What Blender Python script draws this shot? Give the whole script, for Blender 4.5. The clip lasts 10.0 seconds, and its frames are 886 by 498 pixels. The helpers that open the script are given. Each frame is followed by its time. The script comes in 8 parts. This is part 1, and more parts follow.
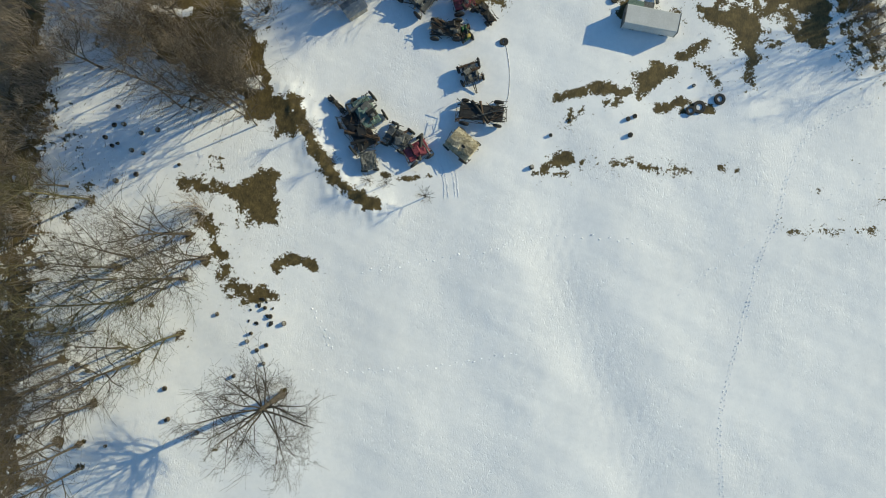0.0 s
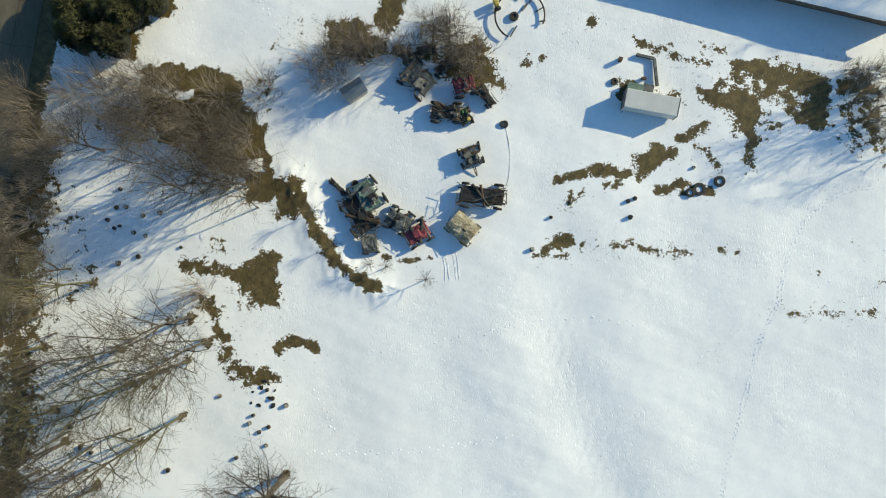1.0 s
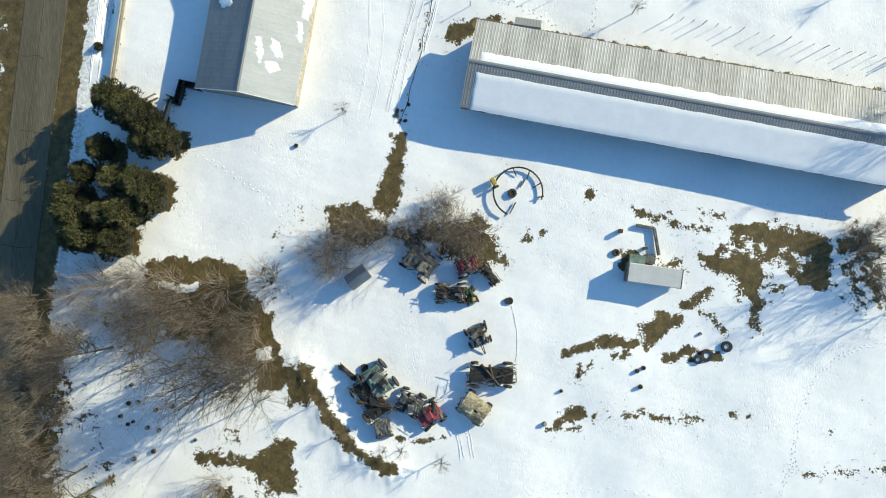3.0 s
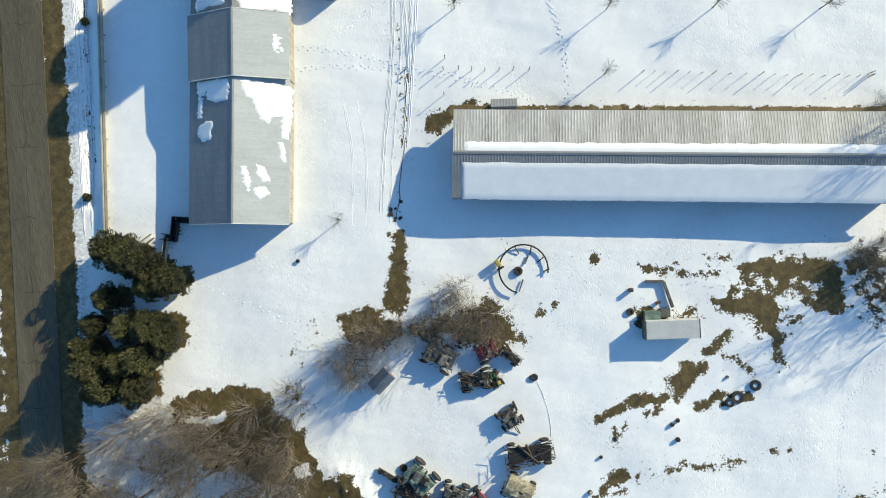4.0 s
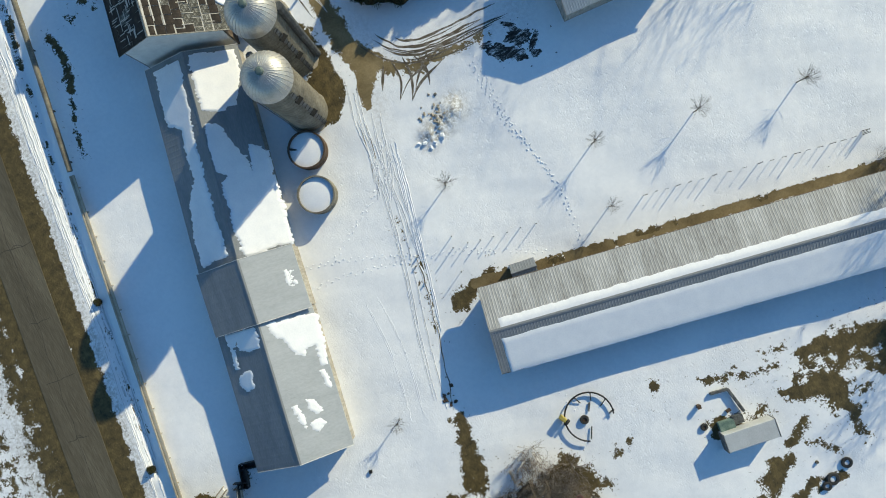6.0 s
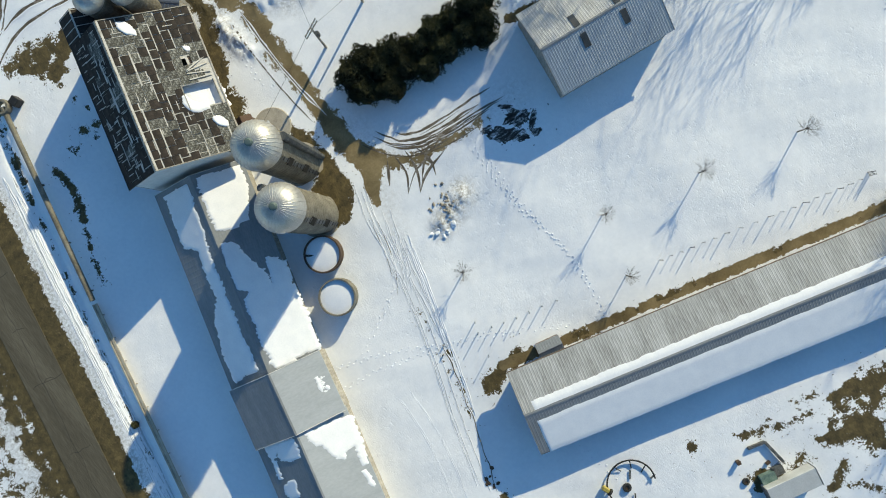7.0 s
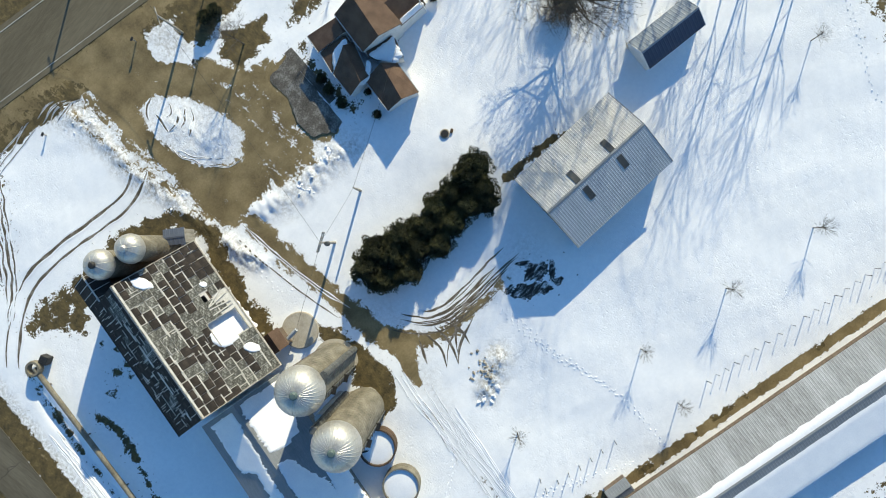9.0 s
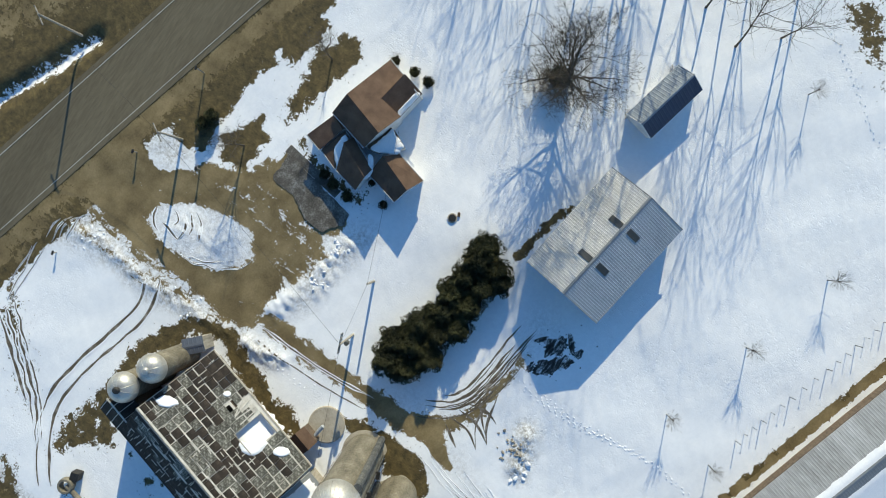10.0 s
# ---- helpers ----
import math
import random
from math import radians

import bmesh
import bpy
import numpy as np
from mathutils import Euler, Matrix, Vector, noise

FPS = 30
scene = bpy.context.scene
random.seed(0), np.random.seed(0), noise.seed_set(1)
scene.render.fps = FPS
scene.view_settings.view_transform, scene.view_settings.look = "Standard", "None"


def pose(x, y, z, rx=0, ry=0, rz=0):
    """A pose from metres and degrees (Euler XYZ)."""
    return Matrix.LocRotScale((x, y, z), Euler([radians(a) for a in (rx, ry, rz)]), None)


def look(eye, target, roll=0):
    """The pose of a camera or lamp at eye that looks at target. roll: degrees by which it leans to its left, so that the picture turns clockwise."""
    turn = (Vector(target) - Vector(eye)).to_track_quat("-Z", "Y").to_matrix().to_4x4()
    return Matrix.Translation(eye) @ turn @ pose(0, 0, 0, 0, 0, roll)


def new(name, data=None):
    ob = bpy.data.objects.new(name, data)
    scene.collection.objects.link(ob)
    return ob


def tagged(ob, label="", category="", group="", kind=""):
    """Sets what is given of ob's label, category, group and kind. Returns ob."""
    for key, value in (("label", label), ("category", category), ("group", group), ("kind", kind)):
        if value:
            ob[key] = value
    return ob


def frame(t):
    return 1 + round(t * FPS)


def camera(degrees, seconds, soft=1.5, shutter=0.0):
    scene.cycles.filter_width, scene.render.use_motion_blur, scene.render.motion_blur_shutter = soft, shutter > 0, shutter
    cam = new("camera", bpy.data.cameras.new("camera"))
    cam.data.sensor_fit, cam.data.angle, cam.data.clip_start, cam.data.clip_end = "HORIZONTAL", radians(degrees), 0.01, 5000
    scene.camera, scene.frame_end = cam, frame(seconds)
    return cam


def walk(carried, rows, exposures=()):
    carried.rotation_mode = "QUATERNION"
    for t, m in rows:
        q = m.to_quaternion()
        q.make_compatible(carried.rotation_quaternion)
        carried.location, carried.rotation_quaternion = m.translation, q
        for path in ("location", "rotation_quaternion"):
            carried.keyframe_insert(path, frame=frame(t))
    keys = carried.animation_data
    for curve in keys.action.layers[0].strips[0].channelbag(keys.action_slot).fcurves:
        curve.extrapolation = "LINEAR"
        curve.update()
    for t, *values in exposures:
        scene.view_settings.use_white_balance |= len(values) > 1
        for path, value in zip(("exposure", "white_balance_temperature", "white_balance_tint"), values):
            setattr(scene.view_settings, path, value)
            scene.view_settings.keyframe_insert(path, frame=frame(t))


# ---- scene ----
cam = camera(66.0, 10.0, 1.0)
# seconds, eye, and the turn of the camera, which looks almost straight down
PATH = [
    (0, -5.93, -39.09, 72.93, 0.94, 1.98, 2.33),
    (0.5, -6.06, -34.47, 73.15, 0.71, 2.07, 2.18),
    (1, -6.11, -30.08, 73.31, 0.77, 2.18, 2.05),
    (1.5, -6.24, -25.68, 73.53, 0.94, 2.28, 1.90),
    (2, -6.73, -20.70, 73.68, 0.77, 2.13, 1.77),
    (2.5, -7.00, -16.00, 73.87, 0.83, 2.14, 1.39),
    (2.7, -7.00, -13.88, 73.86, 0.71, 2.20, 0.80),
    (3.8, -7.00, -3.28, 74.43, 0.54, 2.26, -10.17),
    (4, -6.89, -1.57, 74.46, 0.74, 2.36, -11.58),
    (4.5, -6.27, 3.21, 74.77, 0.74, 2.55, -14.98),
    (5, -5.60, 8.47, 74.96, 0.41, 2.51, -17.74),
    (5.5, -4.51, 12.81, 75.11, 0.42, 2.89, -24.69),
    (5.7, -4.06, 14.70, 75.00, 0.29, 2.95, -26.42),
    (6.8, -0.90, 25.15, 75.57, -0.14, 2.97, -34.22),
    (7, 0.29, 26.95, 75.87, -0.39, 3.25, -35.45),
    (7.5, 2.25, 31.15, 76.05, -0.39, 3.25, -38.72),
    (8, 4.43, 35.14, 76.17, -0.31, 3.21, -41.94),
    (8.5, 7.30, 38.97, 76.16, -0.47, 3.39, -45.06),
    (9, 10.23, 42.76, 76.21, -0.70, 3.40, -48.12),
    (9.5, 13.45, 46.45, 76.31, -0.98, 3.45, -51.06),
    (10, 16.80, 49.97, 76.33, -1.19, 3.43, -53.37),
]
walk(cam, [(t, pose(x, y, z, rx, ry, rz)) for t, x, y, z, rx, ry, rz in PATH], [
    (0.0, -0.22, 6800, 6), (0.5, -0.07, 6800, 6), (1.5, 0.10, 6780, 6), (2.5, 0.34, 6700, 6), (4.0, 0.20, 6600, 8), (4.5, 0.06, 6550, 8),
    (5.5, -0.10, 6520, 8), (7.0, -0.06, 6500, 8), (7.5, 0.0, 6480, 9), (8.5, 0.25, 6420, 10), (9.0, 0.22, 6360, 10), (9.5, 0.06, 6300, 10), (10.0, 0.02, 6250, 10)])

# ---- light ----
SUN_EL, SUN_DIR = radians(22.4), Vector((0.897, 0.442))
sun = new("sun", bpy.data.lights.new("sun", "SUN"))
sun.data.energy, sun.data.angle, sun.data.color = 4.9, radians(0.55), (1.0, 0.91, 0.63)
sun.matrix_world = look((60, 60, 90), Vector((60, 60, 90)) - Vector((SUN_DIR.x * math.cos(SUN_EL), SUN_DIR.y * math.cos(SUN_EL), math.sin(SUN_EL))))
world = bpy.data.worlds.new("winter_sky")
scene.world = world
world.use_nodes = True
sky = world.node_tree.nodes.new("ShaderNodeTexSky")
sky.sky_type, sky.sun_disc, sky.sun_elevation, sky.sun_rotation = "NISHITA", False, SUN_EL, math.atan2(SUN_DIR.x, SUN_DIR.y)
sky.ozone_density, sky.dust_density, sky.air_density = 3.0, 0.3, 1.2
blue = world.node_tree.nodes.new("ShaderNodeHueSaturation")
blue.inputs["Saturation"].default_value = 1.22
world.node_tree.links.new(sky.outputs[0], blue.inputs["Color"])
world.node_tree.links.new(blue.outputs[0], world.node_tree.nodes["Background"].inputs["Color"])
world.node_tree.nodes["Background"].inputs["Strength"].default_value = 0.15


# ---- materials ----
def material(name, colours, scale=1.0, rough=0.7, metal=0.0, bump=0.3, bump_scale=None, fine=8.0, spread=0.5, random_amount=0.0, stretch=(1, 1, 1), attribute=None):
    """Two scales of noise between two or three colours, with a bump; random_amount varies each object."""
    m = bpy.data.materials.new(name)
    m.use_nodes = True
    t, n, k = m.node_tree, m.node_tree.nodes, m.node_tree.links.new
    out = n["Principled BSDF"]
    co = n.new("ShaderNodeTexCoord")
    mp = n.new("ShaderNodeMapping")
    mp.inputs["Scale"].default_value = stretch
    k(co.outputs["Object"], mp.inputs["Vector"])
    big, small = n.new("ShaderNodeTexNoise"), n.new("ShaderNodeTexNoise")
    for tex, s, d in ((big, scale, 4), (small, scale * fine, 3)):
        tex.inputs["Scale"].default_value, tex.inputs["Detail"].default_value = s, d
        k(mp.outputs["Vector"], tex.inputs["Vector"])
    mixv = n.new("ShaderNodeMix")
    mixv.inputs["Factor"].default_value = 0.4
    k(big.outputs["Fac"], mixv.inputs["A"])
    k(small.outputs["Fac"], mixv.inputs["B"])
    ramp = n.new("ShaderNodeValToRGB")
    lo, hi = 0.5 - spread * 0.35, 0.5 + spread * 0.35
    cs = list(colours)
    e = ramp.color_ramp.elements
    e[0].position, e[0].color = lo, (*cs[0], 1)
    e[1].position, e[1].color = hi, (*cs[-1], 1)
    for i, c in enumerate(cs[1:-1]):
        x = e.new(lo + (hi - lo) * (i + 1) / (len(cs) - 1))
        x.color = (*c, 1)
    k(mixv.outputs["Result"], ramp.inputs["Fac"])
    colour = ramp.outputs["Color"]
    if random_amount:
        info, hsv, mr = n.new("ShaderNodeObjectInfo"), n.new("ShaderNodeHueSaturation"), n.new("ShaderNodeMapRange")
        mr.inputs["To Min"].default_value, mr.inputs["To Max"].default_value = 1 - random_amount, 1 + random_amount
        k(info.outputs["Random"], mr.inputs["Value"])
        k(mr.outputs["Result"], hsv.inputs["Value"])
        k(colour, hsv.inputs["Color"])
        colour = hsv.outputs["Color"]
    k(colour, out.inputs["Base Color"])
    out.inputs["Roughness"].default_value, out.inputs["Metallic"].default_value = rough, metal
    if bump:
        b, tex = n.new("ShaderNodeBump"), n.new("ShaderNodeTexNoise")
        tex.inputs["Scale"].default_value, tex.inputs["Detail"].default_value = bump_scale or scale * fine, 4
        k(mp.outputs["Vector"], tex.inputs["Vector"])
        b.inputs["Strength"].default_value, b.inputs["Distance"].default_value = bump, 0.1
        k(tex.outputs["Fac"], b.inputs["Height"])
        k(b.outputs["Normal"], out.inputs["Normal"])
    return m


def ground_material():
    """Snow, with winter grass, mud and worn snow where the masks in the mesh say so; noise makes their edges ragged."""
    m = bpy.data.materials.new("snowy_ground")
    m.use_nodes = True
    n, k = m.node_tree.nodes, m.node_tree.links.new
    out = n["Principled BSDF"]
    co = n.new("ShaderNodeTexCoord")

    def noise_at(scale, detail=4, rough=0.6, stretch=None):
        x = n.new("ShaderNodeTexNoise")
        x.inputs["Scale"].default_value, x.inputs["Detail"].default_value, x.inputs["Roughness"].default_value = scale, detail, rough
        src = co.outputs["Object"]
        if stretch:
            mp = n.new("ShaderNodeMapping")
            mp.inputs["Scale"].default_value, mp.inputs["Rotation"].default_value = stretch, (0, 0, 0.4)
            k(src, mp.inputs["Vector"])
            src = mp.outputs["Vector"]
        k(src, x.inputs["Vector"])
        return x.outputs["Fac"]

    def maths(op, a, b):
        x = n.new("ShaderNodeMath")
        x.operation = op
        for i, v in enumerate((a, b)):
            if isinstance(v, (int, float)):
                x.inputs[i].default_value = v
            else:
                k(v, x.inputs[i])
        return x.outputs[0]

    def ramp(fac, *stops):
        x = n.new("ShaderNodeValToRGB")
        e = x.color_ramp.elements
        e[0].position, e[0].color = stops[0][0], (*stops[0][1], 1)
        e[1].position, e[1].color = stops[-1][0], (*stops[-1][1], 1)
        for p, c in stops[1:-1]:
            e.new(p).color = (*c, 1)
        k(fac, x.inputs["Fac"])
        return x.outputs["Color"]

    def mix(fac, a, b):
        x = n.new("ShaderNodeMix")
        x.data_type = "RGBA"
        k(fac, x.inputs["Factor"])
        k(a, x.inputs["A"])
        k(b, x.inputs["B"])
        return x.outputs["Result"]

    masks = n.new("ShaderNodeAttribute")
    masks.attribute_name = "masks"
    split = n.new("ShaderNodeSeparateColor")
    k(masks.outputs["Color"], split.inputs["Color"])
    bare, mud, rough = split.outputs[0], split.outputs[1], split.outputs[2]
    edge = maths("ADD", maths("MULTIPLY", noise_at(0.9, 6, 0.65), 0.62), maths("MULTIPLY", noise_at(4.5, 5, 0.7), 0.38))
    streak = maths("ADD", maths("MULTIPLY", noise_at(1.3, 5, 0.7, (1.0, 0.28, 1.0)), 0.6), maths("MULTIPLY", noise_at(4.0, 4, 0.75), 0.4))
    sharp = lambda v, w: ramp(maths("ADD", v, maths("MULTIPLY", maths("MULTIPLY", maths("SUBTRACT", edge, 0.5), w), maths("MINIMUM", maths("MULTIPLY", maths("ABSOLUTE", v, 0.0), 4.0), 1.0))), (0.47, (0, 0, 0)), (0.53, (1, 1, 1)))
    grass = ramp(maths("ADD", maths("MULTIPLY", noise_at(1.1, 5, 0.65), 0.6), maths("MULTIPLY", noise_at(9.0, 3, 0.7, (1.0, 0.35, 1.0)), 0.4)),
                 (0.36, (0.036, 0.026, 0.008)), (0.5, (0.090, 0.064, 0.020)), (0.63, (0.155, 0.112, 0.040)))
    dirt = ramp(maths("ADD", maths("MULTIPLY", noise_at(0.3, 5, 0.6), 0.7), maths("MULTIPLY", noise_at(5.0, 4, 0.7), 0.3)),
                (0.36, (0.112, 0.080, 0.033)), (0.5, (0.19, 0.139, 0.062)), (0.64, (0.27, 0.204, 0.10)))
    snow = ramp(maths("ADD", maths("MULTIPLY", noise_at(0.12, 3, 0.5), 0.6), maths("MULTIPLY", noise_at(2.2, 4, 0.6), 0.4)),
                (0.3, (0.81, 0.82, 0.84)), (0.62, (0.93, 0.93, 0.935)))
    # churned snow: dirty crumbs on the snow, and streaks of snow left on the mud
    crumbs = maths("MULTIPLY", rough, ramp(noise_at(2.6, 7, 0.8), (0.42, (0, 0, 0)), (0.58, (0.85, 0.85, 0.85))))
    snow = mix(crumbs, snow, ramp(edge, (0.4, (0.16, 0.125, 0.08)), (0.6, (0.42, 0.38, 0.31))))
    mud = maths("SUBTRACT", mud, maths("MULTIPLY", rough, maths("MULTIPLY", maths("SUBTRACT", streak, 0.43), 5.0)))
    k(mix(sharp(mud, 2.0), mix(sharp(bare, 3.0), snow, grass), dirt), out.inputs["Base Color"])
    out.inputs["Roughness"].default_value = 0.75
    # fine crust everywhere, stronger where the snow is trodden or the ground is bare
    pits = ramp(noise_at(3.1, 3, 0.6, (1.0, 0.55, 1.0)), (0.60, (0, 0, 0)), (0.70, (1, 1, 1)))
    crust = maths("ADD", maths("MULTIPLY", noise_at(5.5, 6, 0.7, (1.0, 0.5, 1.0)), 0.45), maths("MULTIPLY", noise_at(0.5, 3, 0.5), 0.5))
    crust = maths("SUBTRACT", crust, maths("MULTIPLY", pits, 0.22))
    b = n.new("ShaderNodeBump")
    b.inputs["Distance"].default_value = 0.16
    patchy = maths("MULTIPLY", maths("MAXIMUM", maths("SUBTRACT", noise_at(0.09, 4, 0.6), 0.40), 0.0), 1.7)
    calm = maths("SUBTRACT", 1.0, maths("MULTIPLY", maths("MINIMUM", maths("ADD", split.outputs[1], 0.0), 1.0), 0.65))
    k(maths("MULTIPLY", maths("ADD", maths("ADD", 0.10, patchy), maths("MULTIPLY", rough, 0.55)), calm), b.inputs["Strength"])
    k(crust, b.inputs["Height"])
    k(b.outputs["Normal"], out.inputs["Normal"])
    return m


SNOWY_GROUND = ground_material()
SNOW = material("packed_snow", ((0.80, 0.81, 0.84), (0.90, 0.90, 0.91)), 0.8, 0.7, bump=0.07, fine=8)
ASPHALT = material("worn_asphalt", ((0.066, 0.055, 0.036), (0.102, 0.087, 0.058), (0.150, 0.130, 0.090)), 0.3, 0.9, bump=0.3, fine=25, bump_scale=12, stretch=(1, 0.12, 1))
ASPHALT_WIDE = material("olive_grey_asphalt", ((0.092, 0.076, 0.047), (0.128, 0.107, 0.068), (0.170, 0.144, 0.094)), 0.25, 0.9, bump=0.3, fine=25, bump_scale=12, stretch=(0.12, 0.8, 1))
CRACK = material("tar_crack", ((0.025, 0.022, 0.018), (0.05, 0.044, 0.036)), 3, 0.9, bump=0)
ROAD_PAINT = material("worn_road_paint", ((0.28, 0.26, 0.21), (0.52, 0.50, 0.44)), 2.0, 0.7, bump=0.1)
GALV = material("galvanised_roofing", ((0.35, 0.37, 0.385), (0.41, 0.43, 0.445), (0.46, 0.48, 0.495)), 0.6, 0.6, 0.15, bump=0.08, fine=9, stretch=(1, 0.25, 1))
GALV_WARM = material("rusting_galvanised_sunlit_slope", ((0.28, 0.272, 0.255), (0.41, 0.405, 0.39), (0.53, 0.528, 0.518)), 0.5, 0.65, 0.1, bump=0.08, fine=9, stretch=(1.5, 0.2, 1))
GALV_SUNLIT = material("galvanised_roofing_sunlit_slope", ((0.40, 0.38, 0.345), (0.53, 0.51, 0.475), (0.63, 0.61, 0.575)), 0.5, 0.65, 0.1, bump=0.08, fine=9, stretch=(1.5, 0.2, 1))
# Weathered grey; also darkens the shaded slopes of cow barn and long shed.
GREY_ROOF = material("weathered_grey_and_shaded_roofing", ((0.178, 0.190, 0.203), (0.222, 0.235, 0.248), (0.275, 0.288, 0.302)), 0.5, 0.7, 0.1, bump=0.12, fine=10, stretch=(0.35, 1.5, 1))
WHITE_PAINT = material("chalky_white_paint", ((0.62, 0.61, 0.58), (0.80, 0.79, 0.76)), 1.2, 0.7, bump=0.15)
CONCRETE = material("weathered_concrete", ((0.30, 0.26, 0.20), (0.42, 0.37, 0.29), (0.50, 0.45, 0.36)), 1.0, 0.85, bump=0.3, fine=9)
STAVE = material("silo_concrete", ((0.085, 0.074, 0.055), (0.165, 0.148, 0.112), (0.26, 0.238, 0.188)), 0.9, 0.8, bump=0.25, fine=7, stretch=(1, 1, 0.4))
STEEL_DOME = material("silo_dome_steel", ((0.40, 0.385, 0.35), (0.50, 0.485, 0.45), (0.58, 0.565, 0.53)), 0.7, 0.42, 0.6, bump=0.05, fine=8)
DARK_WOOD = material("weathered_barn_board", ((0.075, 0.052, 0.038), (0.13, 0.095, 0.070), (0.19, 0.145, 0.11)), 1.5, 0.85, bump=0.3, fine=6, stretch=(3, 3, 0.4))
GREY_WOOD = material("silvered_board", ((0.22, 0.20, 0.17), (0.36, 0.33, 0.28), (0.50, 0.46, 0.40)), 1.5, 0.85, bump=0.3, fine=6, stretch=(3, 3, 0.6))
PALE_WOOD = material("pale_bare_batten", ((0.36, 0.34, 0.30), (0.52, 0.50, 0.46), (0.64, 0.62, 0.58)), 1.5, 0.85, bump=0.2, fine=6)
SHINGLE = material("black_felt_sheet", ((0.010, 0.008, 0.007), (0.024, 0.018, 0.014), (0.055, 0.042, 0.033)), 1.0, 0.9, bump=0.3, fine=10, random_amount=0.25)
SHINGLE_WORN = material("worn_grey_felt_sheet", ((0.020, 0.018, 0.014), (0.10, 0.098, 0.084), (0.34, 0.34, 0.31)), 4.5, 0.9, bump=0.35, fine=3.5, spread=0.36, random_amount=0.25)
BROWN_ROOF = material("brown_roof_shingles", ((0.066, 0.038, 0.024), (0.112, 0.066, 0.042), (0.150, 0.094, 0.062)), 0.9, 0.85, bump=0.3, fine=16)
BLUE_ROOF_SHADE = material("blue_roofing_shaded_slope", ((0.030, 0.040, 0.075), (0.045, 0.058, 0.10)), 0.8, 0.5, 0.1, bump=0.1, fine=9)
SLATE_ROOF = material("blue_grey_sheet_roofing", ((0.105, 0.12, 0.15), (0.15, 0.165, 0.20)), 0.8, 0.5, 0.2, bump=0.1, fine=9)
MANURE = material("trodden_manure", ((0.012, 0.011, 0.010), (0.055, 0.048, 0.040), (0.80, 0.80, 0.80)), 1.1, 0.9, bump=0.6, fine=5, spread=0.36, stretch=(0.7, 2.0, 1))
BLUE_ROOF_LIT = material("blue_roofing_sunlit_slope", ((0.20, 0.23, 0.27), (0.27, 0.30, 0.34)), 0.8, 0.5, 0.1, bump=0.1, fine=9)
TEAL_ROOF = material("grey_green_roofing", ((0.07, 0.105, 0.098), (0.11, 0.15, 0.138)), 0.8, 0.6, 0.0, bump=0.1, fine=9)
BARK = material("grey_brown_bark", ((0.045, 0.035, 0.025), (0.085, 0.068, 0.049), (0.14, 0.117, 0.087)), 1.5, 0.95, bump=0.5, fine=6)
MOSSY = material("mossy_bark", ((0.05, 0.043, 0.02), (0.10, 0.088, 0.043), (0.17, 0.15, 0.08)), 1.2, 0.95, bump=0.5, fine=6)
BRANCH = material("grey_brown_branch", ((0.045, 0.036, 0.026), (0.09, 0.073, 0.055), (0.145, 0.121, 0.095)), 1.0, 0.95, bump=0, fine=5)
TWIG = material("reddish_twig", ((0.15, 0.122, 0.098), (0.25, 0.21, 0.175), (0.35, 0.30, 0.26)), 0.7, 0.95, bump=0, fine=5)
# Near black, standing in for the shade between the evergreen boughs.
CONIFER_CORE = material("inner_foliage_gap_shade", ((0.008, 0.009, 0.005), (0.020, 0.021, 0.010)), 2, 0.95, bump=0)
CONIFER = material("juniper_foliage", ((0.022, 0.026, 0.010), (0.066, 0.068, 0.027), (0.170, 0.152, 0.062)), 0.6, 0.9, bump=0, fine=6, random_amount=0.3)
DRY_WEED = material("dry_weed", ((0.07, 0.045, 0.022), (0.15, 0.10, 0.05), (0.24, 0.17, 0.09)), 1.2, 0.95, bump=0, fine=6)
RUBBER = material("old_rubber", ((0.02, 0.02, 0.02), (0.045, 0.043, 0.04)), 2, 0.8, bump=0.2)
RUST = material("rusty_iron", ((0.05, 0.035, 0.025), (0.10, 0.065, 0.042), (0.16, 0.10, 0.065)), 1.5, 0.8, 0.3, bump=0.3)
BLACK_IRON = material("black_iron", ((0.02, 0.02, 0.02), (0.05, 0.047, 0.043)), 2, 0.6, 0.4, bump=0.2)
GREY_IRON = material("faded_grey_machine_paint", ((0.045, 0.048, 0.047), (0.105, 0.108, 0.105), (0.24, 0.24, 0.225)), 1.5, 0.6, 0.3, bump=0.3)
FADED_RED = material("faded_red_machine_paint", ((0.10, 0.022, 0.03), (0.24, 0.045, 0.06), (0.36, 0.10, 0.11)), 1.5, 0.7, 0.1, bump=0.3)
TEAL_PAINT = material("faded_green_machine_paint", ((0.06, 0.11, 0.09), (0.14, 0.21, 0.18), (0.25, 0.32, 0.28)), 1.5, 0.7, 0.1, bump=0.3)
YELLOW_PAINT = material("yellow_machine_paint", ((0.34, 0.26, 0.05), (0.55, 0.45, 0.12)), 1.5, 0.6, 0.1, bump=0.2)
GREEN_PAINT = material("green_machine_paint", ((0.03, 0.09, 0.03), (0.06, 0.16, 0.05)), 1.5, 0.6, 0.1, bump=0.2)
TAN_TARP = material("tan_tarpaulin", ((0.30, 0.25, 0.16), (0.56, 0.50, 0.36), (0.74, 0.69, 0.56)), 1.2, 0.8, bump=0.6, fine=4)
GREY_TARP = material("grey_tarpaulin", ((0.13, 0.14, 0.13), (0.24, 0.25, 0.24), (0.36, 0.36, 0.34)), 1.2, 0.8, bump=0.6, fine=4)
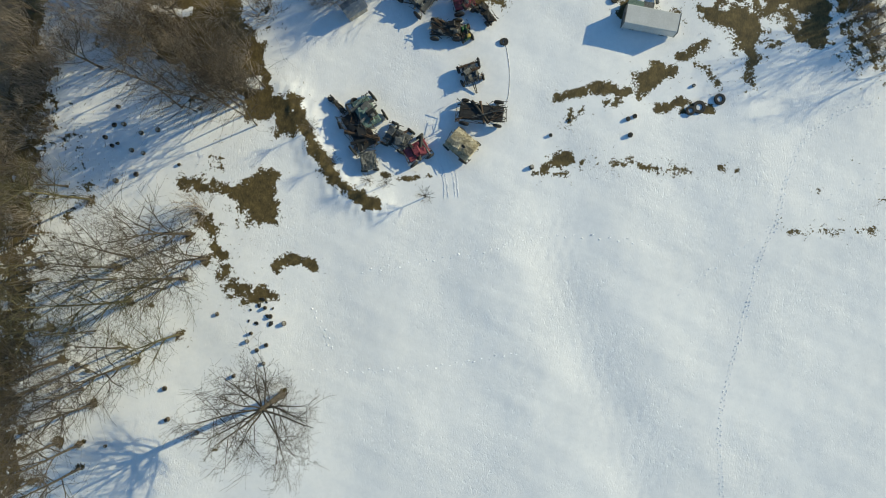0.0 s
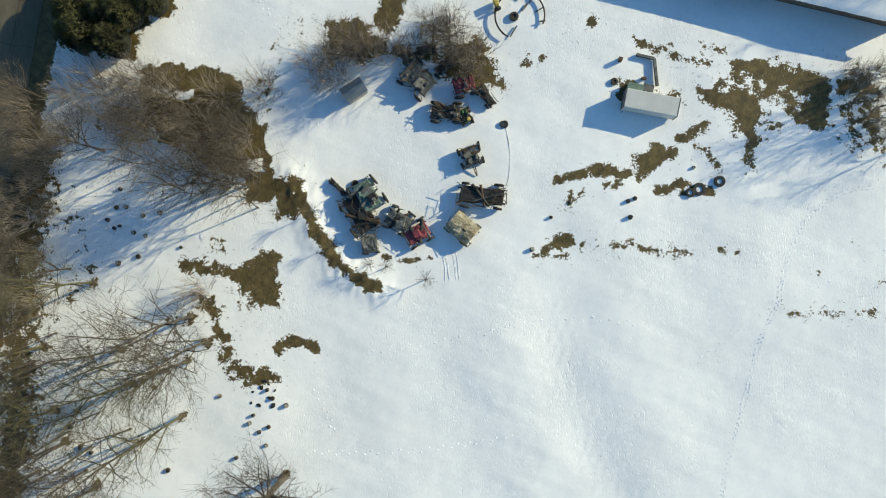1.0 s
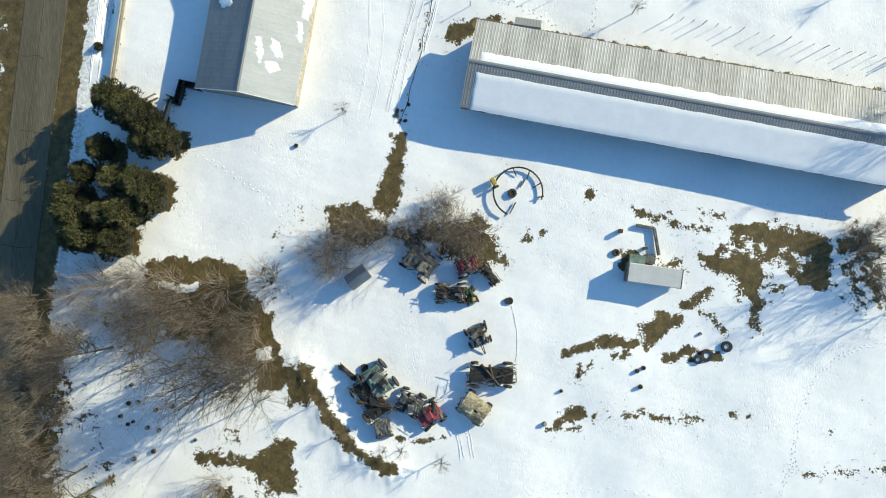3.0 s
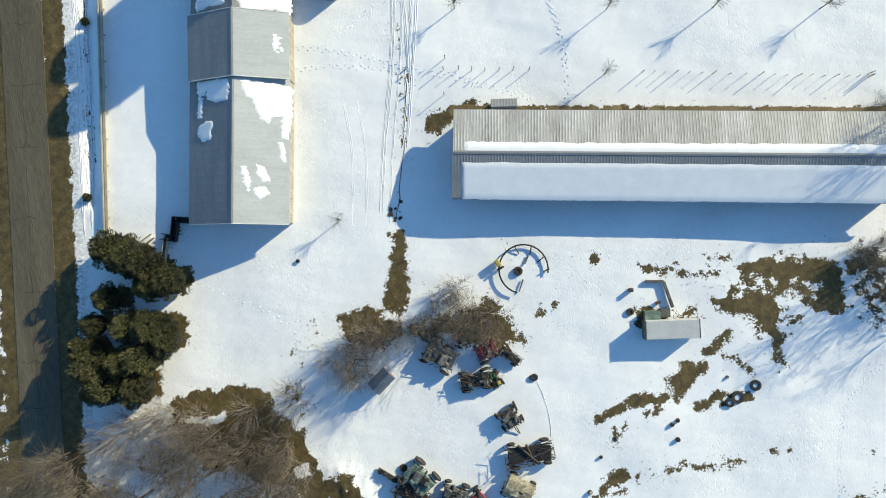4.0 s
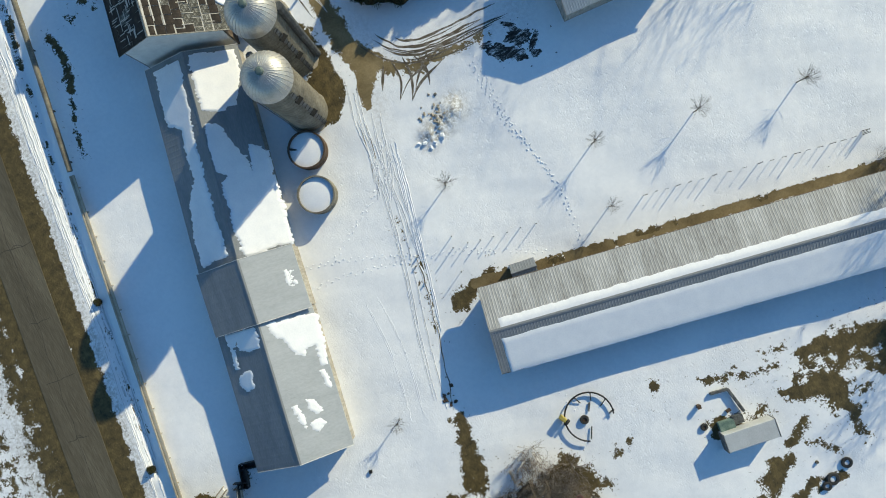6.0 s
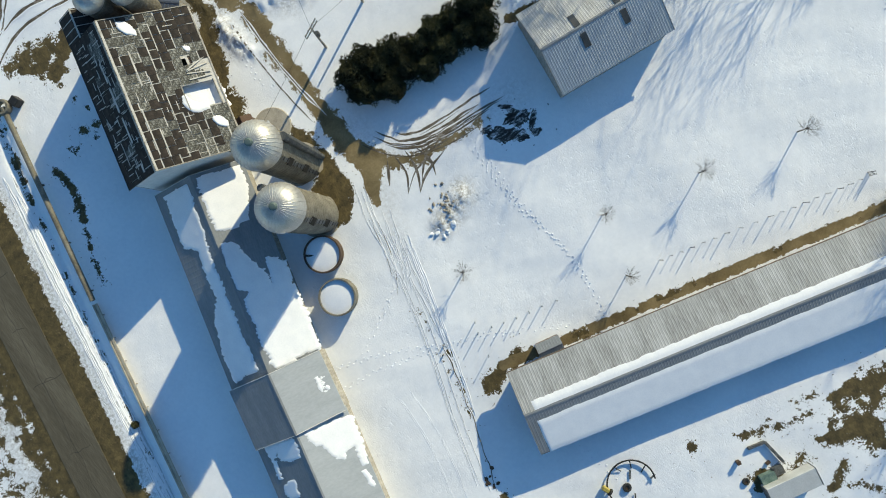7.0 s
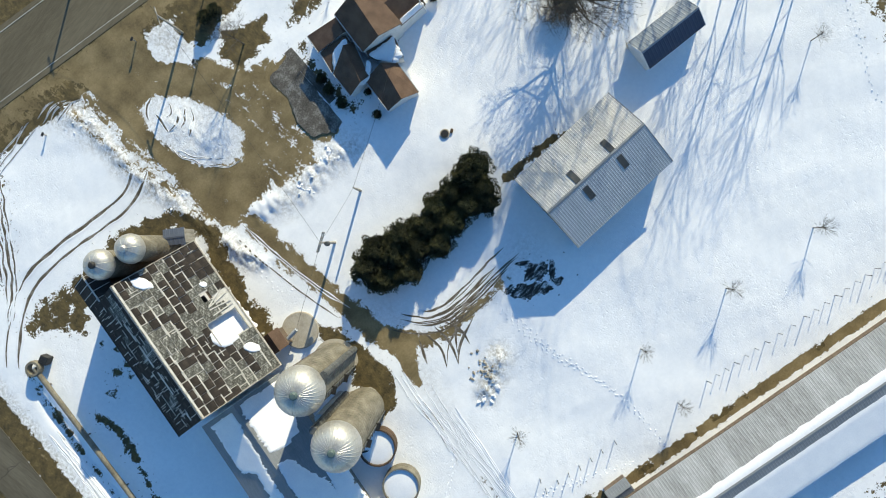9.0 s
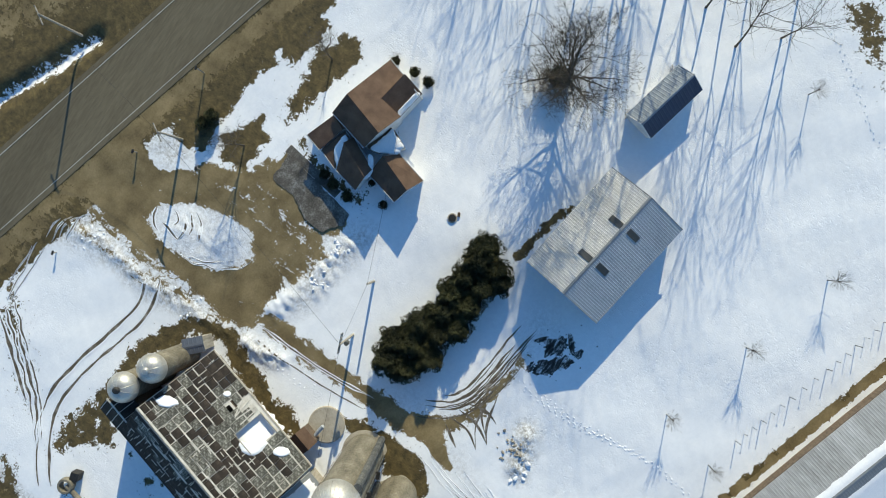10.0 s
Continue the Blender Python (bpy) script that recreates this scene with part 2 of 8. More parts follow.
ROCK = material("field_stone", ((0.20, 0.17, 0.13), (0.36, 0.32, 0.26), (0.48, 0.44, 0.38)), 2, 0.9, bump=0.4, random_amount=0.2)
GLASS_DARK = material("dark_skylight", ((0.05, 0.05, 0.045), (0.10, 0.095, 0.085)), 1, 0.35, bump=0)
BOX_METAL = material("silver_box_body", ((0.52, 0.52, 0.50), (0.64, 0.64, 0.62)), 0.8, 0.5, 0.2, bump=0.08)
PAD = material("grey_tarmac_pad", ((0.055, 0.050, 0.042), (0.11, 0.10, 0.085), (0.26, 0.25, 0.23)), 0.7, 0.9, bump=0.25, fine=9, spread=0.4)


# ---- helpers ----
rng = random.Random(7)


def link_mesh(name, bm, mat, parent=None, label="", smooth=False):
    me = bpy.data.meshes.new(name)
    bm.normal_update()
    bm.to_mesh(me)
    bm.free()
    me.materials.append(mat)
    if smooth:
        me.shade_smooth()
    ob = new(name, me)
    if parent:
        ob.parent = parent
    if label:
        ob["label"] = label
    return ob


def part(name, bm, mat, parent, label="", smooth=False):
    return link_mesh(name, bm, mat, parent, label, smooth)


def thing(name, m, label, category, group="", kind=""):
    ob = new(name)
    ob.empty_display_size = 0.3
    ob.matrix_world = m
    return tagged(ob, label, category, group, kind)


def add_box(bm, centre, size, rz=0.0, rx=0.0, ry=0.0, bevel=0.0):
    """A box, its edges bevelled, into bm."""
    t = bmesh.new()
    bmesh.ops.create_cube(t, size=1.0)
    bmesh.ops.scale(t, vec=size, verts=t.verts)
    if bevel:
        bmesh.ops.bevel(t, geom=list(t.edges), offset=bevel, segments=1, affect="EDGES")
    merge(bm, t, pose(*centre, rx, ry, rz))


def merge(bm, t, m=Matrix()):
    """The bmesh t, moved by m, into bm."""
    index = {v: bm.verts.new(m @ v.co) for v in t.verts}
    for f in t.faces:
        bm.faces.new([index[v] for v in f.verts])
    t.free()


def add_tube(bm, points, radii, sides=6, cap=True):
    """A tube along points, with a radius at each."""
    rings = []
    pts = [Vector(p) for p in points]
    side = None
    for i, p in enumerate(pts):
        d = (pts[min(i + 1, len(pts) - 1)] - pts[max(i - 1, 0)]).normalized()
        if side is None or abs(side.dot(d)) > 0.95:
            side = d.orthogonal().normalized()
        side = (side - d * side.dot(d)).normalized()
        up = d.cross(side)
        r = radii[i] if isinstance(radii, (list, tuple)) else radii
        rings.append([bm.verts.new(p + side * (r * math.cos(a)) + up * (r * math.sin(a))) for a in (2 * math.pi * j / sides for j in range(sides))])
    for a, b in zip(rings, rings[1:]):
        for j in range(sides):
            bm.faces.new((a[j], a[(j + 1) % sides], b[(j + 1) % sides], b[j]))
    if cap:
        bm.faces.new(rings[0][::-1])
        bm.faces.new(rings[-1])


def add_lathe(bm, profile, sides=32, centre=(0, 0, 0)):
    """A turned body from rows of (radius, height)."""
    rings = []
    for r, z in profile:
        if r < 1e-4:
            rings.append([bm.verts.new((centre[0], centre[1], centre[2] + z))])
        else:
            rings.append([bm.verts.new((centre[0] + r * math.cos(a), centre[1] + r * math.sin(a), centre[2] + z)) for a in (2 * math.pi * j / sides for j in range(sides))])
    for a, b in zip(rings, rings[1:]):
        for j in range(sides):
            q = [a[j % len(a)], a[(j + 1) % len(a)], b[(j + 1) % len(b)], b[j % len(b)]]
            q = [v for i, v in enumerate(q) if v not in q[:i]]
            if len(q) > 2:
                bm.faces.new(q)


def add_tyre(bm, centre, radius, width, rx=0.0, rz=0.0, hole=0.5):
    t = bmesh.new()
    add_lathe(t, [(radius * hole, -width / 2), (radius * 0.9, -width / 2), (radius, -width / 4), (radius, width / 4), (radius * 0.9, width / 2), (radius * hole, width / 2), (radius * hole, -width / 2)], 16)
    merge(bm, t, pose(*centre, rx, 0, rz))


def along(p, q):
    """The heading of p to q, in degrees."""
    return math.degrees(math.atan2(q[1] - p[1], q[0] - p[0]))


# ---- ground ----
X0, X1, Y0, Y1, STEP = -76.0, 76.0, -70.0, 116.0, 0.3
NX, NY = int((X1 - X0) / STEP) + 1, int((Y1 - Y0) / STEP) + 1
GX, GY = np.meshgrid(np.linspace(X0, X1, NX), np.linspace(Y0, Y1, NY))
BARE, MUD, ROUGH, HIGH = (np.zeros_like(GX) for _ in range(4))


def wobble(scale, seed):
    """Smooth random waves over the ground, about -1 to 1."""
    r = np.random.RandomState(seed)
    out = np.zeros_like(GX)
    for _ in range(9):
        a, f, p = r.uniform(0, 6.28), r.uniform(0.6, 1.7) / scale, r.uniform(0, 6.28)
        out += np.sin((GX * math.cos(a) + GY * math.sin(a)) * f * 6.28 + p)
    return out / 4.0


W1, W2, W6, W20, W60 = wobble(1.0, 8), wobble(2.2, 1), wobble(6, 2), wobble(20, 3), wobble(60, 4)


def window(points, pad):
    xs, ys = [p[0] for p in points], [p[1] for p in points]
    i0, i1 = int((min(xs) - pad - X0) / STEP), int((max(xs) + pad - X0) / STEP) + 2
    j0, j1 = int((min(ys) - pad - Y0) / STEP), int((max(ys) + pad - Y0) / STEP) + 2
    return slice(max(j0, 0), max(j1, 0)), slice(max(i0, 0), max(i1, 0))


def line_distance(points, w):
    x, y = GX[w], GY[w]
    best = np.full_like(x, 1e9)
    for (ax, ay), (bx, by) in zip(points, points[1:]):
        dx, dy = bx - ax, by - ay
        t = np.clip(((x - ax) * dx + (y - ay) * dy) / max(dx * dx + dy * dy, 1e-9), 0, 1)
        best = np.minimum(best, np.hypot(x - ax - t * dx, y - ay - t * dy))
    return best


def stroke(layer, points, width, amount=1.0, soft=0.8, ragged=0.5):
    """Raises a mask or the height along a line."""
    soft *= 1.6
    pts = list(points) if len(points) > 1 else [points[0], points[0]]
    w = window(pts, width + soft + 2)
    d = line_distance(pts, w) - width / 2 + (W2[w] * 0.25 + W6[w] * 0.35) * ragged * min(width, 2.0)
    layer[w] = np.maximum(layer[w], amount * np.clip(0.5 - d / (2 * soft), 0, 1))


def region(layer, points, amount=1.0, soft=0.8, ragged=0.5):
    """Raises a mask or the height inside an outline."""
    soft *= 1.8
    pts = list(points)
    w = window(pts, soft + 3)
    x, y = GX[w], GY[w]
    inside = np.zeros(x.shape, bool)
    for (ax, ay), (bx, by) in zip(pts, pts[1:] + pts[:1]):
        cross = (ay > y) != (by > y)
        inside ^= cross & (x < (bx - ax) * (y - ay) / (by - ay if by != ay else 1e-9) + ax)
    d = line_distance(pts + pts[:1], w) * np.where(inside, -1, 1) + (W2[w] * 0.3 + W6[w] * 0.5) * ragged
    layer[w] = np.maximum(layer[w], amount * np.clip(0.5 - d / (2 * soft), 0, 1))


def flatten(layer, points, soft=0.4):
    """Clears a mask inside an outline."""
    t = np.zeros_like(GX)
    region(t, points, 1.0, soft, 0.0)
    layer *= 1 - t


def mound(points, width, height, lumps=0.4):
    w = window(points, width + 1)
    pts = list(points) if len(points) > 1 else [points[0], points[0]]
    d = line_distance(pts, w)
    HIGH[w] += height * np.exp(-((d / (width * 0.5)) ** 2)) * (1 + lumps * (0.9 * W1[w] + 0.5 * W2[w] + 0.4 * W6[w]))


def height_at(x, y):
    i, j = (x - X0) / STEP, (y - Y0) / STEP
    i0, j0 = min(max(int(i), 0), NX - 2), min(max(int(j), 0), NY - 2)
    u, v = i - i0, j - j0
    return float((HIGH[j0, i0] * (1 - u) + HIGH[j0, i0 + 1] * u) * (1 - v) + (HIGH[j0 + 1, i0] * (1 - u) + HIGH[j0 + 1, i0 + 1] * u) * v)


# soft relief of the field, with a shallow hollow
HIGH += 0.10 * W20 + 0.12 * W60 + 0.012 * W2 + 0.03 * W6
mound([(3.6, -36.9), (5.4, -44.6), (9.9, -52.8), (13.1, -61.5)], 7.0, -0.2, 0.1)
mound([(-1.3, -42.5), (2.7, -53.1)], 7.0, 0.06, 0.1)

# roads: the lane beside the farm, and the marked road
def stretched(a, b, before, after):
    """The line a-b, lengthened at both ends."""
    d = Vector((b[0] - a[0], b[1] - a[1])).normalized()
    return [(a[0] - d.x * before, a[1] - d.y * before), a, b, (b[0] + d.x * after, b[1] + d.y * after)]


LANE = [(x - 0.45, y) for x, y in stretched((-54.1, 10.6), (-51.8, 26.6), 75.0, 80.0)]
ROAD2 = stretched((-12.8, 98.0), (11.4, 92.2), 60.0, 70.0)
VERGE = [(x + 3.5, y) for x, y in LANE]
stroke(BARE, VERGE, 2.7, 1.0, 0.3, 0.12)
stroke(MUD, [(x + 0.8, y) for x, y in VERGE], 1.0, 0.5, 0.5, 0.5)
stroke(BARE, [(x - 3.1, y) for x, y in LANE], 2.2, 1.0, 0.4, 0.2)
stroke(BARE, [(x - 4.9, y) for x, y in LANE], 2.4, 0.95, 0.8, 0.8)
stroke(BARE, [(x - 9.5, y) for x, y in LANE], 6.0, 0.54, 2.0, 0.8)
stroke(ROUGH, [(x + 5.3, y) for x, y in LANE], 0.9, 1.0, 0.5, 0.3)
stroke(ROUGH, [(x - 6.2, y) for x, y in LANE], 3.0, 0.8, 1.0, 0.6)
stroke(BARE, [(-45.3, 22.6), (-45.8, 20.1)], 0.35, 0.9, 0.25, 0.3)
stroke(BARE, [(-45.8, 19.4), (-46.0, 17.2)], 0.3, 0.9, 0.25, 0.3)
stroke(BARE, [(x - 0.22 * 5.9, y - 0.975 * 5.9) for x, y in ROAD2], 5.0, 1.0, 0.3, 0.3)
stroke(MUD, [(x - 0.22 * 5.4, y - 0.975 * 5.4) for x, y in ROAD2], 3.4, 0.75, 0.6, 0.4)
stroke(ROUGH, [(x - 0.22 * 7.7, y - 0.975 * 7.7) for x, y in ROAD2], 0.7, 0.8, 0.4, 0.4)
stroke(BARE, [(5.3, 84.6), (8.7, 84.7), (13.9, 83.8), (18.7, 82.6), (23.5, 81.5), (28.3, 80.3)], 3.2, 1.0, 0.4, 0.4)
stroke(BARE, [(x + 0.22 * 5.6, y + 0.975 * 5.6) for x, y in ROAD2], 5.0, 1.0, 0.3, 0.3)
region(BARE, [(22.5, 77.9), (25.1, 74.4), (24.7, 73.5), (21.9, 74.5), (20.1, 73.9), (15.3, 75.0), (13.2, 75.5), (14.8, 76.7), (16.9, 76.9), (19.9, 76.7)], 1.0, 0.5, 0.5)
stroke(BARE, [(12.9, 72.5), (12.1, 69.9), (11.7, 67.5), (11.3, 64.8), (11.6, 63.3)], 1.6, 0.7, 0.6, 0.6)
region(BARE, [(22.9, 83.0), (26.0, 80.3), (25.2, 78.1), (22.5, 77.7), (19.7, 78.8), (19.0, 80.3)], 1.0, 0.4, 0.5)
region(BARE, [(-14.9, 103.3), (-8.8, 101.0), (13.1, 96.8), (21.2, 95.3), (12.6, 116.4), (-2.7, 122.3)], 1.0, 0.7, 0.3)
region(MUD, [(4.5, 119.0), (20.0, 97.0), (10.1, 102.1), (0.5, 107.7), (-6.2, 111.3)], 0.55, 1.0, 0.6)
mound([(-8.3, 106.4), (-3.8, 104.5), (2.7, 101.7), (8.4, 99.3)], 2.2, -1.0, 0.1)
flatten(BARE, [(-7.7, 106.8), (-3.5, 104.8), (3.1, 102.0), (8.5, 99.7), (8.2, 98.9), (2.6, 100.8), (-4.2, 104.2), (-8.9, 106.0)], 0.5)
flatten(MUD, [(-7.7, 106.8), (-3.5, 104.8), (3.1, 102.0), (8.5, 99.7), (8.2, 98.9), (2.6, 100.8), (-4.2, 104.2), (-8.9, 106.0)], 0.5)

# woods south-west: thawed patches under the trees
region(BARE, [(-42.9, -10.6), (-39.5, -9.8), (-37.8, -10.5), (-35.6, -9.7), (-32.3, -10.9), (-31.3, -13.9), (-28.4, -16.9), (-28.6, -18.8), (-27.4, -21.5), (-27.2, -25.1), (-30.4, -25.2), (-30.8, -22.2), (-34.1, -21.2), (-37.5, -18.8), (-38.4, -19.9), (-40.4, -18.3), (-41.6, -16.1), (-43.2, -13.1)], 1.0, 0.4, 0.6)
region(BARE, [(-28.6, -21.2), (-24.6, -22.4), (-24.2, -26.4), (-27.4, -26.6)], 0.9, 0.6, 0.6)
flatten(BARE, [(-41.7, -12.5), (-39.4, -13.0), (-36.9, -12.7), (-36.9, -13.6), (-39.4, -13.8), (-41.4, -13.2)], 0.25)
flatten(BARE, [(-30.6, -20.2), (-29.0, -20.0), (-28.8, -21.4), (-30.4, -21.6)], 0.25)
region(BARE, [(-32.3, -32.5), (-27.4, -30.7), (-26.5, -34.7), (-27.8, -36.3), (-30.3, -34.5), (-32.5, -34.3)], 0.9, 0.8, 0.7)
region(BARE, [(-34.2, -37.7), (-31.9, -40.7), (-29.3, -43.0), (-28.0, -44.8), (-30.5, -44.6), (-32.8, -41.4)], 0.8, 0.8, 0.6)
stroke(BARE, [(-25.9, -40.3), (-24.5, -39.8), (-22.8, -40.2)], 1.1, 1.0, 0.4, 0.3)
stroke(BARE, [(-55.6, -66.9), (-55.2, -49.7), (-54.9, -31.1), (-53.6, -19.9)], 4.5, 0.85, 1.5, 0.8)
stroke(BARE, [(-50.8, -24.8), (-47.9, -32.7), (-51.4, -38.4)], 3.0, 0.52, 2.0, 0.8)
for a in ((-36.4, -37.8), (-34.9, -36.2), (-33.6, -29.7), (-38.2, -37.9), (-36.1, -23.0), (-29.6, -36.0), (-44.2, -17.7), (-46.8, -15.9)):
    stroke(BARE, [a], 1.6, 0.74, 1.2, 0.8)

stroke(BARE, [(-34.2, -36.1), (-32.9, -39.5), (-31.2, -42.6), (-29.1, -44.1), (-27.6, -43.8)], 1.9, 0.85, 0.8, 0.7)
stroke(BARE, [(-26.3, -40.6), (-25.0, -39.8), (-22.6, -40.3)], 1.3, 1.0, 0.4, 0.5)
for a in ((-25.1, -54.0), (-25.5, -54.5), (-36.5, -48.5), (-42.2, -45.0), (-39.8, -45.3), (-29.5, -57.0), (-32.3, -60.4), (-47.2, -41.3), (-44.4, -41.6)):
    stroke(BARE, [a], 0.8, 0.72, 0.6, 0.6)
region(BARE, [(-33.2, -32.6), (-30.7, -32.2), (-28.8, -29.9), (-26.8, -30.6), (-26.4, -36.2), (-28.5, -36.0), (-30.6, -34.1)], 1.0, 0.5, 0.6)
stroke(BARE, [(-36.7, -31.9), (-33.8, -32.5), (-30.4, -32.6)], 1.6, 0.9, 0.6, 0.6)
WOOD_TREES = [(-36.0, -37.5), (-34.1, -40.1), (-36.7, -48.4), (-41.2, -51.5), (-45.7, -56.3), (-46.9, -60.7), (-49.4, -60.6), (-42.2, -45.0), (-43.9, -41.4), (-36.0, -42.3), (-47.0, -34.2), (-50.9, -48.3), (-49.6, -51.8), (-52.4, -55.1), (-53.8, -47.1), (-52.5, -41.5), (-54.6, -61.9), (-51.9, -64.9), (-55.1, -52.1), (-47.0, -63.4)]
for a in WOOD_TREES:
    stroke(BARE, [a], 1.0, 1.0, 0.4, 0.4)
JUNIPER_SPOTS = [(-44.7, 7.1), (-42.9, 5.8), (-41.1, 4.3), (-39.3, 2.5), (-41.4, 2.4), (-46.5, 2.0), (-44.8, -1.4), (-42.2, -2.0), (-49.8, -3.0), (-49.1, -4.9), (-45.6, -5.2), (-43.7, -5.1), (-40.9, -3.8), (-47.8, -7.1), (-49.7, -7.7), (-44.9, -8.3), (-48.6, -0.5), (-40.9, -2.3)]
for x, y in JUNIPER_SPOTS:
    stroke(BARE, [(x + 0.4, y + 0.1)], 3.0, 0.95, 0.4, 0.3)
# scrap yard: the bank round it and the thaw under the brush
BANK = [(-25.6, -22.2), (-24.3, -24.8), (-22.9, -27.6), (-20.5, -30.8), (-18.4, -32.4), (-16.1, -33.5)]
stroke(BARE, BANK, 1.4, 1.0, 0.4, 0.3)
mound(BANK, 3.6, 0.35, 0.3)
stroke(BARE, [(-15.6, -30.2), (-13.9, -30.6), (-11.8, -30.6), (-10.3, -30.2)], 0.45, 0.95, 0.3, 0.2)
region(BARE, [(-22.3, -5.0), (-18.9, -4.4), (-17.6, -5.9), (-15.8, -6.8), (-15.7, -8.3), (-18.8, -9.3), (-22.2, -8.4)], 0.95, 0.5, 0.4)
region(BARE, [(-9.6, -7.6), (-6.0, -6.3), (-4.0, -9.0), (-3.7, -11.1), (-5.8, -12.4), (-9.5, -10.6)], 0.95, 0.6, 0.5)
region(BARE, [(-15.8, -7.1), (-10.2, -7.0), (-8.9, -9.4), (-13.8, -9.5)], 0.74, 0.8, 0.5)
region(BARE, [(-13.5, 3.0), (-13.9, -1.2), (-14.9, -6.0), (-16.9, -5.6), (-17.2, -4.2), (-15.8, -0.6), (-14.9, 2.8)], 1.0, 0.45, 0.3)
mound([(-17.9, -6.5), (-15.8, -6.7), (-13.9, -6.4)], 1.2, 0.25)
for a, b in (((-3.4, -11.2), 1.6), ((-0.7, -8.7), 1.2), ((0.8, -8.3), 0.6), ((6.0, -4.3), 1.0)):
    stroke(BARE, [a], b, 0.9, 0.5, 0.6)
for a, b in (((-27.5, -8.1), 2.4), ((-25.7, -5.1), 1.6), ((-29.3, -12.9), 3.5), ((-30.5, -15.4), 3.0), ((-11.8, -4.0), 1.0), ((5.3, -5.1), 1.0)):
    stroke(BARE, [a], b, 0.52, 1.2, 0.8)

# pasture east of the yard: low thawed banks by the store
for line, width, amount in (
    ([(3.0, -21.5), (5.7, -20.8)], 0.45, 0.95),
    ([(16.1, -16.6), (18.4, -15.4)], 0.9, 1.0),
    ([(8.7, -21.7)], 0.9, 1.0),
    ([(4.4, -22.9), (4.3, -24.0)], 0.8, 1.0),
    ([(5.7, -22.7)], 0.6, 0.95),
    ([(2.6, -28.3), (4.1, -28.0)], 1.2, 1.0),
    ([(0.9, -29.5), (4.2, -29.6)], 0.5, 0.85),
    ([(16.4, -22.1), (17.0, -22.5)], 0.8, 0.9),
    ([(5.6, -28.4), (10.7, -28.3)], 0.9, 0.62)):
    stroke(BARE, line, width, amount, 0.45, 0.5)
# thin weeds along the old fence line
for line, width, amount in (
    ([(11.0, -28.1), (13.1, -28.5), (16.9, -28.6)], 1.1, 0.72),
    ([(15.9, -28.4)], 0.7, 0.85),
    ([(20.6, -28.2)], 0.8, 0.75),
    ([(22.4, -28.4)], 0.8, 0.67),
    ([(26.7, -33.7)], 0.4, 0.8),
    ([(30.6, -30.4)], 0.4, 0.75),
    ([(34.1, -27.0)], 0.4, 0.7),
    ([(28.0, -34.6), (37.3, -34.3)], 0.9, 0.62),
    ([(32.2, -34.5)], 0.8, 0.7)):
    stroke(BARE, line, width, amount, 0.45, 0.5)
# single tufts farther out
for line, width, amount in (
    ([(36.2, -34.5)], 1.0, 0.8),
    ([(37.2, -31.1)], 0.7, 0.9),
    ([(18.6, -17.6), (19.6, -19.1)], 1.6, 0.62),
    ([(23.1, -17.5), (23.4, -19.3)], 1.4, 0.64)):
    stroke(BARE, line, width, amount, 0.45, 0.5)
region(BARE, [(17.2, -10.7), (19.3, -11.1), (21.4, -11.2), (24.0, -11.9), (24.7, -13.2), (23.8, -15.6), (24.5, -16.9), (23.2, -17.8), (22.5, -15.6), (21.1, -13.5), (19.4, -13.2), (18.0, -12.4)], 1.0, 0.45, 0.6)
region(BARE, [(20.6, -8.4), (23.3, -7.8), (25.9, -8.4), (29.3, -8.7), (31.3, -10.0), (31.7, -13.0), (30.8, -14.7), (29.4, -15.1), (28.1, -13.4), (29.0, -12.1), (26.7, -10.8), (24.7, -11.8), (24.3, -9.5), (21.3, -9.4)], 1.0, 0.45, 0.6)
region(BARE, [(24.4, -11.5), (26.7, -11.8), (29.4, -13.1), (31.4, -14.7), (29.8, -15.4), (27.4, -14.5), (25.4, -13.2)], 0.74, 0.6, 0.7)
region(BARE, [(31.9, -9.6), (34.9, -9.5), (37.1, -10.8), (37.1, -11.8), (34.0, -11.3), (31.7, -11.7)], 0.85, 0.5, 0.6)
region(BARE, [(10.1, -5.9), (11.8, -6.0), (12.5, -7.0), (14.5, -6.5), (15.9, -7.3), (18.6, -8.1), (18.6, -8.8), (15.9, -8.8), (13.9, -7.7), (11.1, -6.9)], 0.78, 0.45, 0.6)
stroke(BARE, [(17.2, -6.7), (19.2, -6.9), (20.2, -7.2)], 0.8, 0.62, 0.6, 0.7)
region(BARE, [(31.4, -14.4), (33.4, -14.7), (37.2, -16.2), (37.3, -18.9), (34.1, -17.7), (31.4, -16.4)], 0.56, 0.7, 0.6)
region(BARE, [(24.4, -12.9), (26.8, -14.8), (24.8, -16.6), (24.5, -15.2)], 0.56, 0.8, 0.7)
region(BARE, [(17.1, -16.8), (19.5, -17.1), (19.9, -18.8), (17.5, -18.2)], 0.55, 0.5, 0.6)
stroke(BARE, [(22.9, -18.0), (23.1, -19.7)], 1.0, 0.6, 0.5, 0.6)
stroke(BARE, [(15.8, -16.5), (17.1, -15.8), (18.5, -15.0)], 0.9, 1.0, 0.35, 0.4)
region(BARE, [(11.1, -18.9), (12.9, -17.3), (14.8, -17.6), (16.1, -17.4), (15.5, -18.9), (13.2, -20.2), (11.5, -20.9)], 1.0, 0.4, 0.5)
region(BARE, [(6.1, -19.9), (8.5, -19.5), (11.2, -20.4), (10.5, -21.1), (8.2, -20.8), (6.3, -20.9)], 1.0, 0.35, 0.4)
stroke(BARE, [(2.7, -21.5), (5.8, -20.7)], 0.9, 1.0, 0.35, 0.4)
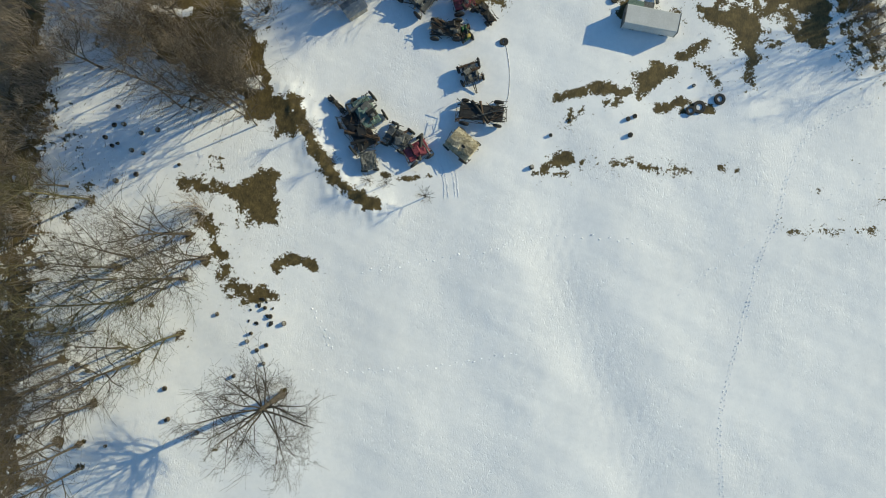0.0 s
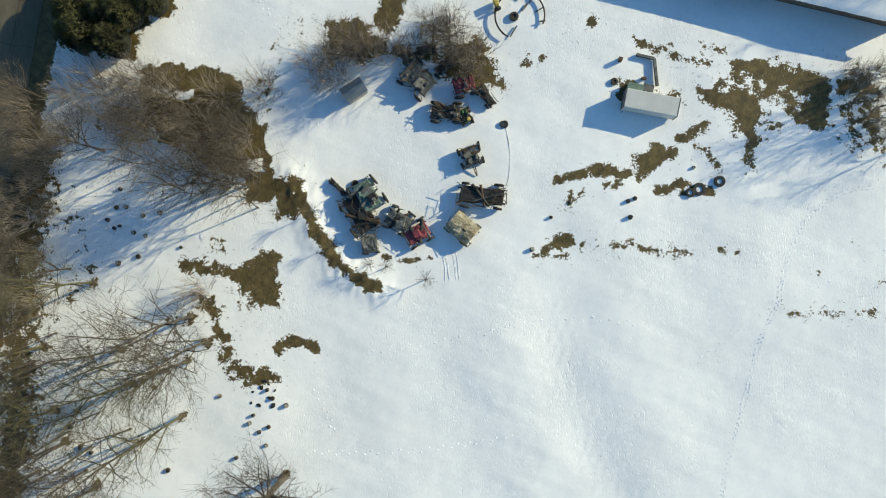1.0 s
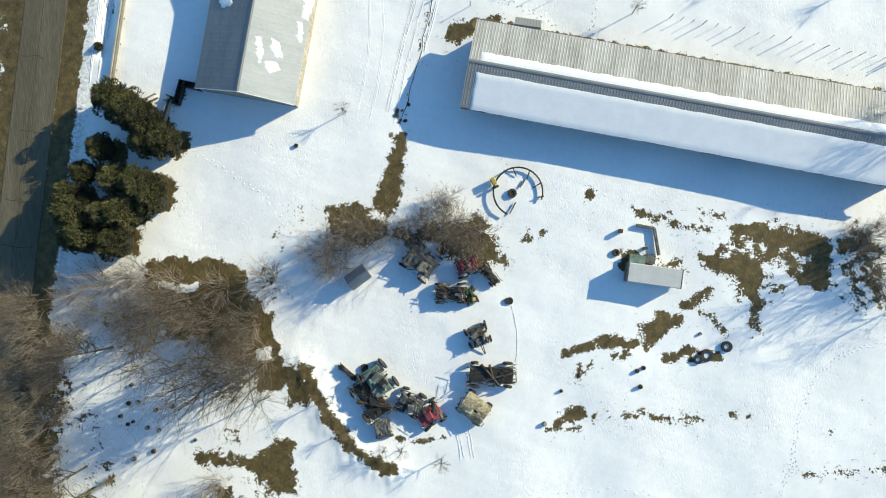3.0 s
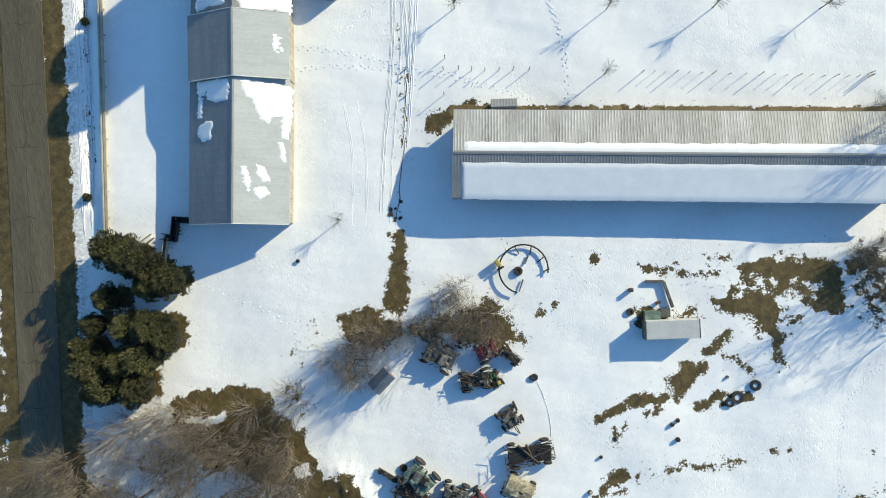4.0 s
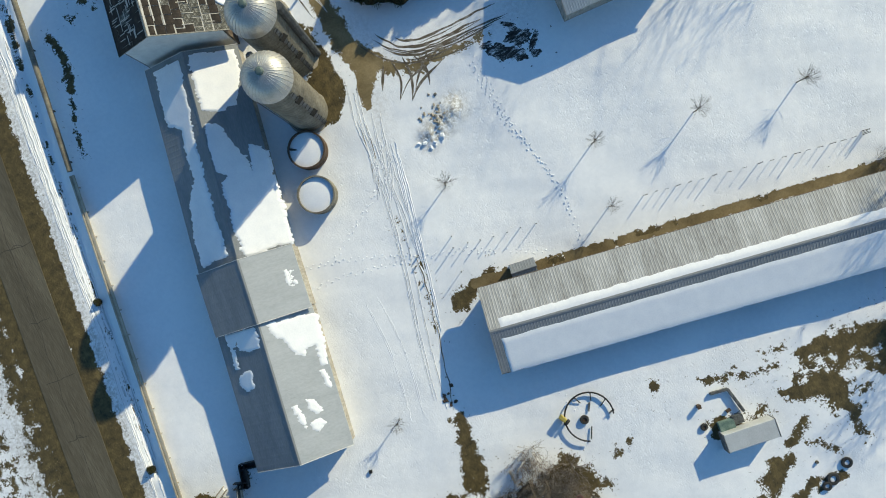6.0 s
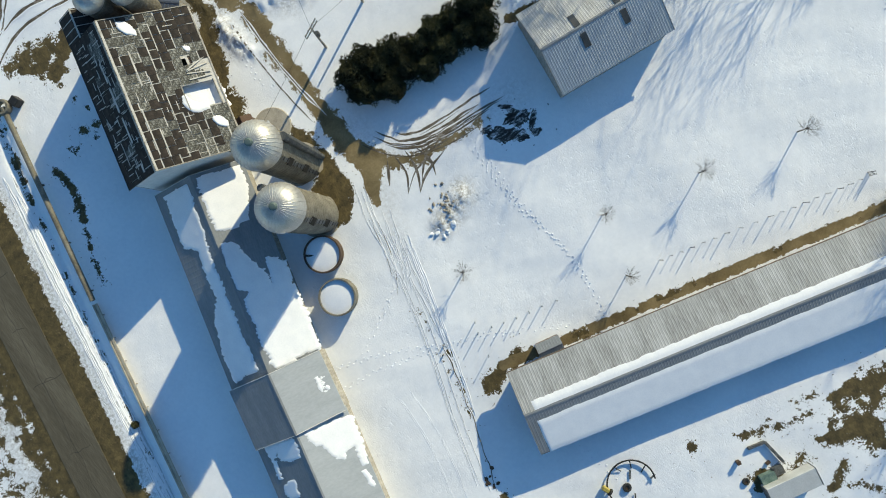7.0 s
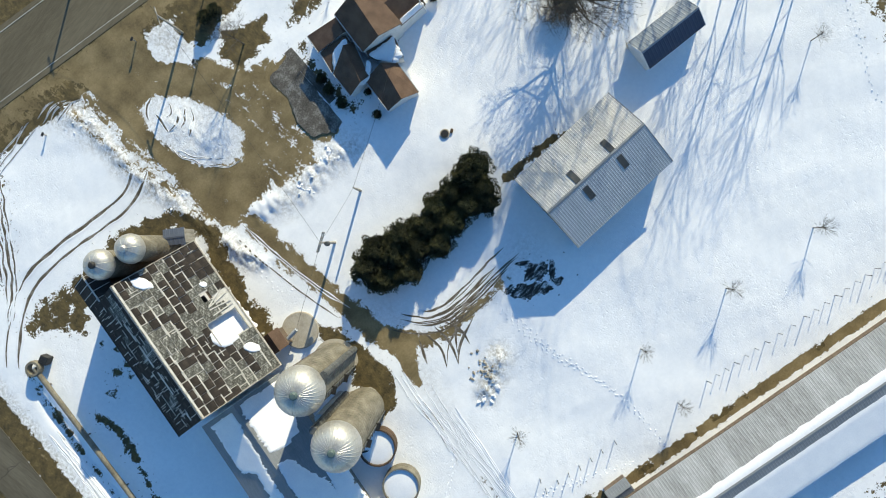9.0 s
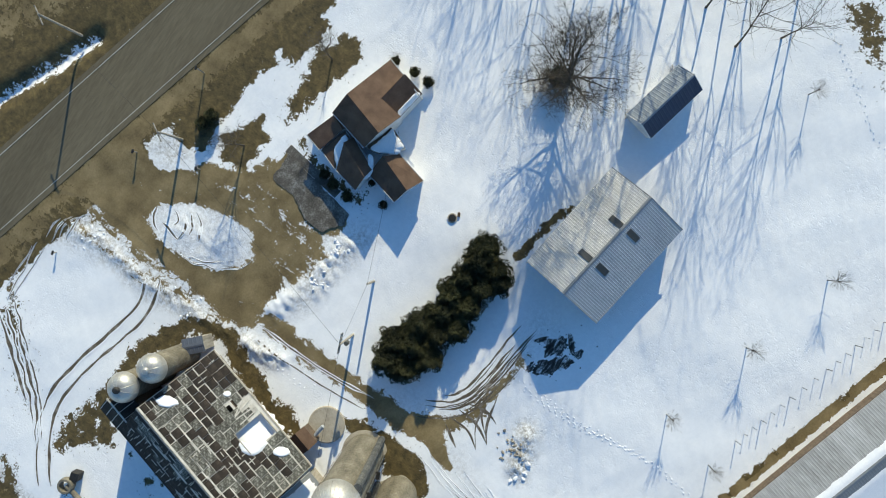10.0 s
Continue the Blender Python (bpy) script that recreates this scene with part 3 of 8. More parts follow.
stroke(BARE, [(13.9, -22.2), (16.3, -21.3)], 1.1, 1.0, 0.35, 0.4)
stroke(BARE, [(8.2, -21.7), (10.0, -21.5)], 0.9, 0.95, 0.35, 0.4)
stroke(BARE, [(17.6, -22.2), (19.3, -22.2)], 1.0, 0.9, 0.35, 0.4)
stroke(BARE, [(1.8, -29.1), (4.3, -27.8)], 1.2, 1.0, 0.4, 0.5)
stroke(BARE, [(12.4, -28.7), (15.8, -28.2)], 0.9, 0.72, 0.5, 0.6)
stroke(BARE, [(20.6, -28.2)], 0.8, 0.75, 0.5, 0.6)
stroke(BARE, [(5.7, -28.3), (11.4, -27.9), (15.1, -28.8)], 1.0, 0.58, 0.5, 0.6)
stroke(BARE, [(9.6, -12.1), (10.2, -11.0), (12.3, -11.8)], 1.3, 0.95, 0.3, 0.4)
region(BARE, [(32.4, -7.3), (37.0, -8.4), (37.2, -17.4), (33.1, -15.7), (31.6, -12.2)], 0.5, 1.0, 0.7)
region(BARE, [(8.4, -12.1), (9.3, -10.5), (13.2, -11.1), (15.6, -11.9), (16.1, -12.8)], 0.7, 0.5, 0.5)

region(BARE, [(20.8, -8.0), (25.1, -7.6), (29.9, -8.3), (32.1, -10.2), (31.7, -14.5), (28.5, -15.2), (24.1, -12.6), (22.1, -15.3), (23.2, -17.5), (21.5, -15.9), (17.6, -11.4)], 0.58, 0.7, 0.7)
region(BARE, [(32.1, -9.3), (34.7, -9.6), (37.1, -11.7), (38.1, -17.6), (34.9, -17.7), (32.2, -15.1)], 0.56, 0.6, 0.6)

# long shed: dripline on its north side and west end

region(BARE, [(-8.2, 15.2), (-4.7, 14.6), (-2.8, 15.8), (-2.3, 13.8), (-5.1, 13.8), (-7.8, 12.3), (-9.2, 12.9)], 0.9, 0.5, 0.4)
stroke(BARE, [(-9.4, 20.1), (-11.1, 14.1), (-11.4, 12.3)], 0.6, 0.7, 0.5, 0.6)
stroke(BARE, [(-9.7, 25.1), (-11.0, 16.9), (-12.0, 10.6)], 0.5, 0.6, 0.5, 0.6)

DRIP = [(-5.4, 14.6), (39.6, 4.75)]
stroke(BARE, DRIP, 1.3, 0.8, 0.15, 0.25)
stroke(MUD, DRIP, 1.15, 1.0, 0.10, 0.10)
for p, q in (((12.3, 10.95), (15.0, 10.35)), ((9.8, 11.35), (10.2, 11.25)), ((8.3, 11.7), (8.7, 11.6)), ((16.4, 10.1), (16.8, 10.0)), ((25.6, 8.0), (26.6, 7.8)), ((2.4, 12.9), (4.4, 12.4))):
    flatten(MUD, [(p[0], p[1] + 0.3), (q[0], q[1] + 0.3), (q[0], q[1] - 0.3), (p[0], p[1] - 0.3)], 0.12)
# silos, hay barn and the farm drive
region(BARE, [(-9.5, 50.7), (-7.8, 48.4), (-7.9, 46.4), (-7.7, 40.6), (-9.9, 37.5), (-12.2, 37.8), (-10.9, 40.8), (-11.7, 42.9), (-9.7, 44.8), (-9.3, 47.1), (-10.7, 49.2)], 1.0, 0.4, 0.3)
region(MUD, [(-6.3, 53.1), (-4.9, 52.0), (-5.0, 47.5), (-3.8, 44.6), (-2.3, 41.4), (-4.8, 38.9), (-6.6, 37.3), (-7.1, 39.2), (-6.1, 41.9), (-6.9, 45.1), (-6.8, 49.0)], 1.0, 0.4, 0.4)
region(MUD, [(-3.8, 42.0), (-1.0, 40.5), (2.0, 39.3), (5.7, 38.9), (9.3, 38.5), (9.1, 37.6), (5.1, 37.6), (0.8, 37.8), (-1.5, 38.7), (-3.8, 39.5)], 0.95, 0.6, 0.4)
region(ROUGH, [(-3.8, 44.6), (-1.5, 41.2), (0.5, 39.9), (4.5, 39.3), (9.5, 38.8), (13.9, 38.7), (13.4, 37.5), (8.3, 37.2), (3.6, 37.6), (0.3, 37.8), (-2.3, 38.9), (-4.0, 39.2)], 0.3, 0.7, 0.4)
stroke(ROUGH, [(-5.1, 38.6), (-6.8, 34.0), (-7.7, 29.7)], 1.8, 0.35, 0.9, 0.4)
stroke(BARE, [(-36.4, 71.8), (-37.9, 66.1), (-39.2, 62.2)], 0.7, 0.8, 0.4, 0.4)
stroke(BARE, [(-34.6, 61.9), (-34.5, 60.0), (-34.6, 57.8), (-35.3, 55.8)], 1.1, 1.0, 0.4, 0.4)
stroke(BARE, [(-35.3, 55.8), (-35.9, 53.8), (-36.9, 51.8), (-37.5, 48.5)], 0.5, 0.85, 0.4, 0.5)
mound([(-34.5, 60.5), (-34.9, 56.8)], 2.0, -0.3, 0.2)
for a, b in (((-28.0, 67.5), 0.5), ((-27.4, 65.9), 0.8), ((-27.8, 63.7), 0.8), ((-31.3, 62.6), 0.9)):
    stroke(BARE, [a], b, 0.9, 0.35, 0.5)
DITCH = [(-37.0, 70.0), (-38.1, 66.5), (-38.6, 62.7), (-39.4, 59.8), (-39.7, 56.2), (-40.6, 52.2), (-41.4, 47.4), (-43.4, 36.0), (-45.3, 24.0), (-47.0, 13.0)]
mound(DITCH, 1.5, -0.4, 0.15)
for a, b in zip(DITCH, DITCH[1:]):
    stroke(BARE, [(a[0] - 0.3, a[1]), (a[0] * 0.4 + b[0] * 0.6 - 0.3, a[1] * 0.4 + b[1] * 0.6)], 0.3, 0.95, 0.25, 0.3)
stroke(BARE, [(-32.0, 63.3), (-30.9, 62.8), (-30.3, 62.8)], 0.6, 0.75, 0.4, 0.5)
stroke(BARE, [(-29.4, 64.1), (-28.0, 63.6), (-28.6, 62.5)], 0.8, 0.7, 0.5, 0.5)
stroke(BARE, [(-27.9, 67.9), (-28.2, 67.2)], 0.5, 0.9, 0.3, 0.3)
stroke(BARE, [(-28.6, 71.0), (-24.1, 73.8), (-16.8, 73.4), (-11.4, 70.7), (-9.8, 66.9), (-11.8, 63.0), (-12.8, 59.0), (-13.9, 54.1)], 2.2, 0.95, 0.5, 0.4)
region(BARE, [(-29.6, 76.6), (-23.6, 74.2), (-29.8, 71.4), (-33.7, 75.4)], 0.8, 0.6, 0.5)
stroke(MUD, [(-5.9, 63.3), (-5.8, 56.8), (-5.7, 49.7), (-5.5, 45.8)], 2.3, 1.0, 0.6, 0.4)
stroke(ROUGH, [(-5.9, 63.3), (-5.8, 56.8), (-5.7, 49.7)], 2.2, 0.36, 0.6, 0.5)
region(MUD, [(-9.0, 92.4), (0.3, 90.8), (0.8, 86.2), (2.9, 81.2), (4.5, 75.8), (5.3, 68.2), (7.9, 63.7), (3.8, 63.9), (-4.0, 64.6), (-8.2, 64.8), (-9.2, 68.2), (-8.3, 74.6), (-8.9, 80.8), (-8.9, 87.4)], 1.0, 0.7, 0.5)
region(MUD, [(8.0, 74.3), (11.1, 73.3), (9.9, 68.4), (9.7, 63.4), (6.8, 62.9), (5.5, 66.8)], 1.0, 0.5, 0.4)
region(BARE, [(14.8, 76.9), (20.7, 76.4), (25.6, 76.0), (26.4, 73.8), (24.2, 72.6), (18.1, 74.5), (14.4, 75.3)], 0.95, 0.4, 0.4)
region(MUD, [(-11.0, 91.8), (-8.0, 91.7), (-3.8, 91.4), (4.0, 90.4), (2.4, 87.8), (0.9, 84.5), (-2.7, 84.5)], 1.0, 0.5, 0.3)
region(BARE, [(-11.0, 91.8), (-8.0, 91.7), (4.0, 90.4), (14.9, 87.7), (18.8, 82.2), (14.3, 83.6), (9.2, 84.6), (5.3, 86.2), (2.1, 87.5), (2.2, 89.1), (-2.9, 90.2), (-7.7, 90.8)], 1.0, 0.4, 0.3)
region(MUD, [(-10.0, 92.5), (4.3, 90.6), (9.9, 89.2), (9.4, 85.9), (2.1, 87.5), (-2.9, 90.2), (-7.7, 90.8)], 0.7, 0.8, 0.4)
SPIT = [(2.1, 87.4), (5.3, 86.2), (7.2, 85.1), (4.8, 82.8), (3.9, 81.9), (1.4, 83.3), (1.0, 84.5)]
flatten(MUD, SPIT, 0.4)
flatten(BARE, SPIT, 0.4)
region(ROUGH, SPIT, 0.7, 0.6, 0.3)
region(BARE, [(5.5, 85.1), (7.8, 84.8), (10.8, 84.0), (13.8, 83.3), (17.0, 82.8), (19.6, 81.2), (18.4, 80.3), (16.4, 81.2), (13.8, 81.9), (11.7, 81.8), (10.4, 81.6), (8.9, 82.3), (6.9, 82.6), (4.9, 81.9), (4.9, 83.4)], 1.0, 0.4, 0.4)
region(BARE, [(5.1, 86.1), (8.3, 85.9), (12.4, 84.8), (12.5, 82.8), (9.5, 83.1), (6.5, 82.8), (4.8, 82.1), (4.8, 84.0)], 1.0, 0.4, 0.4)
stroke(BARE, [(6.0, 86.7), (14.2, 84.5), (22.4, 82.5), (27.3, 81.2)], 1.6, 0.7, 0.6, 0.5)
stroke(ROUGH, [(3.3, 87.2), (14.2, 84.5), (22.4, 82.5)], 1.2, 0.9, 0.5, 0.4)
region(BARE, [(8.3, 80.7), (10.3, 79.3), (12.4, 78.3), (11.1, 76.9), (11.3, 75.7), (8.0, 76.2), (6.4, 76.0), (6.2, 77.8), (6.0, 79.4)], 1.0, 0.4, 0.5)
region(MUD, [(5.0, 76.4), (8.1, 73.6), (5.1, 68.6), (6.5, 64.5), (4.0, 62.7), (-1.4, 63.8), (-0.8, 67.6), (3.1, 72.8)], 1.0, 0.6, 0.4)
region(ROUGH, [(5.4, 76.7), (8.4, 73.8), (6.3, 69.0), (7.0, 63.9), (4.1, 61.8), (-2.2, 63.2), (-1.8, 67.1), (2.0, 71.5)], 0.62, 0.9, 0.5)
region(ROUGH, [(-13.1, 89.8), (-9.2, 90.6), (-7.2, 89.5), (-8.4, 85.7), (-9.9, 81.7), (-10.2, 78.2), (-11.5, 82.2)], 0.85, 0.7, 0.4)
region(ROUGH, [(-1.6, 87.3), (1.4, 83.3), (-1.1, 82.3), (-4.1, 84.2)], 0.22, 0.9, 0.5)
region(MUD, [(3.4, 81.1), (5.3, 79.6), (5.7, 77.4), (6.7, 75.8), (9.3, 74.9), (10.1, 71.2), (6.6, 66.8), (4.0, 67.6), (4.9, 72.9), (3.9, 75.8), (1.8, 79.0)], 1.0, 0.5, 0.4)
FAN = [(-15.2, 90.5), (-10.5, 91.3), (-7.9, 90.0), (-7.6, 87.8), (-9.5, 84.9), (-11.1, 88.9)]
GREY = [(3.9, 75.0), (4.4, 70.0), (5.6, 69.3), (5.6, 65.0), (2.2, 65.3), (3.5, 68.8), (2.6, 72.6)]
flatten(MUD, FAN, 0.5)
region(MUD, FAN, 0.5, 0.8, 0.5)
region(ROUGH, FAN, 0.75, 0.8, 0.5)
region(ROUGH, GREY, 1.0, 0.9, 0.6)
DRIVE_BANK = [(-17.4, 92.0), (-12.0, 91.5), (-7.6, 90.1), (-7.9, 86.9), (-8.3, 83.0), (-8.4, 79.6), (-9.0, 75.3)]
stroke(MUD, DRIVE_BANK, 2.0, 0.9, 0.8, 0.5)
stroke(ROUGH, DRIVE_BANK, 2.6, 0.62, 0.8, 0.5)
region(BARE, [(5.2, 85.2), (7.9, 85.1), (10.5, 84.2), (11.7, 82.8), (8.7, 81.7), (5.8, 81.0), (4.7, 82.2)], 1.0, 0.4, 0.4)
ISLAND = [(-4.6, 81.9), (-2.6, 81.6), (-0.3, 78.8), (1.1, 73.9), (1.0, 71.3), (-1.3, 69.6), (-4.4, 72.0), (-5.7, 76.1), (-5.6, 79.6)]
flatten(MUD, ISLAND, 0.4)
stroke(ROUGH, ISLAND + ISLAND[:1], 1.0, 0.7, 0.5, 0.4)
mound([(-3.2, 77.5), (-2.4, 73.2)], 4.0, 0.22, 0.3)
mound([(-4.6, 63.9), (-1.6, 62.9), (3.5, 62.3), (7.1, 61.3)], 2.2, 0.22, 0.7)
mound([(0.1, 61.2), (2.9, 60.8)], 1.2, 0.18, 0.7)
region(ROUGH, [(-2.6, 88.7), (1.5, 81.0), (6.1, 73.7), (3.8, 67.1), (-4.0, 64.6), (-7.5, 67.0), (-7.9, 74.1), (-7.3, 82.0)], 0.38, 0.8, 0.4)
mound([(-11.1, 89.2), (-10.2, 84.8), (-10.7, 77.8), (-10.0, 72.5), (-9.8, 66.9)], 1.6, 0.2, 0.6)
stroke(MUD, [(-10.3, 89.8), (-10.0, 85.0), (-10.1, 79.1), (-9.2, 73.1), (-8.8, 67.7)], 2.0, 0.75, 0.8, 0.5)
mound([(-9.3, 64.0), (-8.5, 59.8)], 1.8, 0.35, 0.8)
stroke(ROUGH, [(-1.6, 62.4), (3.5, 62.1), (8.4, 60.9)], 3.2, 0.65, 0.8, 0.5)
stroke(ROUGH, [(-11.9, 90.3), (-10.2, 84.8), (-10.7, 77.8), (-10.0, 72.5), (-9.8, 66.9), (-9.1, 61.7)], 2.5, 1.0, 0.8, 0.5)
stroke(ROUGH, [(-5.3, 47.3), (-1.1, 40.8), (5.6, 39.1), (12.7, 38.7)], 3.0, 0.3, 1.0, 0.5)
stroke(BARE, [(17.0, 45.5), (23.2, 44.7), (24.6, 43.8)], 0.9, 1.0, 0.3, 0.3)
region(BARE, [(59.8, 34.5), (62.6, 30.5), (55.0, 24.6), (56.7, 29.5)], 0.68, 0.6, 0.5)
region(BARE, [(-18.9, 92.0), (-22.9, 87.4), (-28.5, 81.7), (-31.4, 81.2), (-24.5, 89.6)], 0.67, 0.8, 0.6)
region(BARE, [(-37.5, 80.3), (-37.3, 77.8), (-40.2, 74.9), (-41.9, 77.0)], 0.7, 0.6, 0.5)
region(BARE, [(-39.3, 8.1), (-37.5, 9.1), (-37.4, 7.2), (-39.3, 6.5)], 0.62, 0.4, 0.3)
mound([(-2.0, 31.6), (1.6, 32.7)], 2.0, 0.4, 0.5)
stroke(ROUGH, [(-2.4, 31.1), (1.9, 32.9)], 2.4, 1.0, 0.6, 0.4)
for d in (LANE, ROAD2):
    w = np.zeros_like(GX)
    stroke(w, d, 9.0, 1.0, 1.0, 0.0)
    HIGH *= 1 - w

me = bpy.data.meshes.new("ground")
far = 2600.0
verts = np.stack([GX, GY, HIGH], -1).reshape(-1, 3)
idx = np.arange(NX * NY).reshape(NY, NX)
quads = np.stack([idx[:-1, :-1], idx[:-1, 1:], idx[1:, 1:], idx[1:, :-1]], -1).reshape(-1, 4)
rim = np.concatenate([idx[0, :-1], idx[:-1, -1], idx[-1, :0:-1], idx[:0:-1, 0]])
outer = verts[rim].copy()
outer[:, :2] *= far / np.abs(outer[:, :2]).max(1, keepdims=True)
outer[:, 2] = 0
o0, n = len(verts), len(rim)
skirt = np.stack([rim, o0 + np.arange(n), o0 + (np.arange(n) + 1) % n, np.roll(rim, -1)], -1)
verts, quads = np.concatenate([verts, outer]), np.concatenate([quads, skirt])
me.vertices.add(len(verts))
me.vertices.foreach_set("co", verts.ravel().astype(np.float32))
me.loops.add(quads.size)
me.loops.foreach_set("vertex_index", quads.ravel().astype(np.int32))
me.polygons.add(len(quads))
me.polygons.foreach_set("loop_start", (np.arange(len(quads)) * 4).astype(np.int32))
me.update(calc_edges=True)
masks = np.zeros((len(verts), 4), np.float32)
masks[: NX * NY] = np.stack([BARE, MUD, ROUGH, np.ones_like(BARE)], -1).reshape(-1, 4)
layer = me.attributes.new("masks", "FLOAT_COLOR", "POINT")
layer.data.foreach_set("color", masks.ravel())
me.shade_smooth()
me.materials.append(SNOWY_GROUND)
tagged(new("ground", me), "snow-covered farm ground with thawed brown grass patches", "ground", kind="structure")


def ribbon(bm, points, width, lift=0.03, step=0.6):
    """A strip of quads on the ground along a line."""
    pts = [Vector((*p, 0)) for p in points]
    fine = []
    for a, b in zip(pts, pts[1:]):
        k = max(1, int((b - a).length / step))
        fine += [a.lerp(b, i / k) for i in range(k)]
    fine.append(pts[-1])
    prev = None
    for i, p in enumerate(fine):
        d = (fine[min(i + 1, len(fine) - 1)] - fine[max(i - 1, 0)]).normalized()
        s = Vector((-d.y, d.x, 0)) * width / 2
        row = [bm.verts.new((q.x, q.y, height_at(q.x, q.y) + lift)) for q in (p - s, p + s)]
        if prev:
            bm.faces.new((prev[0], row[0], row[1], prev[1]))
        prev = row


def smooth_line(points, rounds=2):
    """Rounds the corners of a line."""
    pts = [Vector(p) for p in points]
    for _ in range(rounds):
        out = [pts[0]]
        for a, b in zip(pts, pts[1:]):
            out += [a.lerp(b, 0.25), a.lerp(b, 0.75)]
        pts = out + [pts[-1]]
    return [tuple(p) for p in pts]


def slab_road(name, points, width, label, mat=ASPHALT):
    bm = bmesh.new()
    ribbon(bm, points, width, 0.05, 3.0)
    geom = bmesh.ops.extrude_face_region(bm, geom=list(bm.faces))
    bmesh.ops.translate(bm, vec=(0, 0, -0.15), verts=[g for g in geom["geom"] if isinstance(g, bmesh.types.BMVert)])
    bmesh.ops.recalc_face_normals(bm, faces=bm.faces)
    return tagged(link_mesh(name, bm, mat), label, "road", kind="structure")


lane = slab_road("road_lane", LANE, 4.8, "worn tan-grey asphalt lane with tar-sealed cracks")
road2 = slab_road("road_marked", ROAD2, 7.9, "wide asphalt road with white edge lines", ASPHALT_WIDE)
for off in (-3.3, 3.3):
    bm = bmesh.new()
    ribbon(bm, [(x + 0.22 * off, y + 0.975 * off) for x, y in ROAD2], 0.10, 0.085, 3.0)
    part("edge_line", bm, ROAD_PAINT, road2, "worn white painted edge line")
for i in range(20):
    u = 0.10 + i * 0.044 + rng.uniform(-0.008, 0.008)
    x, y = (LANE[0][k] * (1 - u) + LANE[3][k] * u for k in (0, 1))
    bm = bmesh.new()
    a, b, bend = rng.uniform(-2.3, -0.4), rng.uniform(0.4, 2.3), rng.uniform(0, 40)
    line = [(x + a + (b - a) * w / 8, y + 0.35 * noise.noise(Vector((w * 0.45, bend, 0))) - 0.06 * w) for w in range(9)]
    ribbon(bm, line, 0.055, 0.056, 0.6)
    if i % 3 == 0:
        ribbon(bm, [line[3], (line[4][0], line[4][1] + 0.3), (line[5][0], line[5][1] + 0.32), line[6]], 0.06, 0.058, 0.6)
    part("tar_crack", bm, CRACK, lane, "black tar-sealed crack")

bm = bmesh.new()
ribbon(bm, [(LANE[1][0] + (LANE[2][0] - LANE[1][0]) * w / 12 - 0.25 + 0.3 * noise.noise(Vector((w * 0.5, 7, 0))), LANE[1][1] + (LANE[2][1] - LANE[1][1]) * w / 12) for w in range(-16, 40)], 0.04, 0.057, 0.7)
part("tar_crack", bm, CRACK, lane, "long black tar-sealed crack")

# grey tarmac pad and path before the farmhouse
bm = bmesh.new()
corners = [(7.6, 73.0), (11.0, 73.2), (9.6, 63.5), (8.3, 63.4), (6.2, 64.9), (6.0, 66.6), (7.4, 69.8)]
rim = [Vector(a).lerp(Vector(b), k / 12) for a, b in zip(corners, corners[1:] + corners[:1]) for k in range(12)]
rim = [p + 0.25 * noise.noise_vector(Vector((p.x * 0.8, p.y * 0.8, 4))).xy + 0.2 * noise.noise_vector(Vector((p.x * 3, p.y * 3, 7))).xy for p in rim]
level = max(height_at(x, y) for x, y in rim)
top = [bm.verts.new((x, y, level + 0.05)) for x, y in rim]
bm.faces.new(top)
geom = bmesh.ops.extrude_face_region(bm, geom=list(bm.faces))
bmesh.ops.translate(bm, vec=(0, 0, -0.2), verts=[g for g in geom["geom"] if isinstance(g, bmesh.types.BMVert)])
bmesh.ops.recalc_face_normals(bm, faces=bm.faces)
tagged(link_mesh("pavement_pad", bm, PAD), "dark grey tarmac pad before the farmhouse", "pavement", kind="structure")
bm = bmesh.new()
ribbon(bm, [(11.5, 73.6), (10.6, 65.9)], 1.0, 0.05, 1.0)
geom = bmesh.ops.extrude_face_region(bm, geom=list(bm.faces))
bmesh.ops.translate(bm, vec=(0, 0, -0.12), verts=[g for g in geom["geom"] if isinstance(g, bmesh.types.BMVert)])
tagged(link_mesh("pavement_path", bm, PAD), "grey concrete path beside the farmhouse", "pavement", kind="structure")


# ---- buildings ----
def slope_mesh(length, run, rise, thick, pitch, rib=0.035):
    """A ribbed roof slope: x along the eave, y from the ridge (0) down to the eave (run)."""
    bm = bmesh.new()
    xs = []
    n = max(2, int(length / pitch))
    for i in range(n):
        x = -length / 2 + i * length / n
        w = length / n
        xs += [(x, 0), (x + w * 0.30, 0), (x + w * 0.42, rib), (x + w * 0.58, rib), (x + w * 0.70, 0)]
    xs.append((length / 2, 0))
    rows = []
    for y, z in ((0, 0), (run, -rise)):
        rows.append([bm.verts.new((x, y, z + h)) for x, h in xs])
    rows.append([bm.verts.new((x, run, -rise - thick)) for x, h in xs])
    for a, b in zip(rows, rows[1:]):
        for i in range(len(xs) - 1):
            bm.faces.new((a[i], b[i], b[i + 1], a[i + 1]))
    under = [bm.verts.new((x, 0, -thick)) for x in (-length / 2, length / 2)]
    bm.faces.new((rows[0][0], under[0], rows[2][0], rows[1][0]))
    bm.faces.new((rows[0][-1], rows[1][-1], rows[2][-1], under[1]))
    return bm


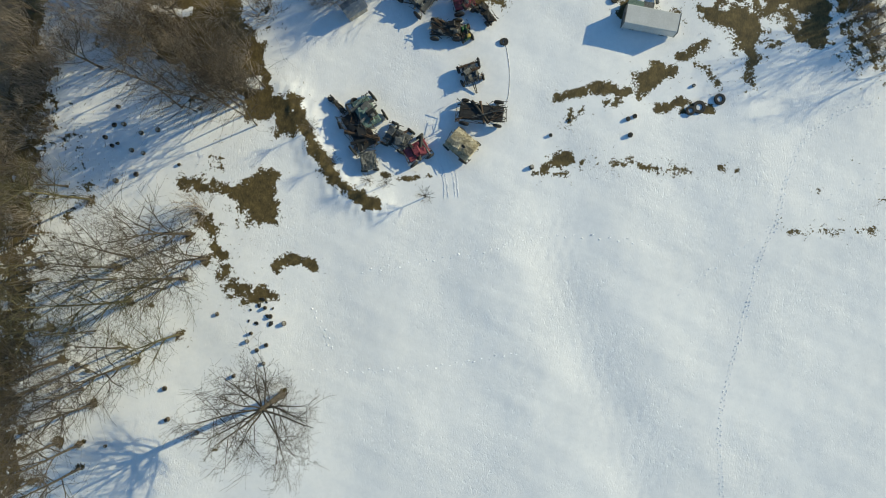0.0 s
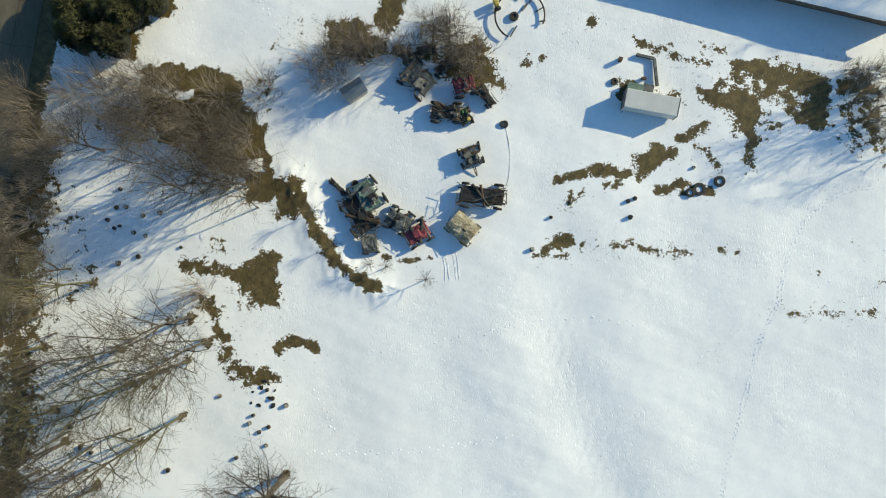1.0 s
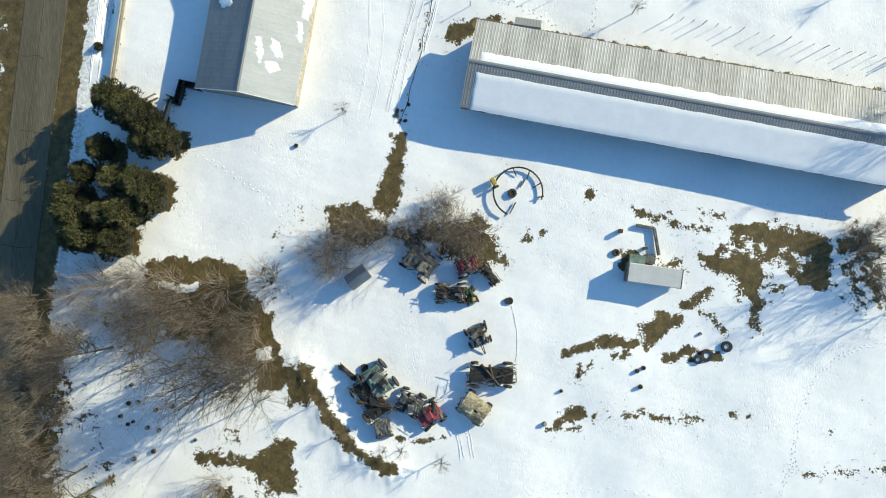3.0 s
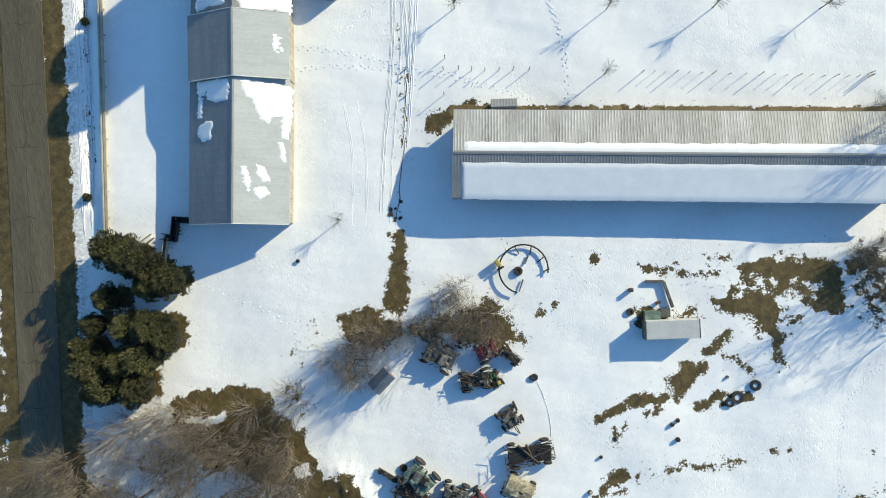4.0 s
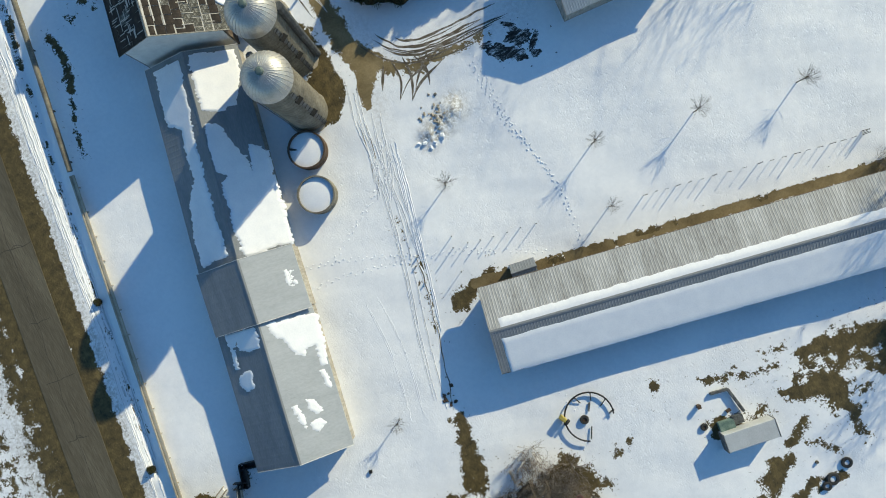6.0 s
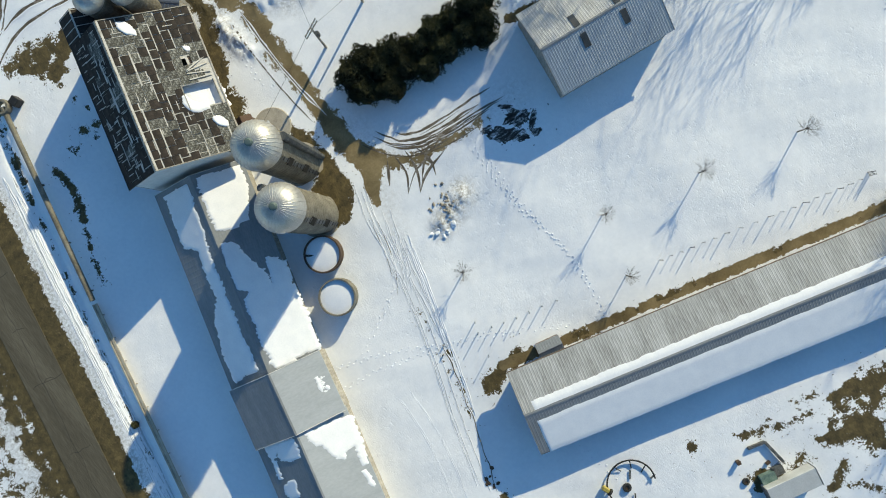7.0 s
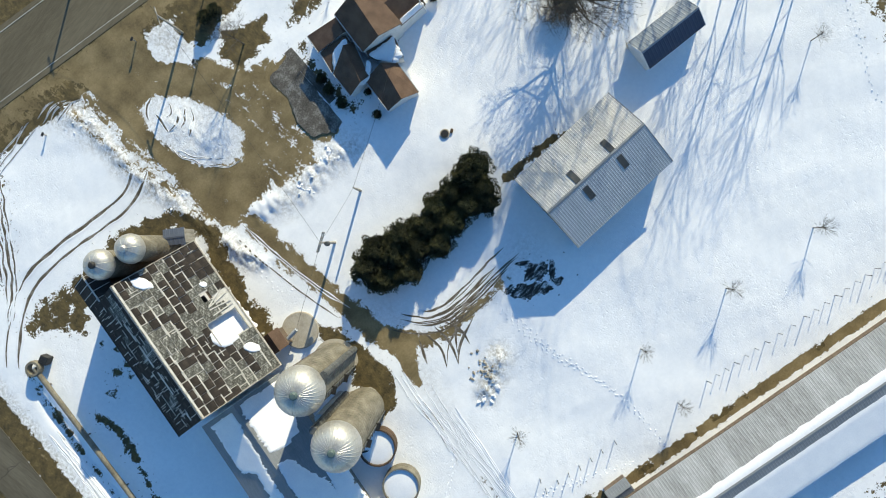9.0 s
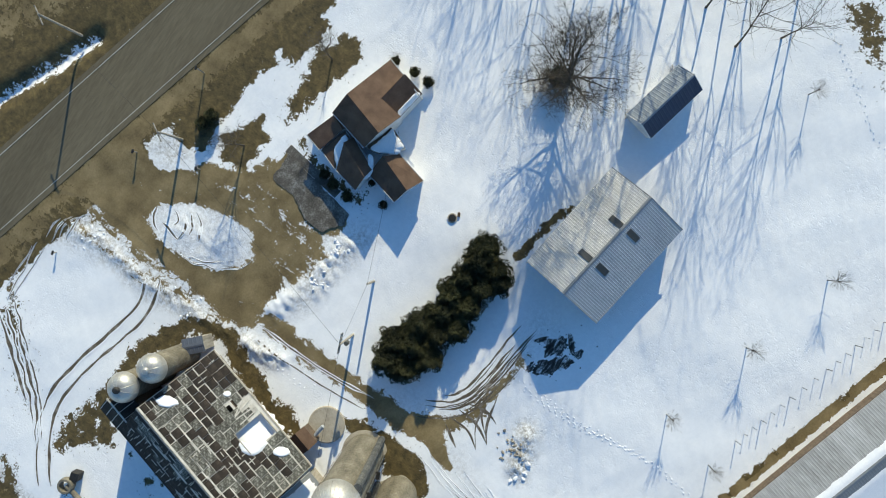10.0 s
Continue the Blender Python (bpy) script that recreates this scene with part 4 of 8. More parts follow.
def walls(parent, length, width, eave, ridge, mat, label, skip=()):
    """Four walls 0.15 thick; the end walls run up to the ridge."""
    t = 0.15
    for sy in (-1, 1):
        if sy in skip:
            continue
        bm = bmesh.new()
        add_box(bm, (0, sy * (width / 2 - t / 2), eave / 2 - 0.1), (length - 2 * t - 0.01, t, eave + 0.2 - 0.06))
        part("side_wall", bm, mat, parent, label)
    for sx in (-1, 1):
        bm = bmesh.new()
        x = sx * (length / 2 - t / 2)
        loop = [(-width / 2, -0.2), (width / 2, -0.2), (width / 2, eave - 0.06), (0, ridge - 0.06), (-width / 2, eave - 0.06)]
        a = [bm.verts.new((x - t / 2, y, z)) for y, z in loop]
        b = [bm.verts.new((x + t / 2, y, z)) for y, z in loop]
        bm.faces.new(a[::-1])
        bm.faces.new(b)
        for i in range(5):
            bm.faces.new((a[i], a[(i + 1) % 5], b[(i + 1) % 5], b[i]))
        bmesh.ops.recalc_face_normals(bm, faces=bm.faces)
        part("gable_wall", bm, mat, parent, label)


def gable(name, centre, heading, length, width, eave, ridge, roofs, wall, label, category, pitch=0.55, over=0.3, rib=0.035, roof_labels=("", ""), wall_label="", trim=None, cap=None, base=0.0):
    """A gabled building. roofs: the materials of its left (+y) and right (-y) slopes."""
    ob = thing(name, pose(centre[0], centre[1], base, 0, 0, heading), label, category)
    walls(ob, length, width, eave, ridge, wall, wall_label)
    fall = (ridge - eave) / (width / 2)
    run = width / 2 + over
    made = {}
    for sy, mat, text in ((1, roofs[0], roof_labels[0]), (-1, roofs[1], roof_labels[1])):
        bm = slope_mesh(length + 2 * over, run, run * fall, 0.1, pitch, rib)
        if sy < 0:
            bmesh.ops.scale(bm, vec=(1, -1, 1), verts=bm.verts)
        bmesh.ops.translate(bm, vec=(0, sy * 0.002, ridge + 0.1), verts=bm.verts)
        bmesh.ops.recalc_face_normals(bm, faces=bm.faces)
        made[sy] = part("roof_slope", bm, mat, ob, text)
    bm = bmesh.new()
    for sy in (-1, 1):
        add_box(bm, (0, sy * 0.09, ridge + 0.125 - 0.09 * fall + rib), (length + 2 * over + 0.04, 0.19, 0.02), rx=-sy * math.degrees(math.atan(fall)))
    part("ridge_cap", bm, cap or roofs[0], ob)
    if trim:
        for sx in (-1, 1):
            for sy in (-1, 1):
                bm = bmesh.new()
                slope = math.atan(fall)
                add_box(bm, (sx * (length / 2 + over + 0.03), sy * run / 2, ridge + 0.03 - run * fall / 2), (0.05, run / math.cos(slope), 0.22), rx=-sy * math.degrees(slope))
                part("rake_trim", bm, trim, ob, "pale painted rake board")
    ob["fall"] = fall
    return ob


def roof_snow(name, host, length_at, cross, depth, seed, label, ridge, fall, sy, melt=0.9):
    """A ragged sheet of snow lying on a slope: length_at and cross are its stretches along the eave and down from the ridge."""
    r = np.random.RandomState(seed)
    x0, x1 = length_at
    y0, y1 = cross
    nx, ny = max(4, int((x1 - x0) / 0.14)), max(3, int((y1 - y0) / 0.3))
    waves = [(r.uniform(0.2, 2.2), r.uniform(0, 6.3), r.uniform(0.3, 1.0)) for _ in range(6)] + [(r.uniform(4, 11), r.uniform(0, 6.3), r.uniform(0.15, 0.4)) for _ in range(4)]
    rag = lambda u: sum(a * math.sin(f * u + p) for f, p, a in waves) / 6
    bm = bmesh.new()
    grid = {}
    for i in range(nx + 1):
        for j in range(ny + 1):
            u, v = i / nx, j / ny
            lo = y0 + melt * 0.35 * rag(x0 + u * (x1 - x0)) * (1 if y0 > 0.3 else 0)
            hi = y1 - melt * 0.5 * abs(rag(3 + x0 + u * (x1 - x0)))
            y = lo + (hi - lo) * v
            x = x0 + (x1 - x0) * u + melt * 0.35 * rag(y * 2 + (7 if u > 0.5 else 0)) * (1 if u in (0, 1) else 0)
            e = min(u * (x1 - x0), (1 - u) * (x1 - x0), v * (hi - lo), (1 - v) * (hi - lo))
            h = depth * min(1.0, e / 0.25) * (1 + 0.25 * rag(x * 1.3 + y)) - (0.03 if e < 0.01 else 0)
            grid[i, j] = bm.verts.new((x, sy * y, ridge + 0.14 - y * fall + h))
    for i in range(nx):
        for j in range(ny):
            bm.faces.new((grid[i, j], grid[i + 1, j], grid[i + 1, j + 1], grid[i, j + 1]))
    bmesh.ops.recalc_face_normals(bm, faces=bm.faces)
    ob = link_mesh(name, bm, SNOW, smooth=True)
    ob.matrix_world = host.matrix_world.copy()
    return tagged(ob, label, "snow", kind="stuff")


def middle(*ps):
    return (sum(p[0] for p in ps) / len(ps), sum(p[1] for p in ps) / len(ps))


# long low poultry shed
LR = [(-6.5, 9.5), (35.9, 0.2)]
LONG_L, LONG_H = 45.7, along(*LR)
lx, ly = math.cos(radians(LONG_H)), math.sin(radians(LONG_H))
LONG_C = (LR[0][0] + 0.68 + lx * LONG_L / 2, LR[0][1] - 0.1 + ly * LONG_L / 2)
# Streaked north slope is also coloured paler as sunlit, the south slope darker.
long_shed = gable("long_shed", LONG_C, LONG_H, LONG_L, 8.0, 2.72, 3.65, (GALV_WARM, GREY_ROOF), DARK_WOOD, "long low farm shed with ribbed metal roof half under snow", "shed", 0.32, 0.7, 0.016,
                  roof_labels=("rust-streaked ribbed metal roof slope, coloured paler as sunlit", "ribbed metal roof slope under snow, coloured darker grey as shaded"), wall_label="dark weathered board wall", trim=GREY_WOOD, cap=GREY_ROOF)
LF = long_shed["fall"]
roof_snow("roof_snow", long_shed, (-LONG_L / 2 + 0.25, LONG_L / 2 + 0.4), (1.0, 4.82), 0.05, 1, "thick snow sheet on the shaded shed roof slope", 3.65, LF, -1, 0.35)
# Dark boards added to stand for the shadow line below the eaves.
for y in (-4.74, 4.74):
    bm = bmesh.new()
    add_box(bm, (0, y, 2.42), (LONG_L + 1.4, 0.06, 0.34))
    part("eave_board", bm, DARK_WOOD, long_shed, "dark board added as the shadow line under the eave")
roof_snow("roof_snow", long_shed, (-LONG_L / 2 + 0.55, LONG_L / 2 + 0.2), (0.12, 1.2), 0.05, 2, "narrow melting snow strip below the shed ridge", 3.65, LF, 1)

# cow barn in three lengths
CA = [(-35.7, 8.4), (-25.0, 5.8), (-32.6, 23.4), (-22.1, 21.0)]
CB_ = [(-32.8, 23.4), (-22.1, 20.7), (-31.2, 30.1), (-20.5, 27.2)]
BA = along(CA[0], CA[2])
# Same metal roof: darker grey on its shaded slope, paler on the sunlit one.
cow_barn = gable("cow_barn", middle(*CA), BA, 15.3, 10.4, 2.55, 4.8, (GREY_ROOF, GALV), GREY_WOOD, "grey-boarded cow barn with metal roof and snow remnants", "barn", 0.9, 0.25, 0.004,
                 roof_labels=("shaded metal roof slope, coloured darker grey", "sunlit metal roof slope, coloured paler grey"), trim=WHITE_PAINT)
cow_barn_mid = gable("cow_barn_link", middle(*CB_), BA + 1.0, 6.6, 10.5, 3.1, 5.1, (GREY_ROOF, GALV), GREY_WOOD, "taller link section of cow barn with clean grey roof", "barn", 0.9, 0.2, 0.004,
                     roof_labels=("shaded metal roof slope, coloured darker grey", "sunlit metal roof slope, coloured paler grey"), trim=WHITE_PAINT)
CR = [(-26.2, 28.3), (-20.8, 51.0)]
CE = along(*CR)
cow_barn_north = gable("cow_barn_annex", middle(*CR), CE, math.dist(*CR) - 0.5, 10.2, 2.5, 4.6, (GREY_ROOF, GREY_ROOF), GREY_WOOD, "snow-covered rear length of cow barn", "barn", 0.6, 0.2, 0.008, trim=WHITE_PAINT)
CF, MF, NF = cow_barn["fall"], cow_barn_mid["fall"], cow_barn_north["fall"]

def snow_slab(pts, thick, label, seed=0):
    """A lumpy sheet of snow over the given corners, with a ragged rim."""
    c = Vector((sum(p[0] for p in pts), sum(p[1] for p in pts), sum(p[2] for p in pts))) / len(pts)
    rim = []
    n = len(pts)
    for i in range(n):
        a, b = Vector(pts[i]), Vector(pts[(i + 1) % n])
        k = max(2, int((b - a).length / 0.16))
        rim += [a.lerp(b, j / k) for j in range(k)]
    for _ in range(5):
        rim = [(rim[i - 1] + rim[i] * 2 + rim[(i + 1) % len(rim)]) / 4 for i in range(len(rim))]
    bm = bmesh.new()
    rings = []
    for s, h in ((1.0, -0.03), (0.94, thick * 0.8), (0.6, thick), (0.25, thick * 1.05)):
        ring = []
        for p in rim:
            d = p - c
            w = 1 + (0.12 * noise.noise(p * 1.9 + Vector((seed, 0, 0))) + 0.09 * noise.noise(p * 4.5)) * (1 if s > 0.5 else 0)
            q = c + d * s * w
            ring.append(bm.verts.new((q.x, q.y, q.z + h * (1 + 0.3 * noise.noise(p * 2 + Vector((0, seed, 0)))))))
        rings.append(ring)
    m = len(rim)
    for a, b in zip(rings, rings[1:]):
        for i in range(m):
            bm.faces.new((a[i], a[(i + 1) % m], b[(i + 1) % m], b[i]))
    bm.faces.new(rings[-1])
    bmesh.ops.recalc_face_normals(bm, faces=bm.faces)
    return tagged(link_mesh("roof_snow", bm, SNOW, smooth=True), label, "snow", kind="stuff")


def snow_sheet(host, ridge, fall, outline, depth, label, seed):
    """Snow lying on a slope inside an outline, thin and frayed at its rim."""
    inv = host.matrix_world.inverted()
    loop = [(inv @ Vector((x, y, 0))).xy for x, y in outline]
    xs = np.arange(min(p.x for p in loop) - 0.4, max(p.x for p in loop) + 0.4, 0.13)
    ys = np.arange(min(p.y for p in loop) - 0.4, max(p.y for p in loop) + 0.4, 0.13)
    u, v = np.meshgrid(xs, ys)
    inside, best = np.zeros(u.shape, bool), np.full(u.shape, 1e9)
    for a, b in zip(loop, loop[1:] + loop[:1]):
        inside ^= ((a.y > v) != (b.y > v)) & (u < (b.x - a.x) * (v - a.y) / (b.y - a.y if b.y != a.y else 1e-9) + a.x)
        dx, dy = b.x - a.x, b.y - a.y
        t = np.clip(((u - a.x) * dx + (v - a.y) * dy) / max(dx * dx + dy * dy, 1e-9), 0, 1)
        best = np.minimum(best, np.hypot(u - a.x - t * dx, v - a.y - t * dy))
    d = np.where(inside, best, -best)
    bm, grid = bmesh.new(), {}
    for j in range(len(ys)):
        for i in range(len(xs)):
            if d[j, i] > -0.45:
                p = Vector((xs[i], ys[j], seed * 3.7))
                d[j, i] += 0.20 * noise.noise(p * 1.1) + 0.26 * noise.noise(Vector((p.x * 3.2, p.y * 0.9, seed))) + 0.10 * noise.noise(Vector((p.x * 7.0, p.y * 2.5, seed)))
            if d[j, i] > -0.2:
                h = depth * min(1.0, max(d[j, i], 0.0) / 0.2) ** 0.6 if d[j, i] > 0 else -0.035
                h += 0.25 * depth * noise.noise(Vector((xs[i] * 0.9, ys[j] * 0.9, seed))) if d[j, i] > 0.2 else 0.0
                grid[i, j] = bm.verts.new((xs[i], ys[j], ridge + 0.125 - abs(ys[j]) * fall + h))
    for i, j in grid:
        q = [(i, j), (i + 1, j), (i + 1, j + 1), (i, j + 1)]
        if all(c in grid for c in q) and max(d[c[1], c[0]] for c in q) > 0:
            bm.faces.new([grid[c] for c in q])
    bmesh.ops.delete(bm, geom=[w for w in bm.verts if not w.link_faces], context="VERTS")
    ob = link_mesh("roof_snow", bm, SNOW, smooth=True)
    ob.matrix_world = host.matrix_world.copy()
    return tagged(ob, label, "snow", kind="stuff")


for seed, pts in enumerate((
    [(-26.7, 21.4), (-24.3, 20.8), (-22.0, 20.2), (-22.6, 17.2), (-23.5, 14.7), (-24.0, 14.8), (-23.6, 17.2), (-24.4, 17.4), (-24.9, 16.6), (-25.7, 17.4), (-26.0, 19.1), (-26.7, 20.4)],
    [(-28.4, 12.7), (-27.9, 12.6), (-27.9, 10.0), (-28.3, 9.7), (-28.5, 10.2)], [(-26.9, 12.5), (-26.3, 12.1), (-26.1, 10.7), (-26.7, 10.6), (-27.2, 11.7)], [(-27.6, 10.3), (-26.6, 10.0), (-26.4, 9.3), (-27.3, 9.1), (-27.8, 9.7)],
    [(-24.4, 14.4), (-23.9, 14.4), (-24.2, 12.4), (-24.6, 12.5)],
    [(-31.7, 22.7), (-27.8, 21.7), (-28.3, 19.7), (-29.2, 19.6), (-30.9, 20.4), (-30.8, 21.3), (-31.5, 21.1), (-32.0, 19.8), (-32.1, 20.4)], [(-32.4, 18.4), (-30.7, 18.1), (-31.3, 16.2), (-32.5, 16.2), (-32.8, 16.9)], [(-32.0, 20.7), (-31.4, 20.7), (-32.0, 18.7), (-32.5, 18.8)])):
    snow_sheet(cow_barn, 4.8, CF, pts, 0.05, "melting snow patch on the barn roof", seed)
for seed in range(4):
    x, y = -22.5 + seed * 0.2, 25.4 - seed * 0.05
    snow_sheet(cow_barn_mid, 5.1, MF, [(x, y), (x + 0.12, y), (x - 0.2, y - 1.5), (x - 0.32, y - 1.5)], 0.03, "thin snow streak on barn roof", 40 + seed)
for seed, text, pts in (
    (21, "melting snow sheet on shaded barn roof", [(-21.6, 50.6), (-24.9, 51.3), (-26.1, 47.0), (-26.4, 45.6), (-25.1, 44.0), (-26.1, 40.8), (-26.4, 38.8), (-28.1, 37.4), (-29.9, 33.1), (-30.3, 30.2), (-26.9, 29.8), (-26.5, 32.5), (-25.7, 36.0), (-24.9, 39.5), (-24.0, 43.0), (-22.5, 47.5)]),
    (22, "deep snow sheet on barn roof", [(-20.4, 50.3), (-16.2, 49.3), (-16.9, 46.5), (-17.6, 45.6), (-18.6, 44.0), (-20.3, 43.7), (-21.0, 43.9), (-21.9, 44.5), (-21.3, 47.5)]),
    (23, "deep snow sheet on barn roof", [(-22.2, 43.0), (-21.3, 42.8), (-20.9, 40.5), (-20.4, 38.2), (-20.6, 36.6), (-19.5, 39.5), (-18.2, 38.0), (-19.2, 33.5), (-20.6, 27.9), (-25.3, 28.9), (-24.9, 32.0), (-24.1, 35.0), (-23.8, 36.7), (-22.8, 37.2), (-23.6, 38.0), (-23.5, 39.7), (-22.9, 41.5)])):
    snow_sheet(cow_barn_north, 4.6, NF, pts, 0.08, text, seed)

# machine shed
MQ = [(17.3, 44.6), (29.6, 33.4), (16.3, 35.0), (30.7, 43.4)]
MC, MH = middle(*MQ), along(*[(17.0, 39.6), (30.2, 38.4)])
# Sunlit slope gets a paler, warmer metal colour than the shaded slope.
machine_shed = gable("machine_shed", MC, MH, 12.8, 9.4, 3.25, 4.9, (GALV_SUNLIT, GALV), GREY_WOOD, "grey metal-roofed machine shed with four dark skylights", "shed", 0.28, 0.25, 0.02,
                     roof_labels=("sunlit ribbed metal roof slope, coloured paler", "shaded ribbed metal roof slope, coloured darker"), trim=GREY_WOOD, cap=GREY_ROOF)
for x in (-2.6, 2.1):
    for sy in (1, -1):
        bm = bmesh.new()
        f = machine_shed["fall"]
        y = 1.35 if sy < 0 else 0.95
        add_box(bm, (x + (0.5 if sy < 0 else 0.4), sy * y, 4.9 + 0.16 - y * f), (0.7, 1.55, 0.04), rx=-sy * math.degrees(math.atan(f)), bevel=0.01)
        part("skylight", bm, GLASS_DARK, machine_shed, "dark translucent skylight sheet")

# small blue shed
SQ = [(36.2, 45.7), (35.2, 42.0), (42.8, 40.7), (43.3, 44.0)]
SC = (middle(*SQ)[0] + 0.3, middle(*SQ)[1] - 0.1)
# One blue roof: the sunlit slope is coloured paler, the shaded one darker.
gable("garden_shed", SC, along(SQ[1], SQ[2]), 7.0, 3.3, 1.9, 3.1, (BLUE_ROOF_LIT, BLUE_ROOF_SHADE), WHITE_PAINT, "white garden shed with dark blue roof", "shed", 0.4, 0.2, 0.02,
      roof_labels=("sunlit blue roof slope, coloured paler", "shaded blue roof slope, coloured dark navy"), trim=WHITE_PAINT)


# hay barn with a decayed felt roof: a long east slope and a short west one
HB0, HB1 = (-21.9, 51.8), (-18.4, 67.3)
HH = along(HB0, HB1)
HA, HZ, HEAST, HWEST, HR, hf = -8.0, 8.3, 8.1, 4.5, 9.4, 0.59
HL, HX = HZ - HA, (HA + HZ) / 2
tilt = math.degrees(math.atan(hf))
hay_barn = thing("hay_barn", pose(*middle(HB0, HB1), 0, 0, 0, HH), "old barn with a decaying black felt roof and holes", "barn")
for y, z, x0, x1 in ((-6.2, HR - 6.2 * hf, HA + 0.3, -3.2), (-6.2, 4.6, -3.2, 0.3), (-6.2, HR - 6.2 * hf, 0.3, HZ - 0.3), (3.9, HR - 3.9 * hf, HA + 0.3, HZ - 0.3)):
    bm = bmesh.new()
    add_box(bm, ((x0 + x1) / 2, y, z / 2 - 0.05), (x1 - x0, 0.16, z - 0.1))
    part("wall", bm, DARK_WOOD, hay_barn, "weathered dark barn boards")
for x in (HA + 0.3, HZ - 0.3):
    bm = bmesh.new()
    outline = [(-6.1, 0), (3.8, 0), (3.8, HR - 0.1 - 3.8 * hf), (0, HR - 0.1), (-6.1, HR - 0.1 - 6.1 * hf)]
    rows = [[bm.verts.new((x + o, y, z)) for y, z in outline] for o in (-0.08, 0.08)]
    bm.faces.new(rows[0])
    bm.faces.new(rows[1][::-1])
    for k in range(5):
        bm.faces.new((rows[0][k], rows[0][(k + 1) % 5], rows[1][(k + 1) % 5], rows[1][k]))
    bmesh.ops.recalc_face_normals(bm, faces=bm.faces)
    part("gable_wall", bm, WHITE_PAINT if x < 0 else DARK_WOOD, hay_barn, "chalky pale barn gable" if x < 0 else "weathered dark barn gable")
HOLES = ((-2.75, -0.15, 4.7, 7.65), (1.7, 2.7, 5.5, 6.0), (2.0, 2.9, 6.2, 6.5))
sheet = bmesh.new()
add_box(sheet, (0, 0, 0), (1.0, 1.0, 0.03))
mesh_black, mesh_worn = (bpy.data.meshes.new("felt_sheet") for _ in range(2))
sheet.to_mesh(mesh_black)
sheet.to_mesh(mesh_worn)
sheet.free()
mesh_black.materials.append(SHINGLE)
mesh_worn.materials.append(SHINGLE_WORN)
hr = random.Random(21)


def deck_mesh(sy, run):
    """The boarding of one slope in one piece, with its holes."""
    holes = HOLES if sy < 0 else ()
    xs = sorted({HA, HZ, *(v for h in holes for v in h[:2])})
    ys = sorted({0.0, run, *(v for h in holes for v in h[2:])})
    bm = bmesh.new()
    grid = {(x, y): bm.verts.new((x, sy * y, HR - y * hf)) for x in xs for y in ys}
    for x0, x1 in zip(xs, xs[1:]):
        for y0, y1 in zip(ys, ys[1:]):
            if not any(a <= x0 and x1 <= b and c <= y0 and y1 <= d for a, b, c, d in holes):
                bm.faces.new((grid[x0, y0], grid[x1, y0], grid[x1, y1], grid[x0, y1]))
    loose = [v for v in bm.verts if not v.link_faces]
    bmesh.ops.delete(bm, geom=loose, context="VERTS")
    geom = bmesh.ops.extrude_face_region(bm, geom=list(bm.faces))
    bmesh.ops.translate(bm, vec=(0, 0, -0.1), verts=[g for g in geom["geom"] if isinstance(g, bmesh.types.BMVert)])
    bmesh.ops.recalc_face_normals(bm, faces=bm.faces)
    return bm


for sy, run, cols, courses in ((-1, HEAST, 16, 10), (1, HWEST, 16, 6)):
    part("roof_deck", deck_mesh(sy, run), PALE_WOOD if sy < 0 else GREY_WOOD, hay_barn, "pale bare roof boarding")
    cw, ch = HL / cols, run / courses
    for j in range(courses):
        shift = hr.choice((0.0, 0.25, 0.5)) * cw
        for i in range(cols + 1):
            x0, x1 = max(HA, HA + i * cw - shift), min(HZ, HA + (i + 1) * cw - shift)
            if x1 - x0 < 0.25:
                continue
            y0, y1 = j * ch, (j + 1) * ch
            xm, ym = (x0 + x1) / 2, (y0 + y1) / 2
            if sy < 0 and (any(a - 0.15 < xm < b + 0.15 and c - 0.1 < ym < d + 0.1 for a, b, c, d in HOLES) or (0 < xm < 2.2 and ym > 6.2 and hr.random() < 0.6)):
                continue
            x0 += hr.choice((0.02, 0.05, 0.06, 0.11)) if sy < 0 else hr.choice((0.0, 0.0, 0.0, 0.07))
            y1 -= hr.choice((0.0, 0.04, 0.06, 0.13)) if sy < 0 else hr.choice((0.0, 0.0, 0.0, 0.06))
            worn = noise.noise(Vector((xm * 0.33, ym * 0.4, 3.1))) + hr.uniform(-0.25, 0.25) > (0.0 if sy < 0 else 0.25) and not (xm > 4.5 and ym > 5)
            ob = new("felt_sheet", mesh_worn if worn else mesh_black)
            ob.parent = hay_barn
            xm, ym = (x0 + x1) / 2, (y0 + y1) / 2
            ob.matrix_basis = pose(xm, sy * ym, HR + 0.025 + hr.uniform(0, 0.02) - ym * hf, -sy * tilt, 0, hr.uniform(-0.6, 0.6)) @ Matrix.Diagonal((x1 - x0, (y1 - y0) / math.cos(radians(tilt)), 1, 1))
